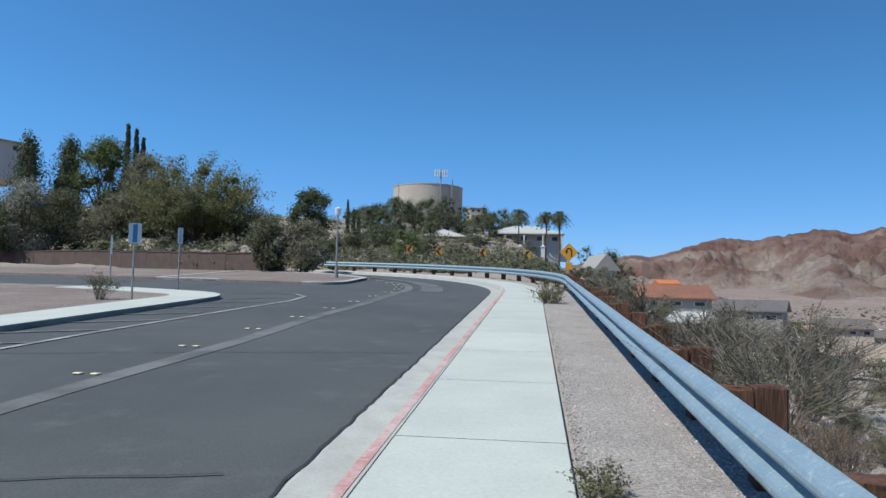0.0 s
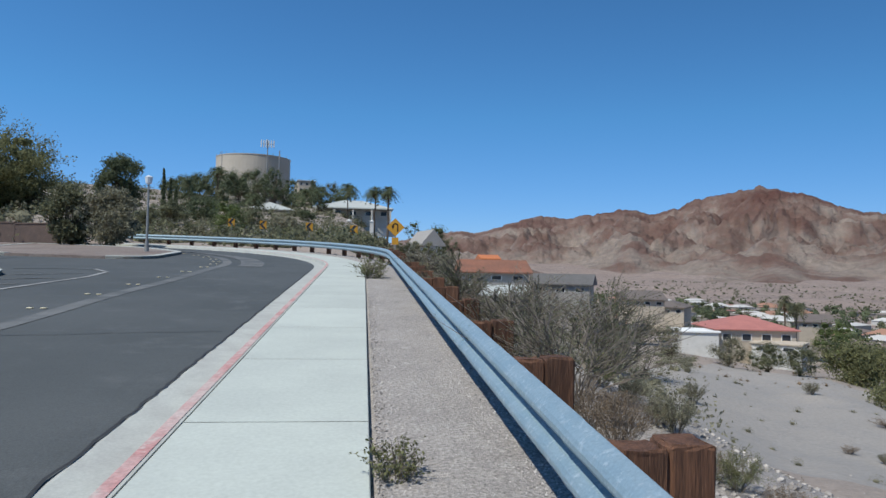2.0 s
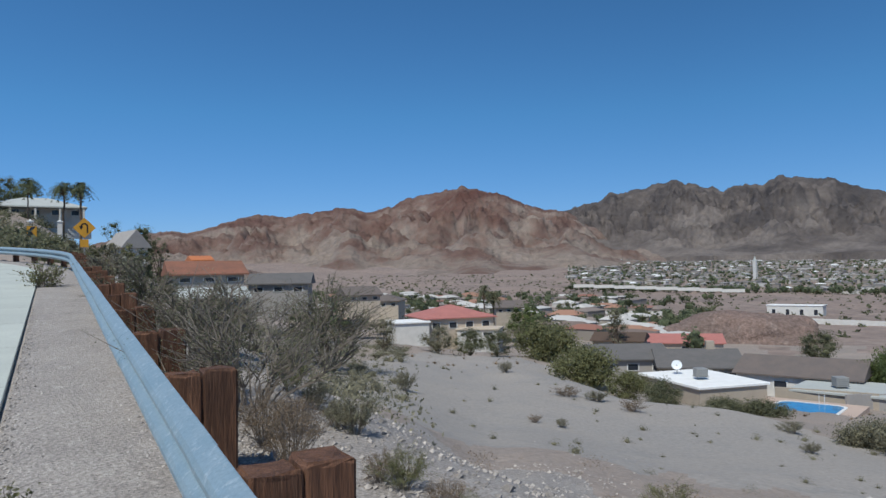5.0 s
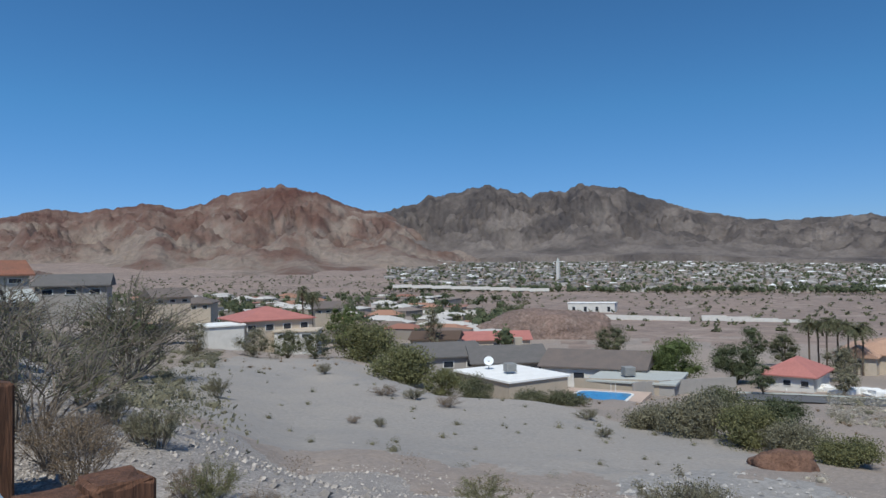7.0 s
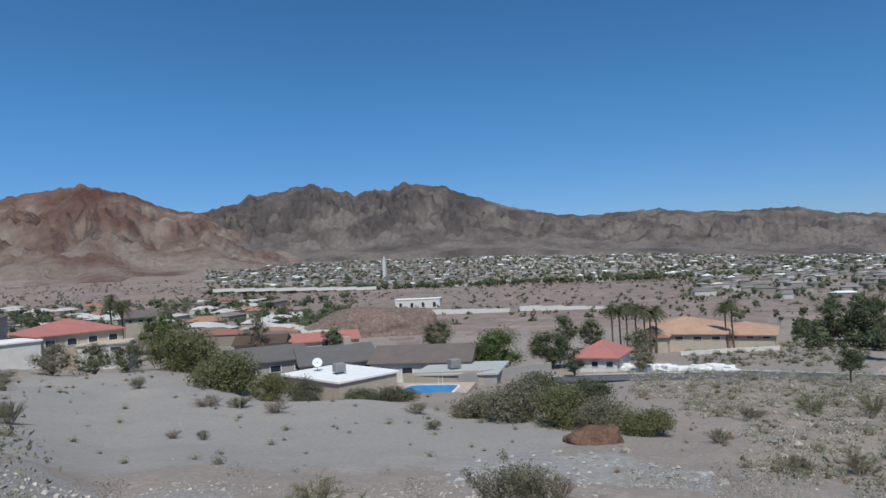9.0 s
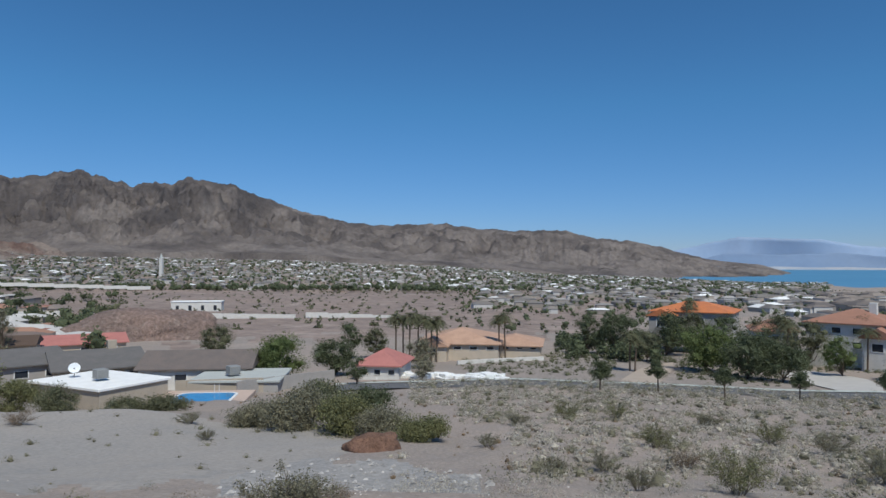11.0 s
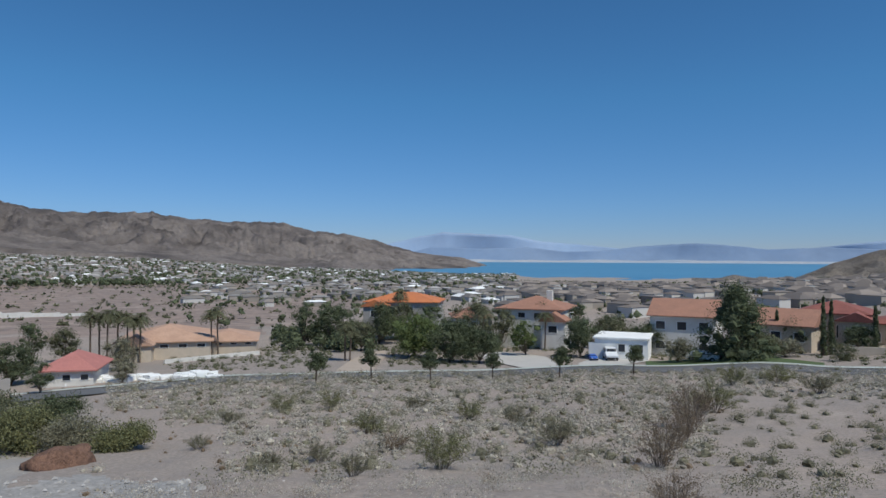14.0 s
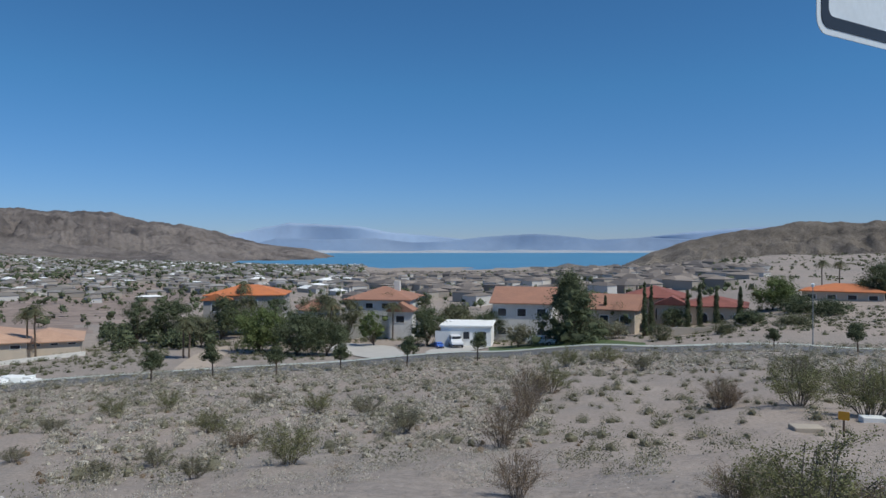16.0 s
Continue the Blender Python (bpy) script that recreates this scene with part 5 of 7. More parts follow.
# green shrubs along the lot's edge and around the houses below
for k, (az, r, top, wd, mt, shp, lab) in enumerate((
    (32.2, 78, -3.3, 2.0, LEAF_GREY, "dome", "grey-green bush at the lot's edge"), (36.5, 84, -4.2, 2.6, LEAF_GREY, "dome", "grey-green bush at the lot's edge"), (39.0, 82, -4.5, 2.8, LEAF_OLIVE, "dome", "olive bush at the lot's edge"), (41.4, 82, -4.7, 2.6, LEAF_OLIVE, "dome", "olive bush at the lot's edge"),
    (45.2, 84, -4.3, 5.4, LEAF_CREO, "dome", "broad light green palo verde bush"), (48.2, 66, -6.5, 5.6, LEAF_CREO, "dome", "broad light green bush at the lot's edge"), (51.6, 62, -8.0, 3.2, LEAF_CREO, "dome", "light green bush at the lot's edge"), (54.2, 58, -8.6, 3.2, LEAF_OLIVE, "dome", "olive bush at the lot's edge"), (43.4, 135, -2.4, 2.9, LEAF_GREEN, "round", "rounded green garden tree in the valley"), (50.6, 135, -2.7, 2.2, LEAF_GREY, "round", "grey-green garden tree in the valley"),
    (58.4, 60, -11.1, 3.2, LEAF_OLIVE, "dome", "olive hedge below the pool"), (61.4, 60, -11.4, 3.2, LEAF_OLIVE, "dome", "olive hedge below the pool"), (65.0, 128, -4.6, 3.0, LEAF_OLIVE, "round", "rounded olive tree among houses"), (69.8, 98, -5.5, 4.9, LEAF_GREEN, "round", "large fresh green tree beside the houses"), (74.0, 100, -5.9, 3.6, LEAF_DARK, "round", "dark green tree beside the houses"), (75.8, 88, -7.3, 2.2, LEAF_DARK, "round", "dark green tree before the coral-roofed house"), (81.2, 92, -7.6, 2.0, LEAF_GREY, "round", "grey-green tree beside the white stones"), (75.2, 125, -4.5, 2.4, LEAF_DARK, "round", "dark rounded tree among houses"), (77.4, 125, -5.0, 2.6, LEAF_OLIVE, "round", "olive rounded tree among houses"),
    (81.0, 108, -6.0, 3.0, LEAF_GREY, "round", "grey-green tree by the street"), (68.0, 46, -11.0, 4.6, LEAF_GREY, "dome", "grey-green oleander bush below the houses"), (71.2, 43, -10.0, 5.6, LEAF_GREY, "dome", "large olive-green oleander bush below the houses"), (74.6, 41, -10.6, 5.2, LEAF_CREO, "dome", "green oleander bush below the houses"), (78.0, 39, -11.8, 5.0, LEAF_GREY, "dome", "olive-green oleander bush below the houses"), (80.8, 36, -13.4, 4.2, LEAF_CREO, "dome", "light green bush at the lot's foot"), (73.0, 52, -9.4, 5.0, LEAF_OLIVE, "dome", "olive bush above the street"), (76.8, 56, -9.9, 3.4, LEAF_DARK, "dome", "dark green bush above the street"),
    (94.6, 140, -3.8, 2.8, LEAF_DARK, "round", "dark green tree on the garden slope"), (97.0, 138, -3.7, 3.4, LEAF_DARK, "round", "dark green tree on the garden slope"), (99.0, 125, -5.0, 2.6, LEAF_OLIVE, "round", "olive tree above the driveway"), (103.4, 112, -4.6, 4.8, LEAF_GREEN, "round", "broad green tree beside the driveway"), (106.2, 105, -5.0, 4.6, LEAF_DARK, "round", "broad dark green tree beside the driveway"), (108.6, 104, -5.6, 3.6, LEAF_DARK, "round", "dark green tree by the street"), (104.8, 122, -3.6, 3.0, LEAF_DARK, "round", "tall dark green garden tree"), (107.8, 130, -3.2, 3.6, LEAF_OLIVE, "round", "tall olive tree beside the tan house"),
    (100.6, 140, -3.6, 3.4, LEAF_DARK, "round", "dark green tree before the orange-roofed house"), (102.4, 142, -3.4, 3.0, LEAF_OLIVE, "round", "olive tree before the orange-roofed house"), (110.4, 128, -3.8, 3.0, LEAF_OLIVE, "round", "olive tree before the tan house"), (113.8, 132, -3.4, 2.4, LEAF_DARK, "round", "dark green tree beside the tan house"), (121.8, 118, -4.9, 3.2, LEAF_DARK, "round", "dark green tree beside the driveway"), (132.6, 118, -4.2, 2.8, LEAF_DARK, "round", "dark green tree beside the houses"), (136.4, 116, -4.6, 2.4, LEAF_DARK, "round", "dark green tree beside the houses"),
    (112.4, 116, -4.9, 2.9, LEAF_GREEN, "round", "bright green rounded garden tree"), (116.8, 112, -4.7, 3.4, LEAF_DARK, "round", "dark green tree beside the driveway"), (116.6, 135, -3.2, 1.7, LEAF_DARK, "round", "dark green tree behind the garage"), (119.2, 130, -4.7, 3.6, LEAF_OLIVE, "round", "olive tree behind the white garage"), (124.2, 104, -5.9, 2.6, LEAF_GREY, "round", "grey-green olive tree on the lawn"), (129.8, 106, -5.4, 3.2, LEAF_OLIVE, "round", "grey-olive tree beside the lawn"), (131.8, 108, -5.9, 2.6, LEAF_GREY, "round", "grey-green tree beside the lawn"),
    (143.4, 128, -2.2, 3.6, LEAF_GREEN, "round", "green tree on the rocky slope"), (145.2, 122, -3.6, 3.0, LEAF_DARK, "dome", "dark green hedge on the rocky slope"), (147.2, 120, -3.8, 2.6, LEAF_DARK, "dome", "dark green hedge on the rocky slope"), (141.8, 112, -4.9, 2.8, LEAF_DARK, "round", "dark green tree beside the house"), (150.4, 150, -1.1, 3.4, LEAF_DARK, "round", "dark green tree behind the house"), (144.8, 108, -5.6, 2.4, LEAF_OLIVE, "dome", "olive bush on the slope"), (140.0, 104, -5.9, 1.8, LEAF_OLIVE, "dome", "olive bush by the wall"), (135.4, 104, -6.0, 1.8, LEAF_OLIVE, "dome", "olive bush by the wall"))):
    grow(az, r, top, wd * (1.25 if shp == "dome" else 1.12), shp, mt, lab, 12000 if wd > 3 else 6500, 0.0, 0.03 if shp == "dome" else 0.07, 32, "garden_bush" if shp == "dome" else "garden_tree", seed=300 + k)
grow(128.4, 104, -2.0, 7.0, "cone", LEAF_DARK, "tall broad dark green pine", 16000, 0.13, 0.04, 110, "pine_tree")
for az, r, top in ((134.2, 112, -2.7), (134.7, 113, -3.0), (137.4, 116, -3.3), (138.3, 118, -2.8), (139.5, 118, -3.0), (141.2, 118, -3.0), (131.2, 118, -3.9)):
    grow(az, r, top, 0.8, "cypress", LEAF_DARK, "slim dark cypress beside the house", 2600, 0.12, 0.02, 50, "cypress_tree")
# clipped round street trees
lolly = tree("street_tree", 2.9, 2.2, 1.05, 4000, 0.06, LEAF_DARK, 61, "small round-headed street tree", "round", 22, group="round street trees", gap=0.25)
for az, el, sc in ((95.3, -10.2, 1.2), (99.7, -10.0, 1.15), (104.5, -10.1, 1.1), (109.6, -9.9, 1.05), (115.0, -9.7, 1.25), (120.8, -9.2, 1.25), (143.3, -7.6, 0.8), (148.6, -7.7, 1.05)):
    put(lolly, az, ground_hit(az, el), (sc, sc, sc), az)
# palms
FAN = [palm("fan_palm", 7.5, 4.2, 90, 80 + k, "tall thin fan palm with a small crown", LEAF_OLIVE, group="fan palms") for k in range(2)]
for k, (az, r, top) in enumerate(((6.2, 160, 7.35), (8.4, 162, 7.2), (9.5, 161, 7.2), (-4.0, 165, 8.2), (2.8, 150, 6.8), (-1.3, 150, 6.3))):
    p = place(az, r)
    h = EYE_Z + r * math.tan(radians(top)) - p.z
    ob = palm("date_palm", h - 1.4, 6.6, 90, 70 + k, "date palm with a dark feathery crown", LEAF_DARK, group="date palms")
    ob.matrix_basis = Matrix.Translation(p)
for k, (az, r, top) in enumerate(((79.0, 118, -4.0), (79.6, 119, -4.1), (80.1, 117, -3.9), (80.8, 119, -4.0), (81.5, 116, -4.2), (81.9, 117, -4.5), (82.3, 117, -4.2), (87.4, 122, -4.1), (87.9, 122, -3.9), (97.7, 108, -5.2), (98.1, 107, -5.8), (102.3, 150, -2.6), (146.8, 190, -0.9), (147.9, 192, -1.0), (40.2, 128, -1.0), (41.0, 130, -1.5), (109.0, 120, -4.0), (114.0, 126, -4.4))):
    p = place(az, r)
    h = EYE_Z + r * math.tan(radians(top)) - p.z
    put(FAN[k % 2], az, r, (1.0, 1.0, h / 8.3), k * 1.7)

# ---- scrub too many to count ----
def scrub(name, n, mat, seed, az_rng, r_rng, size, per, label, avoid=(), fac=(0.04, 0.095)):
    rng = np.random.RandomState(seed)
    az = rng.uniform(*az_rng, n)
    r = np.sqrt(rng.uniform(r_rng[0] ** 2, r_rng[1] ** 2, n))
    for a0, a1, r0, r1 in avoid:
        k = ~((az > a0) & (az < a1) & (r > r0) & (r < r1))
        az, r = az[k], r[k]
    n = len(az)
    x, y = r * np.sin(np.radians(az)), r * np.cos(np.radians(az))
    s, u = su(x, y)
    k = (u > 4.5)
    x, y, r = x[k], y[k], r[k]
    n = len(x)
    z = ground(x, y) + np.array([relief(px, py) for px, py in zip(x, y)])
    h = size * rng.uniform(0.5, 1.5, n) ** 1.4
    i = np.repeat(np.arange(n), per)
    d = rng.normal(size=(len(i), 3))
    d /= np.linalg.norm(d, axis=1)[:, None]
    d *= rng.uniform(0.25, 1.1, len(i))[:, None] ** 0.6
    d[:, 2] = np.abs(d[:, 2])
    sx, sy, turn = rng.uniform(0.55, 1.1, n), rng.uniform(0.45, 0.85, n), rng.uniform(0, 3.14, n)
    ex, ey = d[:, 0] * sx[i], d[:, 1] * sy[i]
    e = np.stack([ex * np.cos(turn[i]) - ey * np.sin(turn[i]), ex * np.sin(turn[i]) + ey * np.cos(turn[i]), d[:, 2] * rng.uniform(0.6, 0.95, n)[i]], 1)
    c = np.stack([x[i], y[i], z[i] - 0.02], 1) + e * h[i][:, None]
    far = r > 24
    heart = lumps(np.stack([x, y, z + 0.12 * h], 1)[far], 0.34 * h[far], rng, (1.1, 1.0, 0.8)) if far.any() else None
    ob = leaves(name, c, h[i] * rng.uniform(*fac, len(i)), mat, None, rng, core=heart)
    return tagged(ob, label, "scrub", kind="stuff")
OPEN = ((30, 76, 22, 62), (126, 152, 15, 62), (70, 84, 30, 60), (80, 88, 22, 45))
scrub("pale_scrub", 6500, LEAF_SCRUB, 1, (80, 152), (30, 92), 0.44, 80, "low pale grey desert scrub", OPEN)
scrub("near_pale_scrub", 620, LEAF_SCRUB, 17, (78, 152), (11, 32), 0.34, 300, "low pale grey desert scrub", OPEN[1:], fac=(0.018, 0.042))
scrub("green_scrub", 1300, LEAF_GREY, 2, (80, 152), (20, 92), 0.66, 170, "low olive desert scrub", OPEN, fac=(0.025, 0.055))
scrub("brown_scrub", 1100, LEAF_DRY, 3, (26, 152), (7, 92), 0.33, 150, "dry brown desert scrub", ((30, 76, 20, 62), (128, 152, 15, 60)), fac=(0.022, 0.05))
scrub("lot_scrub", 90, LEAF_GREY, 4, (30, 74), (22, 60), 0.30, 160, "few small bushes on the graded lot", fac=(0.03, 0.07))
scrub("open_scrub", 230, LEAF_GREY, 14, (126, 152), (13, 62), 0.5, 320, "scattered grey-olive bushes on the open ground", fac=(0.025, 0.055))
scrub("bank_scrub", 460, LEAF_GREY, 5, (12, 34), (14, 90), 0.8, 260, "grey-green scrub on the bank below the rail", fac=(0.022, 0.05))
scrub("garden_scrub", 2200, LEAF_OLIVE, 6, (84, 152), (98, 135), 0.6, 60, "low garden shrubs and desert plants", ((108.4, 115, 85, 122), (116.4, 122.3, 85, 112), (96.8, 101.2, 85, 124), (121.5, 134.5, 85, 108)), fac=(0.06, 0.12))
scrub("hill_scrub", 6000, LEAF_OLIVE, 7, (14, 152), (200, 900), 1.3, 9, "dark desert scrub dotted over the valley", fac=(0.25, 0.5))
def hillside(name, n, mat, seed, size, per, label):
    rng = np.random.RandomState(seed)
    az = rng.uniform(-40, 12, n)
    r = rng.uniform(44, 200, n)
    x, y = r * np.sin(np.radians(az)), r * np.cos(np.radians(az))
    s, u = su(x, y)
    out = np.where(s < 26, u, np.hypot(s - 26, u + 24) - 24)
    k = np.where(u < -17, s - 46 + 0.389 * (u + 21) > 1.0, (out > 3) & (s > 36) | (r > 62))
    x, y = x[k], y[k]
    n = len(x)
    z = ground(x, y)
    h = size * rng.uniform(0.5, 1.6, n)
    i = np.repeat(np.arange(n), per)
    d = rng.normal(size=(len(i), 3))
    d /= np.linalg.norm(d, axis=1)[:, None]
    d[:, 2] = np.abs(d[:, 2])
    d *= rng.rand(len(i))[:, None] ** 0.4
    c = np.stack([x[i], y[i], z[i]], 1) + d * h[i][:, None]
    heart = lumps(np.stack([x, y, z + 0.2 * h], 1), 0.45 * h, rng, (1, 1, 0.8))
    tagged(leaves(name, c, h[i] * rng.uniform(0.05, 0.11, len(i)), mat, None, rng, core=heart), label, "scrub", kind="stuff")
hillside("hillside_scrub", 1300, LEAF_OLIVE, 21, 1.3, 110, "olive scrub over the hillside")
hillside("hillside_grey_scrub", 1100, LEAF_GREY, 22, 1.1, 90, "grey scrub over the hillside")

# ---- houses ----
STUCCO_W = material("white_stucco", (0.62, 0.60, 0.56), 0.9, 0.08, 1.0, 20, 0.2, alt=(0.56, 0.54, 0.50))
STUCCO_B = material("beige_stucco", (0.40, 0.34, 0.27), 0.9, 0.08, 1.0, 20, 0.2, alt=(0.36, 0.31, 0.25))
STUCCO_T = material("tan_stucco", (0.50, 0.42, 0.33), 0.9, 0.08, 1.0, 20, 0.2, alt=(0.46, 0.39, 0.31))
STUCCO_G = material("grey_stucco", (0.33, 0.31, 0.29), 0.9, 0.08, 1.0, 20, 0.2)
ROOF_RED = material("red_painted_roof", (0.42, 0.165, 0.14), 0.8, 0.14, 0.7, 6, 0.3, alt=(0.37, 0.145, 0.125))
ROOF_ORANGE = material("bright_orange_tiles", (0.52, 0.17, 0.06), 0.85, 0.15, 0.6, 5, 0.5, alt=(0.44, 0.15, 0.065))
ROOF_SALMON = material("pale_orange_tiles", (0.47, 0.295, 0.205), 0.85, 0.16, 0.5, 5, 0.5, alt=(0.40, 0.245, 0.17))
ROOF_TERRA = material("terracotta_tiles", (0.33, 0.165, 0.11), 0.9, 0.16, 0.5, 5, 0.5, alt=(0.28, 0.145, 0.10))
ROOF_DKRED = material("dark_red_tiles", (0.25, 0.085, 0.065), 0.9, 0.18, 0.5, 5, 0.5, alt=(0.20, 0.07, 0.055))
ROOF_RUST = material("rust_brown_tiles", (0.245, 0.105, 0.065), 0.9, 0.2, 0.5, 5, 0.5, alt=(0.19, 0.09, 0.06))
ROOF_GREY = material("grey_shingle", (0.115, 0.11, 0.105), 0.9, 0.14, 0.7, 8, 0.4, alt=(0.135, 0.125, 0.12))
ROOF_BROWN = material("grey_brown_shingle", (0.155, 0.125, 0.11), 0.9, 0.14, 0.7, 8, 0.4, alt=(0.13, 0.11, 0.10))
ROOF_WHITE = material("white_roof_coating", (0.80, 0.80, 0.78), 0.8, 0.05, 0.8, 10, 0.1, alt=(0.74, 0.74, 0.72))
ROOF_PALE = material("pale_grey_roof", (0.42, 0.44, 0.42), 0.9, 0.08, 0.6, 8, 0.3)
DARKGLASS = material("dark_window_glass", (0.03, 0.035, 0.045), 0.15, 0.1, 1, 10, 0.0)
TRIMW = material("white_trim", (0.68, 0.68, 0.66), 0.7, 0.05, 2, 20, 0.0)
TRIMB = material("brown_trim", (0.10, 0.065, 0.045), 0.8, 0.1, 2, 20, 0.0)
METALBOX = material("grey_metal_box", (0.32, 0.32, 0.31), 0.6, 0.1, 2, 20, 0.0, metal=0.3)

def window(parent, x, z, w, h, y, arched=False):
    pts = [(x - w / 2, z), (x + w / 2, z)]
    if arched:
        pts += [(x + w / 2 * math.cos(radians(a)), z + h - w / 2 + w / 2 * math.sin(radians(a))) for a in range(0, 181, 20)]
    else:
        pts += [(x + w / 2, z + h), (x - w / 2, z + h)]
    cx, cz = x, z + h / 2
    inner = [(cx + (px - cx) * 0.86, cz + (pz - cz) * 0.88) for px, pz in pts]
    win = part("window", plate(pts, y - 0.07, y + 0.02, inner), TRIMW, parent)
    part("pane", plate(inner, y - 0.025, y - 0.012), DARKGLASS, win)

def roof_mesh(w, d, z, h, kind, over=0.5, t=0.16):
    """Gable (ridge along x), cross gable (ridge along y) or hip roof with a solid edge."""
    x, y = w / 2 + over, d / 2 + over
    if kind == "hip":
        e = min(x, y) * 0.98
        rid = [(-(x - e), 0), (x - e, 0)] if x >= y else [(0, -(y - e)), (0, y - e)]
    elif kind == "gable":
        rid = [(-x, 0), (x, 0)]
    else:
        rid = [(0, -y), (0, y)]
    bm = bmesh.new()
    B = [bm.verts.new((px, py, z)) for px, py in ((-x, -y), (x, -y), (x, y), (-x, y))]
    T = [bm.verts.new((px, py, z + t)) for px, py in ((-x, -y), (x, -y), (x, y), (-x, y))]
    R = [bm.verts.new((px, py, z + h)) for px, py in rid]
    bm.faces.new(B[::-1])
    for i in range(4):
        bm.faces.new((B[i], B[(i + 1) % 4], T[(i + 1) % 4], T[i]))
    if kind == "cross" or (kind == "hip" and x < y):
        bm.faces.new((T[0], T[1], R[0]))
        bm.faces.new((T[1], T[2], R[1], R[0]))
        bm.faces.new((T[2], T[3], R[1]))
        bm.faces.new((T[3], T[0], R[0], R[1]))
    else:
        bm.faces.new((T[0], T[1], R[1], R[0]))
        bm.faces.new((T[1], T[2], R[1]))
        bm.faces.new((T[2], T[3], R[0], R[1]))
        bm.faces.new((T[3], T[0], R[0]))
    bmesh.ops.recalc_face_normals(bm, faces=bm.faces[:])
    return bm

def house(az0, az1, foot, top, depth, label, wall, roof, kind="gable", roof_h=None, turn=0.0, r=None, wins=3, arched=False, chimney=False, storeys=1, garage=False, porch=False, wing=None, over=0.5, sink=3.0):
    az = (az0 + az1) / 2
    r = r or ground_hit(az, foot)
    a = radians(az)
    zb, zt = EYE_Z + r * math.tan(radians(foot)), EYE_Z + r * math.tan(radians(top))
    w = 2 * r * math.tan(radians((az1 - az0) / 2)) * (0.97 if kind == "flat" else 0.92)
    H = zt - zb
    rh = 0.35 if kind == "flat" else (roof_h or min(H * 0.42, 1.9))
    wh = H - rh
    ob = thing("house", Matrix.Translation((r * math.sin(a), r * math.cos(a), zb)) @ Matrix.Rotation(-a + radians(turn), 4, "Z"), label, "house")
    part("wall", boxed(-w / 2, w / 2, -depth / 2, depth / 2, -sink, wh, 0.0), wall, ob)
    if kind == "flat":
        part("roof", boxed(-w / 2 - 0.25, w / 2 + 0.25, -depth / 2 - 0.25, depth / 2 + 0.25, wh, wh + 0.3, 0.05), roof, ob)
    else:
        rf = part("roof", roof_mesh(w, depth, wh, rh, kind, over), roof, ob)
        if kind != "hip":
            bm = bmesh.new()
            if kind == "gable":
                tri = [((sx * (w / 2 - 0.002), -depth / 2, wh), (sx * (w / 2 - 0.002), depth / 2, wh), (sx * (w / 2 - 0.002), 0, wh + rh - 0.15)) for sx in (-1, 1)]
            else:
                tri = [((-w / 2, sy * (depth / 2 - 0.002), wh), (w / 2, sy * (depth / 2 - 0.002), wh), (0, sy * (depth / 2 - 0.002), wh + rh - 0.15)) for sy in (-1, 1)]
            for t3 in tri:
                bm.faces.new([bm.verts.new(v) for v in t3])
            bmesh.ops.solidify(bm, geom=bm.faces[:], thickness=0.1)
            part("gable_wall", bm, wall, ob)
    y = -depth / 2
    sh = wh / storeys
    for s in range(storeys):
        for k in range(wins):
            x = -w / 2 + w * (k + 0.5) / wins
            if garage and s == 0 and k == 0:
                continue
            window(ob, x, s * sh + sh * 0.32, min(1.6, w / wins * 0.5), sh * 0.45, y, arched and s == 0)
    if garage:
        x = -w / 2 + w * 0.5 / wins
        g = part("garage_door", boxed(x - 2.2, x + 2.2, y - 0.05, y + 0.03, 0, min(2.2, wh * 0.8), 0.02), TRIMW, ob)
    if chimney:
        c = boxed(w * 0.2 - 0.55, w * 0.2 + 0.55, -0.3, 0.7, wh, wh + rh + 1.0, 0.03)
        part("chimney", c, wall, ob)
    if porch:
        n = 5
        part("porch_roof", boxed(-w / 2, w / 2, y - 2.6, y - 0.02, wh - 0.35, wh - 0.15, 0.03), roof, ob)
        for k in range(n):
            x = -w / 2 + 0.3 + (w - 0.6) * k / (n - 1)
            part("column", boxed(x - 0.18, x + 0.18, y - 2.5, y - 2.1, -sink, wh - 0.35, 0.02), wall, ob)
    if wing:
        wx, ww, wd, wf = wing
        part("wing_wall", boxed(wx - ww / 2, wx + ww / 2, y - wd, y + 0.5, -sink, wh * wf, 0.0), wall, ob)
        bm = roof_mesh(ww, wd + 1.0, wh * wf, rh * 0.75, "cross", over * 0.8)
        bmesh.ops.translate(bm, verts=bm.verts[:], vec=(wx, y - wd / 2 + 0.5, 0))
        part("wing_roof", bm, roof, ob)
        window(ob, wx, wh * wf * 0.25, min(2.0, ww * 0.4), wh * wf * 0.5, y - wd, arched)
    return ob

# valley houses below the lot
house(34.4, 40.4, -4.7, -2.65, 11, "house with a bright coral-red hipped roof", STUCCO_T, ROOF_RED, "hip", 2.0, 20, r=118, wins=4)
house(32.6, 35.4, -4.5, -3.85, 6, "white flat-roofed carport beside the red-roofed house", STUCCO_W, ROOF_WHITE, "flat", turn=15, r=112, wins=0)
house(38.2, 41.6, -5.3, -4.5, 5, "low cream garden annexe with a flat roof", STUCCO_W, STUCCO_T, "flat", turn=-10, r=112, wins=2)
wh_ob = house(54.0, 59.8, -10.9, -8.3, 11, "beige house with a flat white roof beside a pool", STUCCO_B, ROOF_WHITE, "flat", turn=36, r=84, wins=0)
house(48.2, 54.2, -7.9, -5.9, 12, "house with a low grey shingle roof", STUCCO_G, ROOF_GREY, "gable", 1.6, 12, r=104, wins=3)
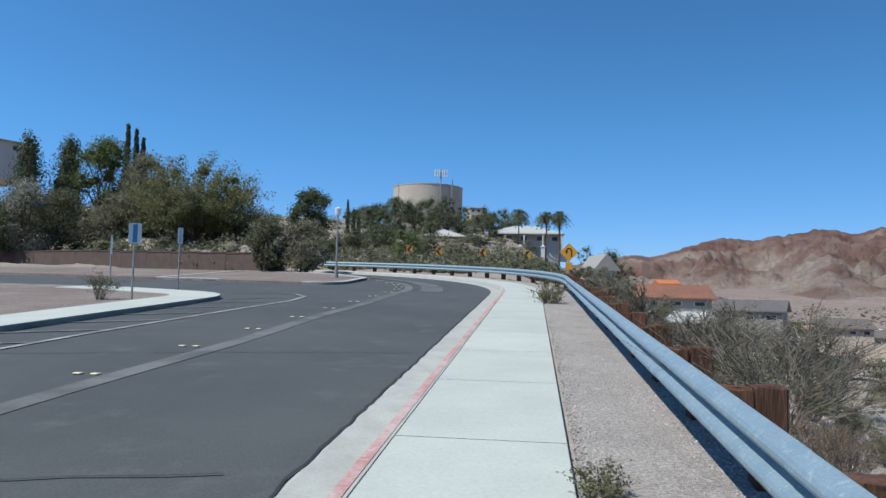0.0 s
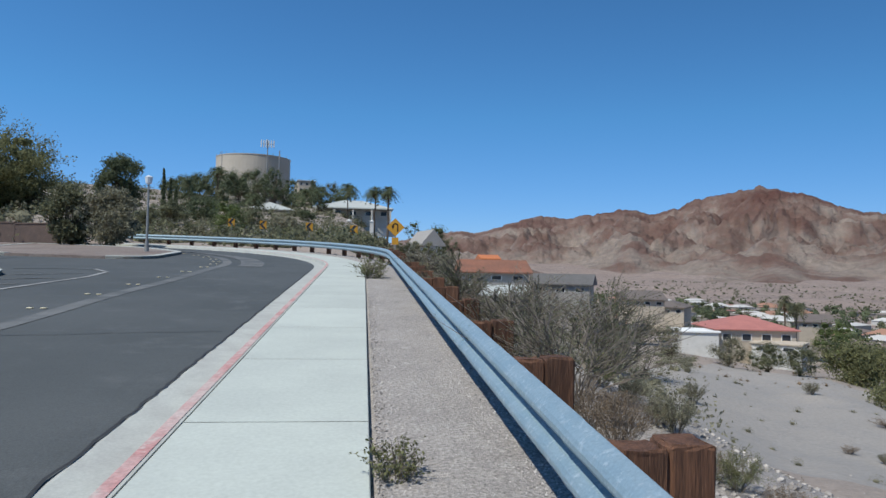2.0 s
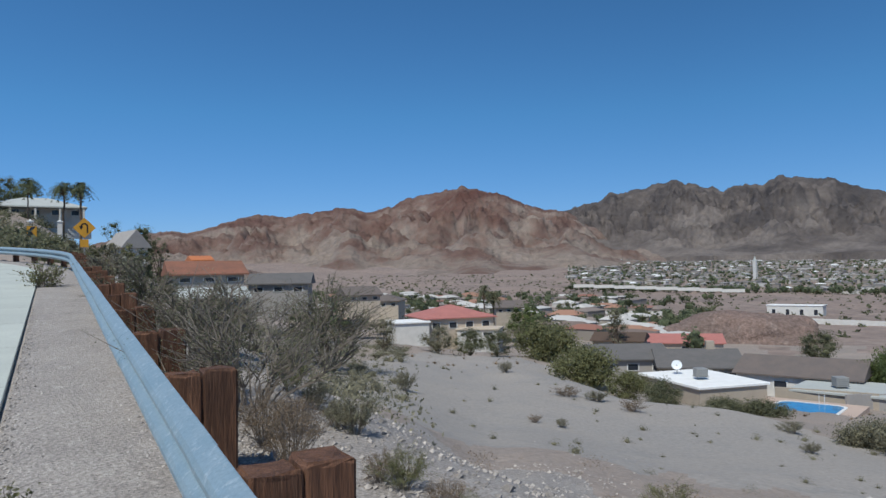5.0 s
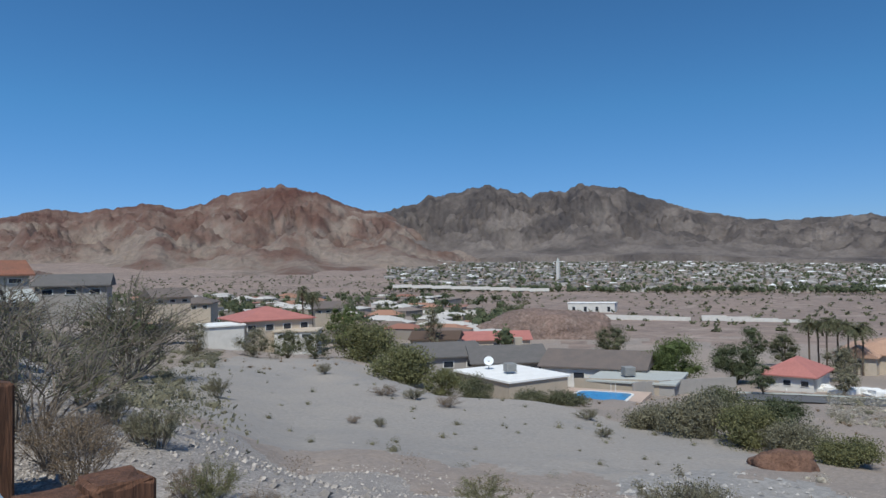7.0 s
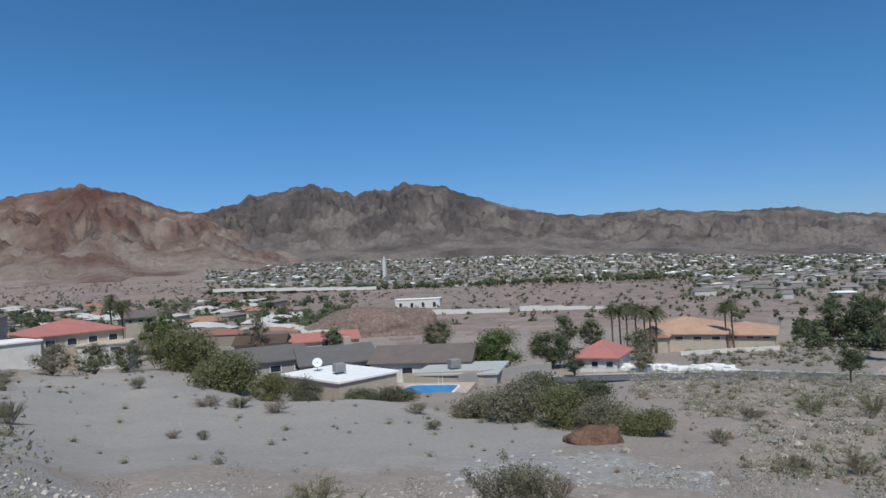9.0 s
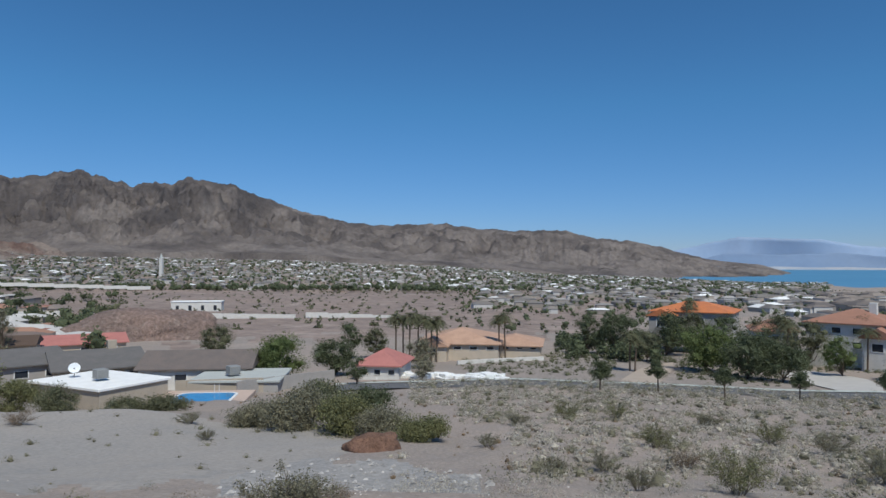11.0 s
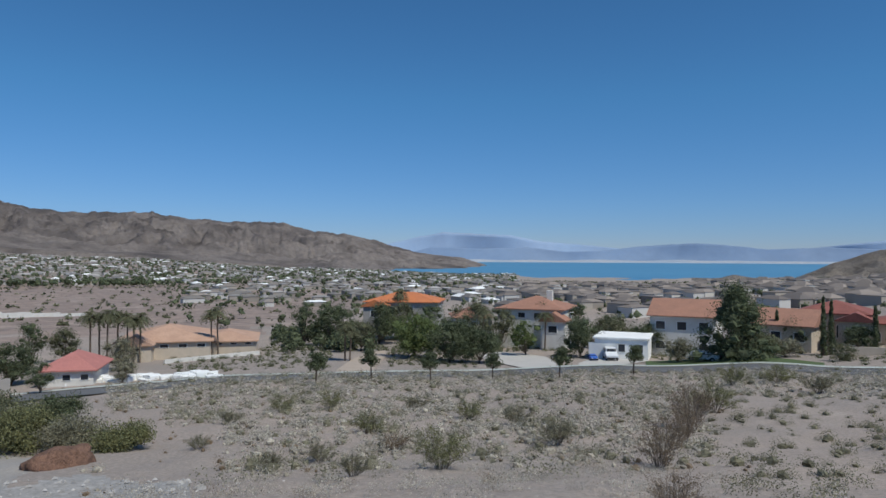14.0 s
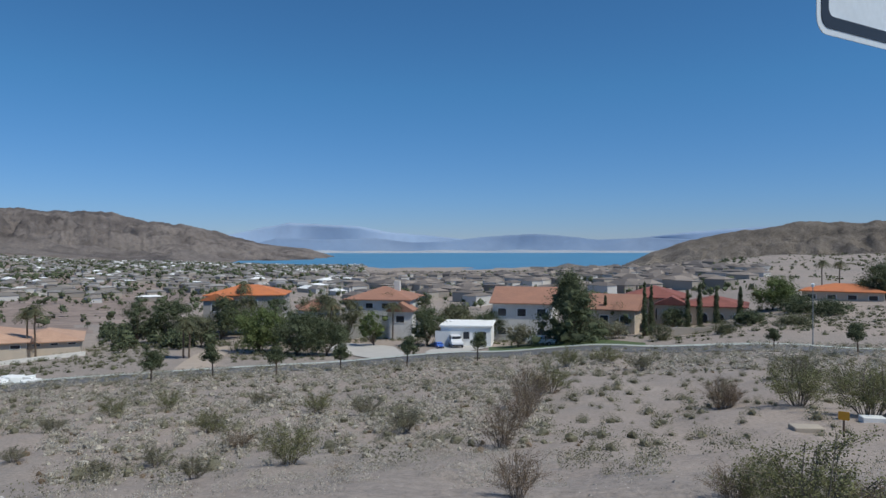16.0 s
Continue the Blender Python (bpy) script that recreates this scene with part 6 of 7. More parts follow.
house(53.4, 59.6, -8.3, -6.2, 12, "grey-roofed house with a broad beige chimney", STUCCO_B, ROOF_GREY, "gable", 1.9, 8, r=102, wins=3, chimney=True)
house(59.8, 68.2, -9.0, -6.6, 10, "ranch house with a long grey-brown roof and white gable", STUCCO_W, ROOF_BROWN, "gable", 1.9, -12, r=98, wins=4)
house(52.8, 58.6, -6.5, -5.1, 9, "house with a faded red roof", STUCCO_T, ROOF_RED, "gable", 1.6, 5, r=150, wins=3)
house(49.0, 53.0, -6.4, -5.0, 9, "low brown-roofed house among garden trees", STUCCO_B, TRIMB, "gable", 1.4, -8, r=140, wins=3)
house(76.2, 79.9, -8.9, -6.85, 8, "house with a coral-red roof and white porch", STUCCO_W, ROOF_RED, "hip", 1.9, -14, r=97, wins=3)
house(63.6, 70.2, -10.3, -8.55, 9, "flat pale grey roof over a low garage", STUCCO_G, ROOF_PALE, "flat", turn=-12, r=89, wins=0)
house(81.0, 87.8, -6.75, -5.2, 16, "large house with a pale orange tiled roof", STUCCO_T, ROOF_SALMON, "hip", 2.2, -6, r=128, wins=5, wing=(-4, 5, 3, 0.9))
house(86.4, 91.0, -6.7, -5.7, 12, "pale orange tiled wing beside the large house", STUCCO_T, ROOF_SALMON, "hip", 1.6, -4, r=130, wins=4)
house(99.6, 105.8, -5.0, -2.9, 12, "house with a vivid orange tiled roof", STUCCO_G, ROOF_ORANGE, "hip", 2.0, -10, r=155, wins=4, storeys=1, wing=(-5, 5, 3, 0.8))
house(110.6, 116.2, -6.0, -3.15, 12, "cream house with a terracotta roof and chimney", STUCCO_W, ROOF_TERRA, "hip", 2.3, -14, r=136, wins=4, storeys=2, chimney=True, wing=(5.0, 4.4, 3, 0.6))
house(106.4, 109.6, -6.0, -4.1, 9, "low cream wing with a terracotta roof behind palms", STUCCO_W, ROOF_TERRA, "hip", 1.8, 6, r=134, wins=3, chimney=True)
house(118.1, 122.2, -7.7, -6.1, 8, "white flat-roofed garage with parapet", ROOF_WHITE, ROOF_WHITE, "flat", turn=-6, r=112, wins=3, garage=True)
house(122.4, 127.4, -7.3, -3.2, 11, "white two-storey house with a terracotta tiled roof", STUCCO_W, ROOF_TERRA, "gable", 2.6, -8, r=122, wins=3, storeys=2, arched=True)
house(129.2, 134.2, -6.4, -3.7, 10, "house with a sloping terracotta roof behind trees", STUCCO_T, ROOF_TERRA, "gable", 2.4, -14, r=122, wins=3)
house(132.6, 137.4, -6.3, -3.0, 11, "Spanish-style house with dark red tiles and arches", STUCCO_T, ROOF_DKRED, "hip", 1.9, -6, r=128, wins=4, arched=True, wing=(3.5, 4.6, 3, 0.85))
house(137.0, 141.8, -6.2, -3.7, 11, "long Spanish-style wing with dark red tiles", STUCCO_T, ROOF_DKRED, "hip", 1.6, -4, r=128, wins=4, arched=True)
house(145.4, 150.8, -3.9, -2.6, 10, "low house with an orange tiled roof", STUCCO_T, ROOF_ORANGE, "hip", 1.4, -4, r=150, wins=4)
# houses along the road ahead
house(-35.6, -31.6, 8.9, 10.2, 9, "cream house on top of the bank", STUCCO_W, STUCCO_T, "gable", 1.0, 20, r=100, wins=2)
house(-1.8, 1.9, 3.9, 5.45, 12, "house with a pale grey roof below the tank", STUCCO_G, ROOF_PALE, "hip", 2.2, 0, r=165, wins=3)
house(3.4, 9.9, 4.2, 5.85, 14, "white house with a pale hipped roof and columns", STUCCO_W, ROOF_PALE, "hip", 2.6, 0, r=178, wins=5, porch=True)
house(2.0, 3.4, 6.2, 7.2, 9, "cream hillside house with terraces", STUCCO_T, ROOF_PALE, "flat", turn=8, r=205, wins=3, storeys=2)
house(11.7, 13.5, 2.1, 3.55, 9, "white gabled house front", STUCCO_W, STUCCO_G, "cross", 3.0, 18, r=128, wins=2)
house(15.4, 20.9, -0.6, 1.25, 9, "house with a rust-brown tiled gable roof", STUCCO_G, ROOF_RUST, "gable", 1.8, 8, r=92, wins=3)
house(17.2, 18.4, 1.0, 1.65, 6, "upper storey with an orange roof", STUCCO_T, ROOF_ORANGE, "gable", 0.8, 8, r=104, wins=2)
house(21.6, 26.4, -1.5, 0.2, 9, "low grey-roofed house beyond the bush", STUCCO_G, ROOF_GREY, "gable", 1.6, -6, r=104, wins=3)
house(16.4, 21.2, -2.2, -0.8, 8, "grey annexe below the tiled house", STUCCO_G, ROOF_PALE, "gable", 1.2, 6, r=84, wins=3)
house(28.6, 31.4, -2.2, -1.0, 9, "brown-roofed house among trees", STUCCO_T, ROOF_BROWN, "gable", 1.6, 14, r=130, wins=3)
house(31.0, 33.6, -2.8, -1.7, 9, "tan house with a brown roof", STUCCO_T, ROOF_BROWN, "hip", 1.4, -10, r=150, wins=3)
house(41.0, 43.2, -3.4, -2.4, 9, "dark brown house behind palms", STUCCO_B, ROOF_BROWN, "gable", 1.4, 4, r=150, wins=3)

# roof equipment on the white roof
def roof_box(az, r, el, w, h, label):
    a = radians(az)
    ob = thing("air_conditioner", Matrix.Translation((r * math.sin(a), r * math.cos(a), EYE_Z + r * math.tan(radians(el)))) @ Matrix.Rotation(-a + 0.4, 4, "Z"), label, "air conditioner", "roof coolers")
    part("case", boxed(-w / 2, w / 2, -w / 2, w / 2, 0.08, h, 0.03), METALBOX, ob)
    for k in range(4):
        part("louvre", boxed(-w / 2 + 0.06, w / 2 - 0.06, -w / 2 - 0.02, -w / 2 + 0.01, 0.15 + k * (h - 0.2) / 4, 0.15 + (k + 0.6) * (h - 0.2) / 4), STEEL, ob)
    part("base", boxed(-w / 2 - 0.05, w / 2 + 0.05, -w / 2 - 0.05, w / 2 + 0.05, 0, 0.08), METALBOX, ob)
roof_box(56.9, 82.5, -8.3, 1.2, 0.95, "grey cooler box on the white roof")
roof_box(66.2, 88, -8.55, 1.3, 1.0, "grey cooler box on a pale roof")
def dish(az, r, el):
    a = radians(az)
    ob = thing("satellite_dish", Matrix.Translation((r * math.sin(a), r * math.cos(a), EYE_Z + r * math.tan(radians(el)))) @ Matrix.Rotation(-a, 4, "Z"), "pale round satellite dish on a roof", "satellite dish")
    bm = bmesh.new()
    bmesh.ops.create_cone(bm, cap_ends=False, segments=18, radius1=0.1, radius2=0.6, depth=0.2)
    bmesh.ops.rotate(bm, verts=bm.verts[:], cent=(0, 0, 0), matrix=Matrix.Rotation(radians(60), 3, "X"))
    bmesh.ops.translate(bm, verts=bm.verts[:], vec=(0, 0, 1.0))
    bmesh.ops.solidify(bm, geom=bm.faces[:], thickness=0.03)
    part("bowl", bm, LAMPWHITE, ob)
    bm = bmesh.new()
    tube(bm, (0, 0.1, 0), (0, 0.1, 1.0), 0.05, 0.05)
    part("mast", bm, STEEL, ob)
dish(55.2, 86, -8.15)

# pool with pale deck
POOLW = material("blue_pool_water", (0.03, 0.20, 0.42), 0.08, 0.1, 0.8, 5, 0.15, alt=(0.04, 0.24, 0.46))
DECK = material("pink_pool_deck", (0.50, 0.38, 0.31), 0.9, 0.08, 0.8, 10, 0.1)
PAVE = material("pale_driveway_concrete", (0.46, 0.435, 0.40), 0.9, 0.08, 0.5, 8, 0.1)
def pool():
    az, r = 63.7, 76.5
    a = radians(az)
    z = EYE_Z + r * math.tan(radians(-10.4))
    ob = thing("swimming_pool", Matrix.Translation((r * math.sin(a), r * math.cos(a), z)) @ Matrix.Rotation(-a - 0.25, 4, "Z"), "blue swimming pool with a white rim", "swimming pool")
    part("deck", boxed(-4.6, 4.6, -6.2, 6.2, -4.5, -0.06), DECK, ob)
    o, i = rounded(6.4, 9.6, 1.2), rounded(5.8, 9.0, 1.0)
    bm = plate(o, -0.10, 0.0, i)
    bmesh.ops.rotate(bm, verts=bm.verts[:], cent=(0, 0, 0), matrix=Matrix.Rotation(radians(90), 3, "X"))
    part("rim", bm, TRIMW, ob)
    bm = plate(i, -0.05, -0.02)
    bmesh.ops.rotate(bm, verts=bm.verts[:], cent=(0, 0, 0), matrix=Matrix.Rotation(radians(90), 3, "X"))
    part("pool_water", bm, POOLW, ob)
    for k in range(2):
        bm = bmesh.new()
        tube(bm, (0.4 + 0.5 * k, 4.9, -0.05), (0.4 + 0.5 * k, 4.9, 0.9), 0.03, 0.03)
        part("handrail", bm, TRIMW, ob)
pool()
def garden_wall(az0, r0, az1, r1, foot0, foot1, h, mat, label, n=8, th=0.2):
    ob = thing("garden_wall", Matrix(), label, "wall")
    P = []
    for k in range(n + 1):
        t = k / n
        a, r = radians(az0 + (az1 - az0) * t), r0 + (r1 - r0) * t
        x, y = r * math.sin(a), r * math.cos(a)
        P.append(Vector((x, y, float(ground(x, y)) if foot0 is None else EYE_Z + r * math.tan(radians(foot0 + (foot1 - foot0) * t)))))
    for k in range(n):
        p, q = P[k], P[k + 1]
        d = q - p
        L = Vector((d.x, d.y, 0)).length
        bm = boxed(0, L - 0.01, -th / 2, th / 2, -1.0, h)
        pc = part("panel", bm, mat, ob)
        pc.matrix_basis = Matrix.Translation(p) @ Matrix.Rotation(math.atan2(d.y, d.x), 4, "Z")
    return ob
garden_wall(66.5, 82, 74.0, 92, -10.0, -9.3, 1.3, STUCCO_G, "grey garden wall behind the pool")
garden_wall(62.0, 86, 68.5, 84, -9.6, -9.7, 1.2, STUCCO_B, "beige garden wall behind the pool")
garden_wall(48.3, 290, 54.2, 290, -3.5, -3.6, 0.9, STUCCO_W, "long white boundary wall", th=0.4)
garden_wall(63.5, 270, 71.0, 265, -4.05, -4.3, 0.9, STUCCO_W, "long white boundary wall", th=0.4)
garden_wall(71.8, 262, 86.0, 262, -4.15, -4.85, 0.9, STUCCO_W, "long white boundary wall", th=0.4)
garden_wall(47.4, 520, 60.2, 520, -1.35, -1.95, 1.3, STUCCO_W, "distant white boundary wall", th=0.5)
garden_wall(84.0, 113, 91.0, 122, None, None, 0.6, STUCCO_W, "low white garden wall before the orange house", th=0.3)
garden_wall(1.6, 162, 10.2, 165, 3.35, 3.3, 1.1, STUCCO_W, "white balustrade wall before the white house", th=0.3)
garden_wall(134.8, 108, 139.2, 109, -7.3, -7.1, 1.9, STUCCO_T, "tan entrance wall of the Spanish-style house", th=0.3)
def pillar(az, r, foot, top):
    a = radians(az)
    z0 = EYE_Z + r * math.tan(radians(foot))
    h = EYE_Z + r * math.tan(radians(top)) - z0
    ob = thing("gate_pillar", Matrix.Translation((r * math.sin(a), r * math.cos(a), z0)) @ Matrix.Rotation(-a, 4, "Z"), "white plastered pillar with a capped top", "pillar", "white pillars of the balustrade")
    part("shaft", boxed(-0.42, 0.42, -0.42, 0.42, -1.5, h - 0.3, 0.03), STUCCO_W, ob)
    part("cap", boxed(-0.55, 0.55, -0.55, 0.55, h - 0.3, h - 0.08, 0.04), TRIMW, ob)
    bm = bmesh.new()
    tube(bm, (0, 0, h - 0.08), (0, 0, h + 0.2), 0.3, 0.1, 10)
    part("finial", bm, TRIMW, ob)
for az, foot, top in ((2.6, 3.1, 4.2), (4.55, 3.0, 4.25), (6.35, 2.8, 4.25), (8.2, 2.3, 4.25)):
    pillar(az, 152, foot, top)
house(61.7, 65.5, -3.95, -2.9, 8, "plain white flat-roofed building in the valley", STUCCO_W, ROOF_WHITE, "flat", turn=-10, r=330, wins=4)

# white stone blocks stacked by the street
def stone_yard():
    rnd = random.Random(3)
    for k in range(46):
        t = rnd.random()
        az = 77.6 + 10.6 * t
        r = ground_hit(az, -9.35 + 0.25 * rnd.random() - 0.1 * t)
        w, d, h = rnd.uniform(0.8, 2.2), rnd.uniform(0.7, 1.4), rnd.uniform(0.3, 0.75)
        bm = boxed(-w / 2, w / 2, -d / 2, d / 2, -0.1, h, 0.07)
        for v in bm.verts:
            v.co += Vector((rnd.uniform(-1, 1), rnd.uniform(-1, 1), rnd.uniform(-1, 1))) * 0.06
        ob = part("white_stone_block", bm, ROOF_WHITE)
        ob.matrix_basis = Matrix.Translation(place(az, r)) @ Matrix.Rotation(rnd.random() * 3, 4, "Z")
        tagged(ob, "rough white stone block by the street", "stone block", "stone blocks by the street")
stone_yard()

# ---- street, driveways, lawn below ----
ASPHALT2 = material("sunlit_grey_asphalt", (0.12, 0.12, 0.122), 0.9, 0.12, 0.3, 20, 0.2, alt=(0.10, 0.10, 0.102))
GRASS = material("lawn_grass", (0.055, 0.095, 0.028), 0.9, 0.3, 0.8, 14, 0.6, alt=(0.075, 0.10, 0.035))
def polar_ribbon(name, pts, mat, dz, label, category, sub=10):
    """A sheet between a near and a far edge: rows of azimuth, near distance, far distance; it lies on the land."""
    A = np.array(pts, float)
    n = (len(A) - 1) * sub + 1
    t = np.linspace(0, len(A) - 1, n)
    az, r0, r1 = (np.interp(t, np.arange(len(A)), A[:, k]) for k in range(3))
    v, f = [], []
    m = 5
    for i in range(n):
        a = radians(az[i])
        for j in range(m):
            r = r0[i] + (r1[i] - r0[i]) * j / (m - 1)
            x, y = r * math.sin(a), r * math.cos(a)
            v.append((x, y, float(ground(x, y)) + dz))
        if i:
            b = i * m
            for j in range(m - 1):
                f.append((b - m + j, b + j, b + j + 1, b - m + j + 1))
    return tagged(mesh_object(name, v, f, mat, smooth_faces=True), label, category, kind="structure")
STREET = [(74, -10.2), (79, -10.1), (84, -10.0), (88, -9.8), (95, -9.85), (108, -9.75), (120, -9.05), (130, -8.35), (142, -7.75), (152, -7.6)]
SR = [(az, ground_hit(az, el)) for az, el in STREET]
polar_ribbon("street_below", [(az, r, r + 7.5) for az, r in SR], ASPHALT2, 0.10, "grey asphalt street below the slope", "road")
polar_ribbon("street_kerb", [(az, r + 7.5, r + 9.2) for az, r in SR], CONCRETE, 0.18, "pale concrete pavement along the street below", "pavement")
def rr(az):
    return float(np.interp(az, [p[0] for p in SR], [p[1] for p in SR]))
TANDRIVE = material("tan_driveway", (0.40, 0.325, 0.26), 0.9, 0.08, 0.5, 8, 0.1)
polar_ribbon("driveway_tan", [(97.0, rr(97) + 9, rr(97) + 12), (98.4, rr(98.4) + 9, 110), (99.9, rr(99.9) + 10, 120), (101.0, 112, 124)], TANDRIVE, 0.14, "tan concrete driveway climbing from the street", "driveway")
polar_ribbon("driveway_round", [(108.6, 112, 116), (110.0, 104, 122), (112.2, rr(112) + 9, 118), (114.0, rr(114) + 9, 112), (114.8, rr(115) + 9, 102)], PAVE, 0.14, "pale concrete driveway in front of the tan house", "driveway")
polar_ribbon("driveway_garage", [(116.6, rr(117) + 9, rr(117) + 12), (118.0, rr(118) + 9, 111), (120.0, rr(120) + 9, 111), (122.0, 106, 111)], PAVE, 0.14, "pale concrete driveway before the white garage", "driveway")
polar_ribbon("lawn", [(121.8, rr(121.8) + 9.4, 106), (126, rr(126) + 9.4, 108), (130, rr(130) + 9.4, 106), (134.2, rr(134) + 9.4, 100)], GRASS, 0.14, "mown green front lawn beside the street", "lawn")
REDPILE = material("red_brown_earth", (0.20, 0.11, 0.075), 0.95, 0.35, 1.5, 8, 1.0, dist=0.1)
def heap(az, el, w, h, mat, label):
    r = ground_hit(az, el)
    bm = bmesh.new()
    bmesh.ops.create_icosphere(bm, subdivisions=4, radius=1.0)
    for v in bm.verts:
        k = 1 + 0.25 * noise.fractal(v.co * 1.6, 1.0, 2.0, 4)
        v.co = Vector((v.co.x * w / 2 * k, v.co.y * w / 3 * k, max(v.co.z, -0.2) * h * k))
    ob = part("earth_mound", bm, mat, smooth_faces=True)
    ob.matrix_basis = Matrix.Translation(place(az, r)) @ Matrix.Rotation(-radians(az), 4, "Z")
    tagged(ob, label, "heap")
heap(77.0, -14.6, 2.6, 0.8, REDPILE, "heap of red-brown earth beside the bushes")
REDHILL = material("reddish_knoll", (0.225, 0.155, 0.128), 0.95, 0.4, 0.12, 1.2, 1.0, alt=(0.175, 0.125, 0.105), spot=(0.29, 0.225, 0.19), dist=0.8)
def knoll():
    bm = bmesh.new()
    bmesh.ops.create_icosphere(bm, subdivisions=5, radius=1.0)
    for v in bm.verts:
        k = 1 + 0.2 * noise.fractal(v.co * 1.4, 1.0, 2.0, 5)
        v.co = Vector((v.co.x * 22 * k, v.co.y * 14 * k, v.co.z * 9 * k))
    ob = part("knoll", bm, REDHILL, smooth_faces=True)
    a, r = radians(60.2), 190
    ob.matrix_basis = Matrix.Translation((r * math.sin(a), r * math.cos(a), EYE_Z + r * math.tan(radians(-3.5)) - 9.0)) @ Matrix.Rotation(-a, 4, "Z")
    tagged(ob, "low reddish rocky knoll between the houses", "hill", kind="structure")
knoll()

# ---- water tank on the hill ----
TANK = material("beige_tank_paint", (0.46, 0.405, 0.33), 0.7, 0.06, 0.3, 6, 0.05, alt=(0.42, 0.37, 0.30))
def water_tank():
    az, r = -1.35, 250
    a = radians(az)
    ob = thing("water_tank", Matrix.Translation((r * math.sin(a), r * math.cos(a), EYE_Z + r * math.tan(radians(6.4)))) @ Matrix.Rotation(-a, 4, "Z"), "large round beige water tank on the hilltop", "water tank")
    R, H = r * math.tan(radians(2.86)), r * (math.tan(radians(8.75)) - math.tan(radians(6.4)))
    bm = bmesh.new()
    bmesh.ops.create_cone(bm, cap_ends=True, segments=64, radius1=R, radius2=R, depth=H + 8)
    bmesh.ops.translate(bm, verts=bm.verts[:], vec=(0, 0, (H - 8) / 2))
    part("shell", bm, TANK, ob)
    bm = bmesh.new()
    bmesh.ops.create_cone(bm, cap_ends=True, segments=64, radius1=R + 0.12, radius2=R + 0.12, depth=0.25)
    bmesh.ops.translate(bm, verts=bm.verts[:], vec=(0, 0, H + 0.1))
    part("rim", bm, TANK, ob)
    for k in range(24):
        t = 2 * math.pi * k / 24
        bm = bmesh.new()
        tube(bm, (R * math.cos(t), R * math.sin(t), H), (R * math.cos(t), R * math.sin(t), H + 1.0), 0.05, 0.05, 5)
        part("stanchion", bm, STEEL, ob)
    bm = bmesh.new()
    tube(bm, (-R * 0.82, -R * 0.58, 0), (-R * 0.82, -R * 0.58, H + 1.2), 0.12, 0.12, 5)
    part("ladder", bm, STEEL, ob)
water_tank()
def mast(az, r, top, foot, arms, label):
    a = radians(az)
    z0 = EYE_Z + r * math.tan(radians(foot))
    h = EYE_Z + r * math.tan(radians(top)) - z0
    ob = thing("antenna_mast", Matrix.Translation((r * math.sin(a), r * math.cos(a), z0)) @ Matrix.Rotation(-a, 4, "Z"), label, "antenna mast")
    bm = bmesh.new()
    tube(bm, (0, 0, -6), (0, 0, h), 0.25, 0.16, 8)
    part("pole", bm, STEEL, ob)
    if arms:
        part("crossarm", boxed(-2.0, 2.0, -0.1, 0.1, h - 1.6, h - 1.45), STEEL, ob)
        for k in range(6):
            x = -2.0 + 0.8 * k
            part("antenna_panel", boxed(x - 0.18, x + 0.18, -0.45 + 0.3 * (k % 2), -0.2 + 0.3 * (k % 2), h - 2.6, h - 0.2, 0.03), TRIMW, ob)
mast(-0.3, 235, 10.4, 6.0, True, "antenna mast with pale panels by the tank")
mast(0.65, 232, 9.6, 6.0, False, "thin dark pole beside the tank")

# street lamp and yellow marker far along the lower street
a = radians(145.9)
r = ground_hit(145.9, -7.2)
street_lamp(Vector((r * math.sin(a), r * math.cos(a), float(ground(r * math.sin(a), r * math.cos(a))))), r * (math.tan(radians(-2.8)) + math.tan(radians(7.2))), "tall grey street lamp beside the lower street")
def marker():
    az = 146.6
    r = ground_hit(az, -13.2)
    ob = thing("marker_post", face_camera(place(az, r)), "yellow-topped utility marker post in the scrub", "marker post")
    bm = bmesh.new()
    tube(bm, (0, 0, -0.2), (0, 0, 0.75), 0.035, 0.035, 6)
    part("post", bm, TRIMB, ob)
    part("panel", plate(rounded(0.36, 0.3, 0.04), -0.05, -0.03), SIGNYELLOW, ob).location = (0, 0, 0.78)
marker()
def slab_lump(az, el, w, d, h, mat, label, name="concrete_slab"):
    r = ground_hit(az, el)
    bm = boxed(-w / 2, w / 2, -d / 2, d / 2, -0.1, h, 0.03)
    ob = part(name, bm, mat)
    ob.matrix_basis = face_camera(place(az, r), 20)
    tagged(ob, label, name.replace("_", " "))
slab_lump(144.3, -13.1, 1.1, 0.7, 0.22, STUCCO_B, "broken tan concrete slab in the scrub")
slab_lump(148.6, -12.2, 0.9, 0.5, 0.22, TRIMW, "white utility box lid in the scrub", "utility_box")

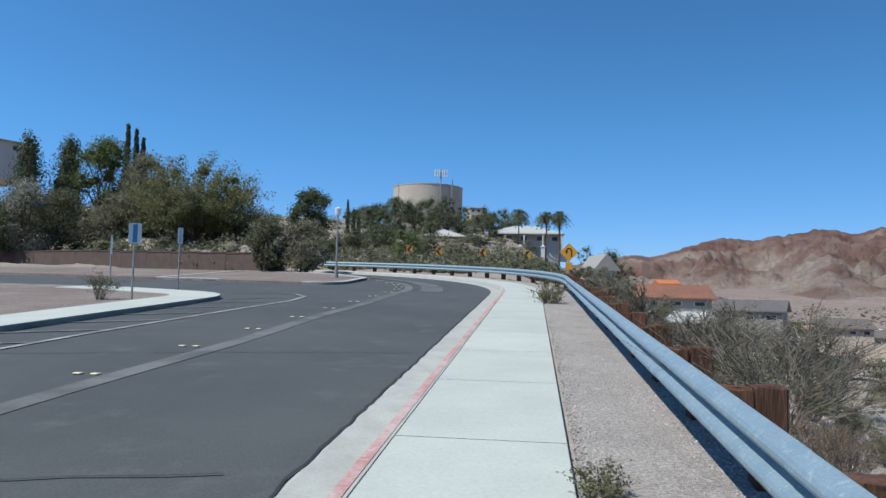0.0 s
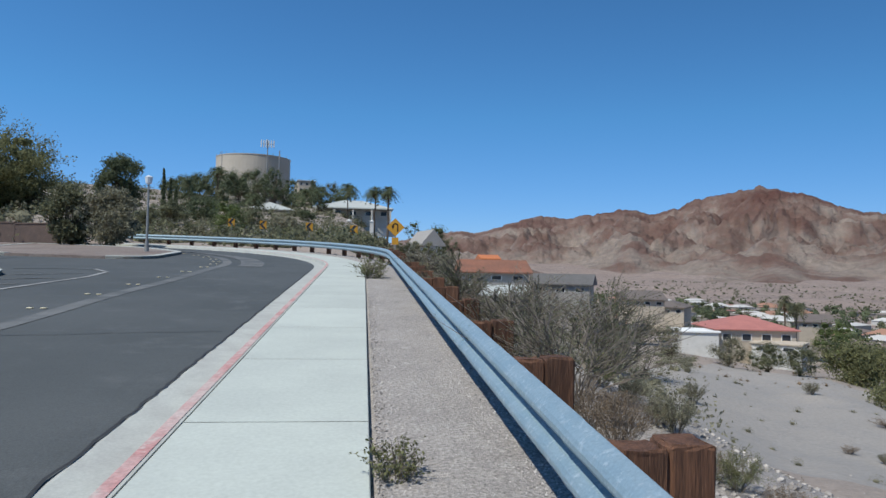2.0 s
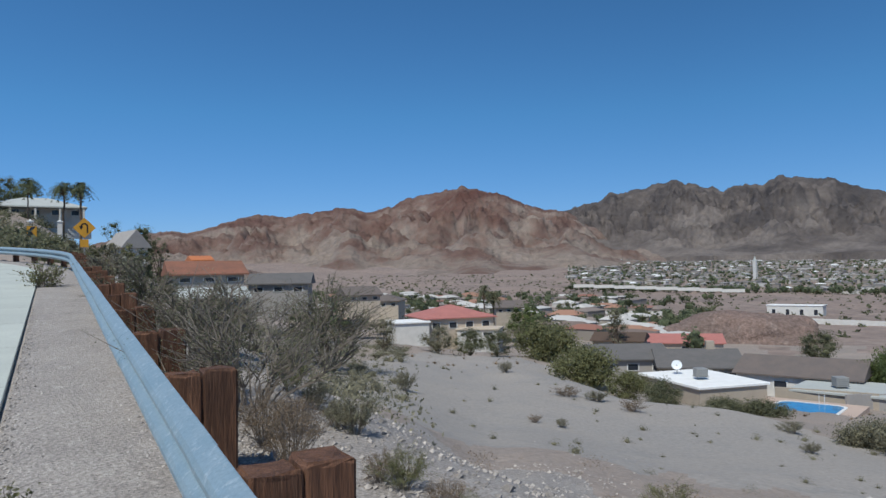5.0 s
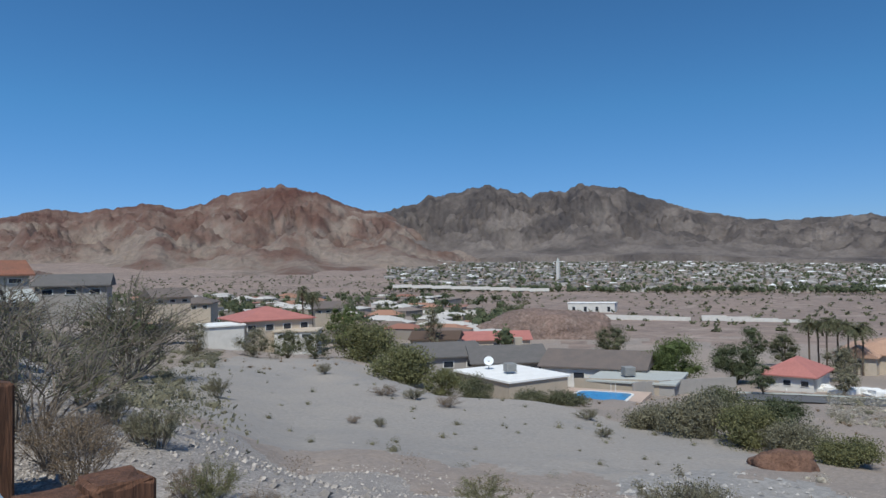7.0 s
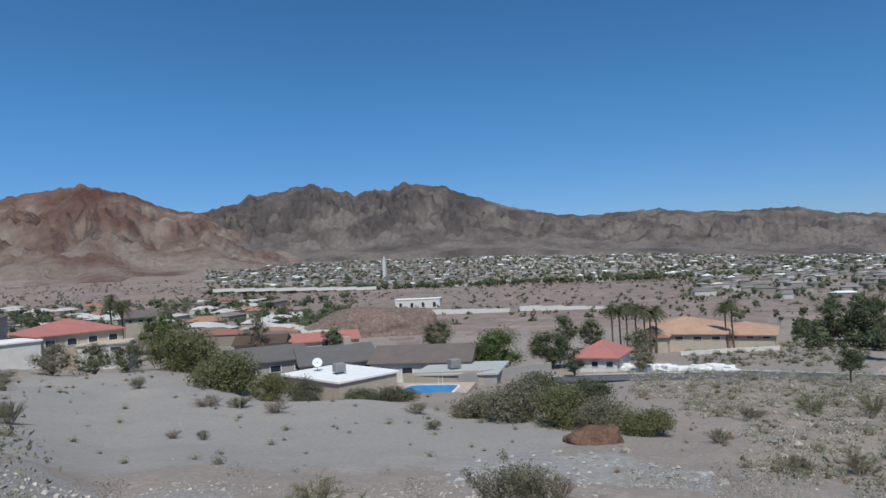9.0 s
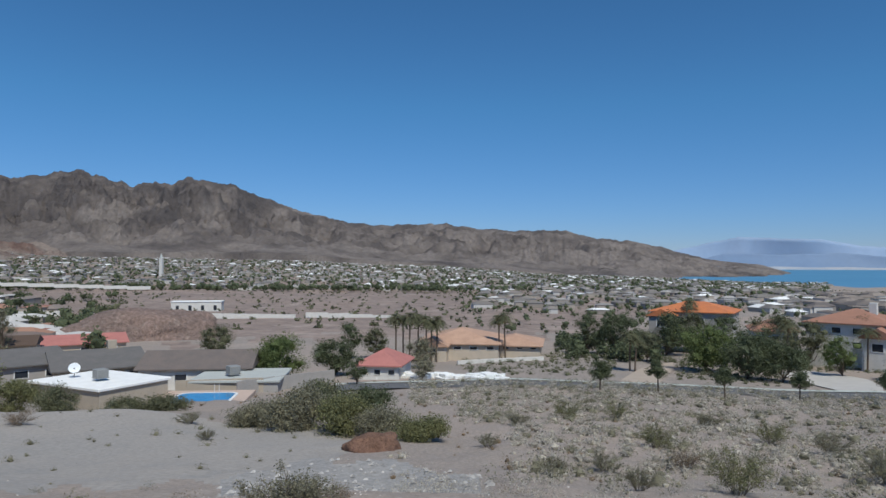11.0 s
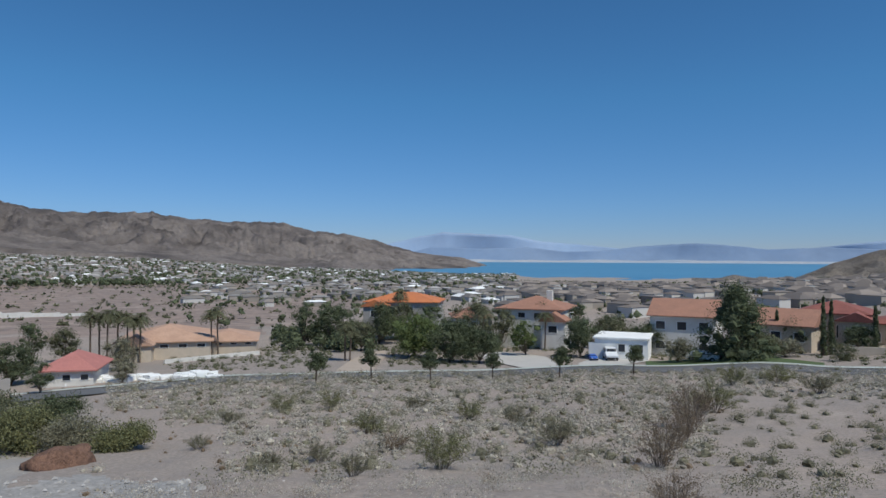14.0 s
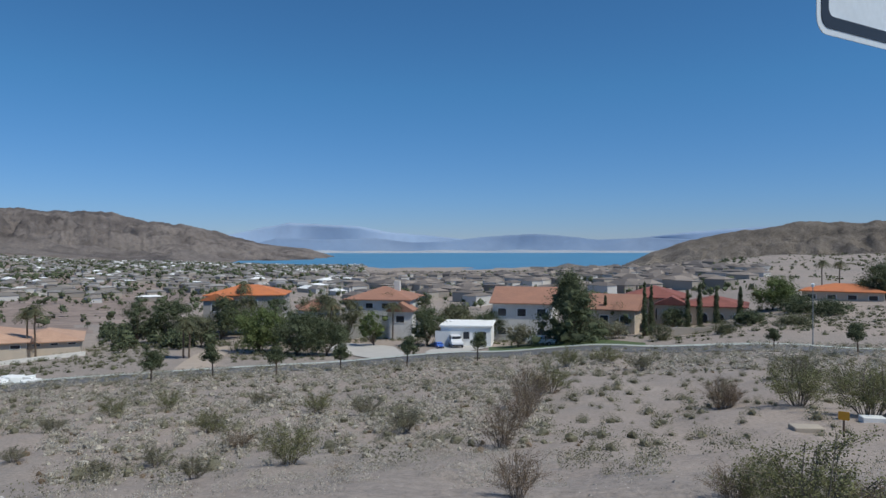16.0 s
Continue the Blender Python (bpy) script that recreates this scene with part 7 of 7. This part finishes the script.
# ---- vehicles ----
TYRE = material("black_tyre", (0.02, 0.02, 0.021), 0.9, 0.1, 3, 30, 0.0)
CARWHITE = material("white_car_paint", (0.62, 0.63, 0.64), 0.3, 0.04, 2, 20, 0.0)
CARBLUE = material("blue_car_cover", (0.03, 0.11, 0.42), 0.5, 0.1, 2, 20, 0.0)
def car(az, r, turn, paint, label, name="car", tall=1.5, dz=0.14, size=1.0):
    p = place(az, r, dz)
    ob = thing(name, Matrix.Translation(p) @ Matrix.Rotation(-radians(az) + radians(turn), 4, "Z") @ Matrix.Scale(size, 4), label, "car")
    prof = [(-2.2, 0.35), (-2.25, 0.8), (-1.9, 0.95), (-1.0, 1.0), (-0.45, tall), (1.3, tall), (1.75, 1.02), (2.2, 0.95), (2.25, 0.35)]
    bm = bmesh.new()
    L = [[bm.verts.new((sx * (0.86 if z < 1.01 else 0.70), y, z)) for y, z in prof] for sx in (-1, 1)]
    n = len(prof)
    bm.faces.new(L[0])
    bm.faces.new(L[1][::-1])
    for i in range(n):
        bm.faces.new((L[0][i], L[1][i], L[1][(i + 1) % n], L[0][(i + 1) % n]))
    bmesh.ops.recalc_face_normals(bm, faces=bm.faces[:])
    part("body", bm, paint, ob)
    part("windscreen", boxed(-0.66, 0.66, -0.80, -0.60, 1.05, tall - 0.08, 0.02), DARKGLASS, ob)
    for sx in (-1, 1):
        part("side_window", boxed(sx * 0.80 - 0.03, sx * 0.80 + 0.03, -0.4, 1.25, 1.06, tall - 0.1, 0.01), DARKGLASS, ob)
        part("headlight", boxed(sx * 0.62 - 0.17, sx * 0.62 + 0.17, -2.28, -2.2, 0.68, 0.83, 0.01), LAMPWHITE, ob)
        for y in (-1.4, 1.4):
            bm = bmesh.new()
            tube(bm, (sx * 0.9, y, 0.33), (sx * 0.68, y, 0.33), 0.33, 0.33, 14)
            wh = part("wheel", bm, TYRE, ob)
            bm = bmesh.new()
            tube(bm, (sx * 0.915, y, 0.33), (sx * 0.89, y, 0.33), 0.19, 0.19, 10)
            part("rim", bm, STEEL, wh)
    part("bumper", boxed(-0.85, 0.85, -2.32, -2.2, 0.38, 0.58, 0.03), TYRE, ob)
car(119.1, 107, 8, CARWHITE, "white car parked before the garage", tall=1.75)
car(117.75, 106, 10, CARBLUE, "small blue car parked by the driveway", tall=1.35, size=0.6)
car(126.0, 104, 80, CARWHITE, "silver car parked behind the lawn trees", tall=1.4)

# ---- the town across the valley: too many to count ----
TOWN_ROOF = palette("town_roofs", [(0.34, 0.32, 0.30), (0.20, 0.175, 0.155), (0.26, 0.225, 0.19), (0.74, 0.74, 0.72), (0.17, 0.155, 0.14), (0.27, 0.17, 0.125), (0.25, 0.235, 0.22), (0.33, 0.29, 0.26)])
TOWN_WALL = palette("town_walls", [(0.33, 0.295, 0.255), (0.50, 0.48, 0.45), (0.25, 0.22, 0.19), (0.36, 0.32, 0.27)])
TOWN_RED = palette("valley_roofs", [(0.27, 0.125, 0.09), (0.33, 0.18, 0.12), (0.22, 0.18, 0.155), (0.50, 0.48, 0.45), (0.17, 0.13, 0.11), (0.30, 0.25, 0.21)])
TOWN_GREY = palette("subdivision_roofs", [(0.14, 0.118, 0.104), (0.18, 0.15, 0.128), (0.12, 0.104, 0.096), (0.24, 0.20, 0.17)])
def town(name, n, az_rng, r_rng, mat, seed, label, size=(10, 18), h=(2.6, 3.6), keep=lambda a, r: True, roof=1.6):
    rnd = random.Random(seed)
    v, f = [], []
    for _ in range(n):
        az, r = rnd.uniform(*az_rng), math.sqrt(rnd.uniform(r_rng[0] ** 2, r_rng[1] ** 2))
        if not keep(az, r):
            continue
        a = radians(az)
        x0, y0 = r * math.sin(a), r * math.cos(a)
        z = float(ground(x0, y0)) - 1
        w, d, hh = rnd.uniform(*size), rnd.uniform(size[0] * 0.7, size[0]), rnd.uniform(*h) + 1
        t = rnd.choice((0.1, 0.2, 0.3)) + rnd.uniform(-0.08, 0.08) + (1.57 if rnd.random() < 0.35 else 0)
        c, s = math.cos(t), math.sin(t)
        o = len(v)
        rh = hh + rnd.uniform(0.2, roof)
        ov = 0.5
        for px, py, pz in ((-w, -d, 0), (w, -d, 0), (w, d, 0), (-w, d, 0), (-w, -d, hh * 2), (w, -d, hh * 2), (w, d, hh * 2), (-w, d, hh * 2),
                           (-w - ov, -d - ov, hh * 2), (w + ov, -d - ov, hh * 2), (w + ov, d + ov, hh * 2), (-w - ov, d + ov, hh * 2), (-w * 0.5, 0, rh * 2), (w * 0.5, 0, rh * 2)):
            px, py, pz = px / 2, py / 2, pz / 2
            v.append((x0 + px * c - py * s, y0 + px * s + py * c, z + pz))
        f += [(o, o + 1, o + 5, o + 4), (o + 1, o + 2, o + 6, o + 5), (o + 2, o + 3, o + 7, o + 6), (o + 3, o, o + 4, o + 7),
              (o + 8, o + 9, o + 13, o + 12), (o + 9, o + 10, o + 13), (o + 10, o + 11, o + 12, o + 13), (o + 11, o + 8, o + 12)]
    ob = mesh_object(name, v, f, mat)
    ob.data.materials.append(TOWN_WALL)
    ob.data.polygons.foreach_set("material_index", [1, 1, 1, 1, 0, 0, 0, 0] * (len(f) // 8))
    tagged(ob, label, "houses", kind="stuff")
town("far_town", 2600, (47, 112), (560, 1500), TOWN_ROOF, 1, "many small pale houses of a desert town", (6, 14), (2.2, 3.2), lambda a, r: r > 560 + max(0, 62 - a) * 9)
town("valley_houses", 150, (24, 57), (165, 420), TOWN_RED, 2, "tile-roofed houses scattered in the valley", (8, 13), (1.8, 2.6), lambda a, r: a < 57 - (r - 165) * 0.02)
town("lake_side_houses", 200, (86, 112), (290, 620), TOWN_ROOF, 3, "pale houses on the valley floor", (6, 11), (1.8, 2.6))
town("subdivision", 300, (111, 140), (230, 560), TOWN_GREY, 4, "rows of brown-grey tiled houses", (7, 10), (2.9, 3.5), roof=1.9)
town("hill_houses", 60, (134, 143), (300, 460), TOWN_GREY, 5, "brown-grey houses on the slope", (8, 11), (1.8, 2.4), roof=1.4)
def town_trees(name, n, az_rng, r_rng, size, per, mat, seed, label, keep=None):
    rng = np.random.RandomState(seed)
    az = rng.uniform(*az_rng, n)
    r = np.sqrt(rng.uniform(r_rng[0] ** 2, r_rng[1] ** 2, n))
    if keep:
        k = keep(az, r)
        az, r = az[k], r[k]
    n = len(az)
    x, y = r * np.sin(np.radians(az)), r * np.cos(np.radians(az))
    z = ground(x, y)
    h = size * rng.uniform(0.5, 1.5, n)
    i = np.repeat(np.arange(n), per)
    d = rng.normal(size=(len(i), 3))
    d /= np.linalg.norm(d, axis=1)[:, None]
    c = np.stack([x[i], y[i], z[i] + h[i] * 0.8], 1) + d * (h[i] * rng.rand(len(i)) ** 0.4)[:, None] * np.array([0.7, 0.7, 0.75])
    heart = lumps(np.stack([x, y, z + 0.8 * h], 1), 0.6 * h, rng)
    tagged(leaves(name, c, h[i] * rng.uniform(0.10, 0.2, len(i)), mat, None, rng, core=heart), label, "trees", kind="stuff")
town_trees("town_trees", 7000, (47, 112), (540, 1450), 2.7, 10, LEAF_DARK, 11, "dark trees between the houses of the town")
town_trees("tree_row", 420, (47, 84), (520, 560), 3.2, 40, LEAF_DARK, 12, "long dark row of trees before the town", lambda a, r: np.abs(r - 540) < 9 + (a - 47) * 0.2)
town_trees("valley_trees", 420, (14, 58), (140, 420), 2.6, 60, LEAF_DARK, 13, "dark garden trees among the valley houses")
town_trees("valley_pale_trees", 240, (14, 58), (130, 420), 2.0, 50, LEAF_OLIVE, 14, "olive garden trees among the valley houses")
town_trees("lake_side_trees", 1900, (84, 142), (190, 640), 1.7, 24, LEAF_DARK, 15, "dark garden trees towards the lake")
town_trees("slope_trees", 120, (92, 100), (120, 175), 1.5, 120, LEAF_DARK, 16, "dark shrubs on the garden slope")
def tower():
    a, r = radians(60.94), 760
    ob = thing("white_tower", Matrix.Translation((r * math.sin(a), r * math.cos(a), float(ground(r * math.sin(a), r * math.cos(a))))), "slender white church tower in the town", "tower")
    h = EYE_Z + r * math.tan(radians(0.75)) - ob.matrix_basis.translation.z
    part("shaft", boxed(-1.6, 1.6, -1.6, 1.6, -2, h * 0.8, 0.1), STUCCO_W, ob)
    bm = bmesh.new()
    bmesh.ops.create_cone(bm, cap_ends=True, segments=4, radius1=2.2, radius2=0.1, depth=h * 0.2)
    bmesh.ops.translate(bm, verts=bm.verts[:], vec=(0, 0, h * 0.9))
    part("spire", bm, ROOF_PALE, ob)
tower()

# ---- pavement slabs ----
pavement = thing("pavement", Matrix(), "pale concrete pavement slabs beside the kerb", "pavement", kind="structure")
for k in range(-4, 23):
    d0 = 0.55 + 2.45 * k
    strip("slab", d0 + 0.006, d0 + 2.444, [(-1.068, -0.12), (-1.068, -0.004), (-1.062, 0.002), (0.262, 0.002), (0.268, -0.004), (0.268, -0.12)], CONCRETE, pavement, step=1.2)
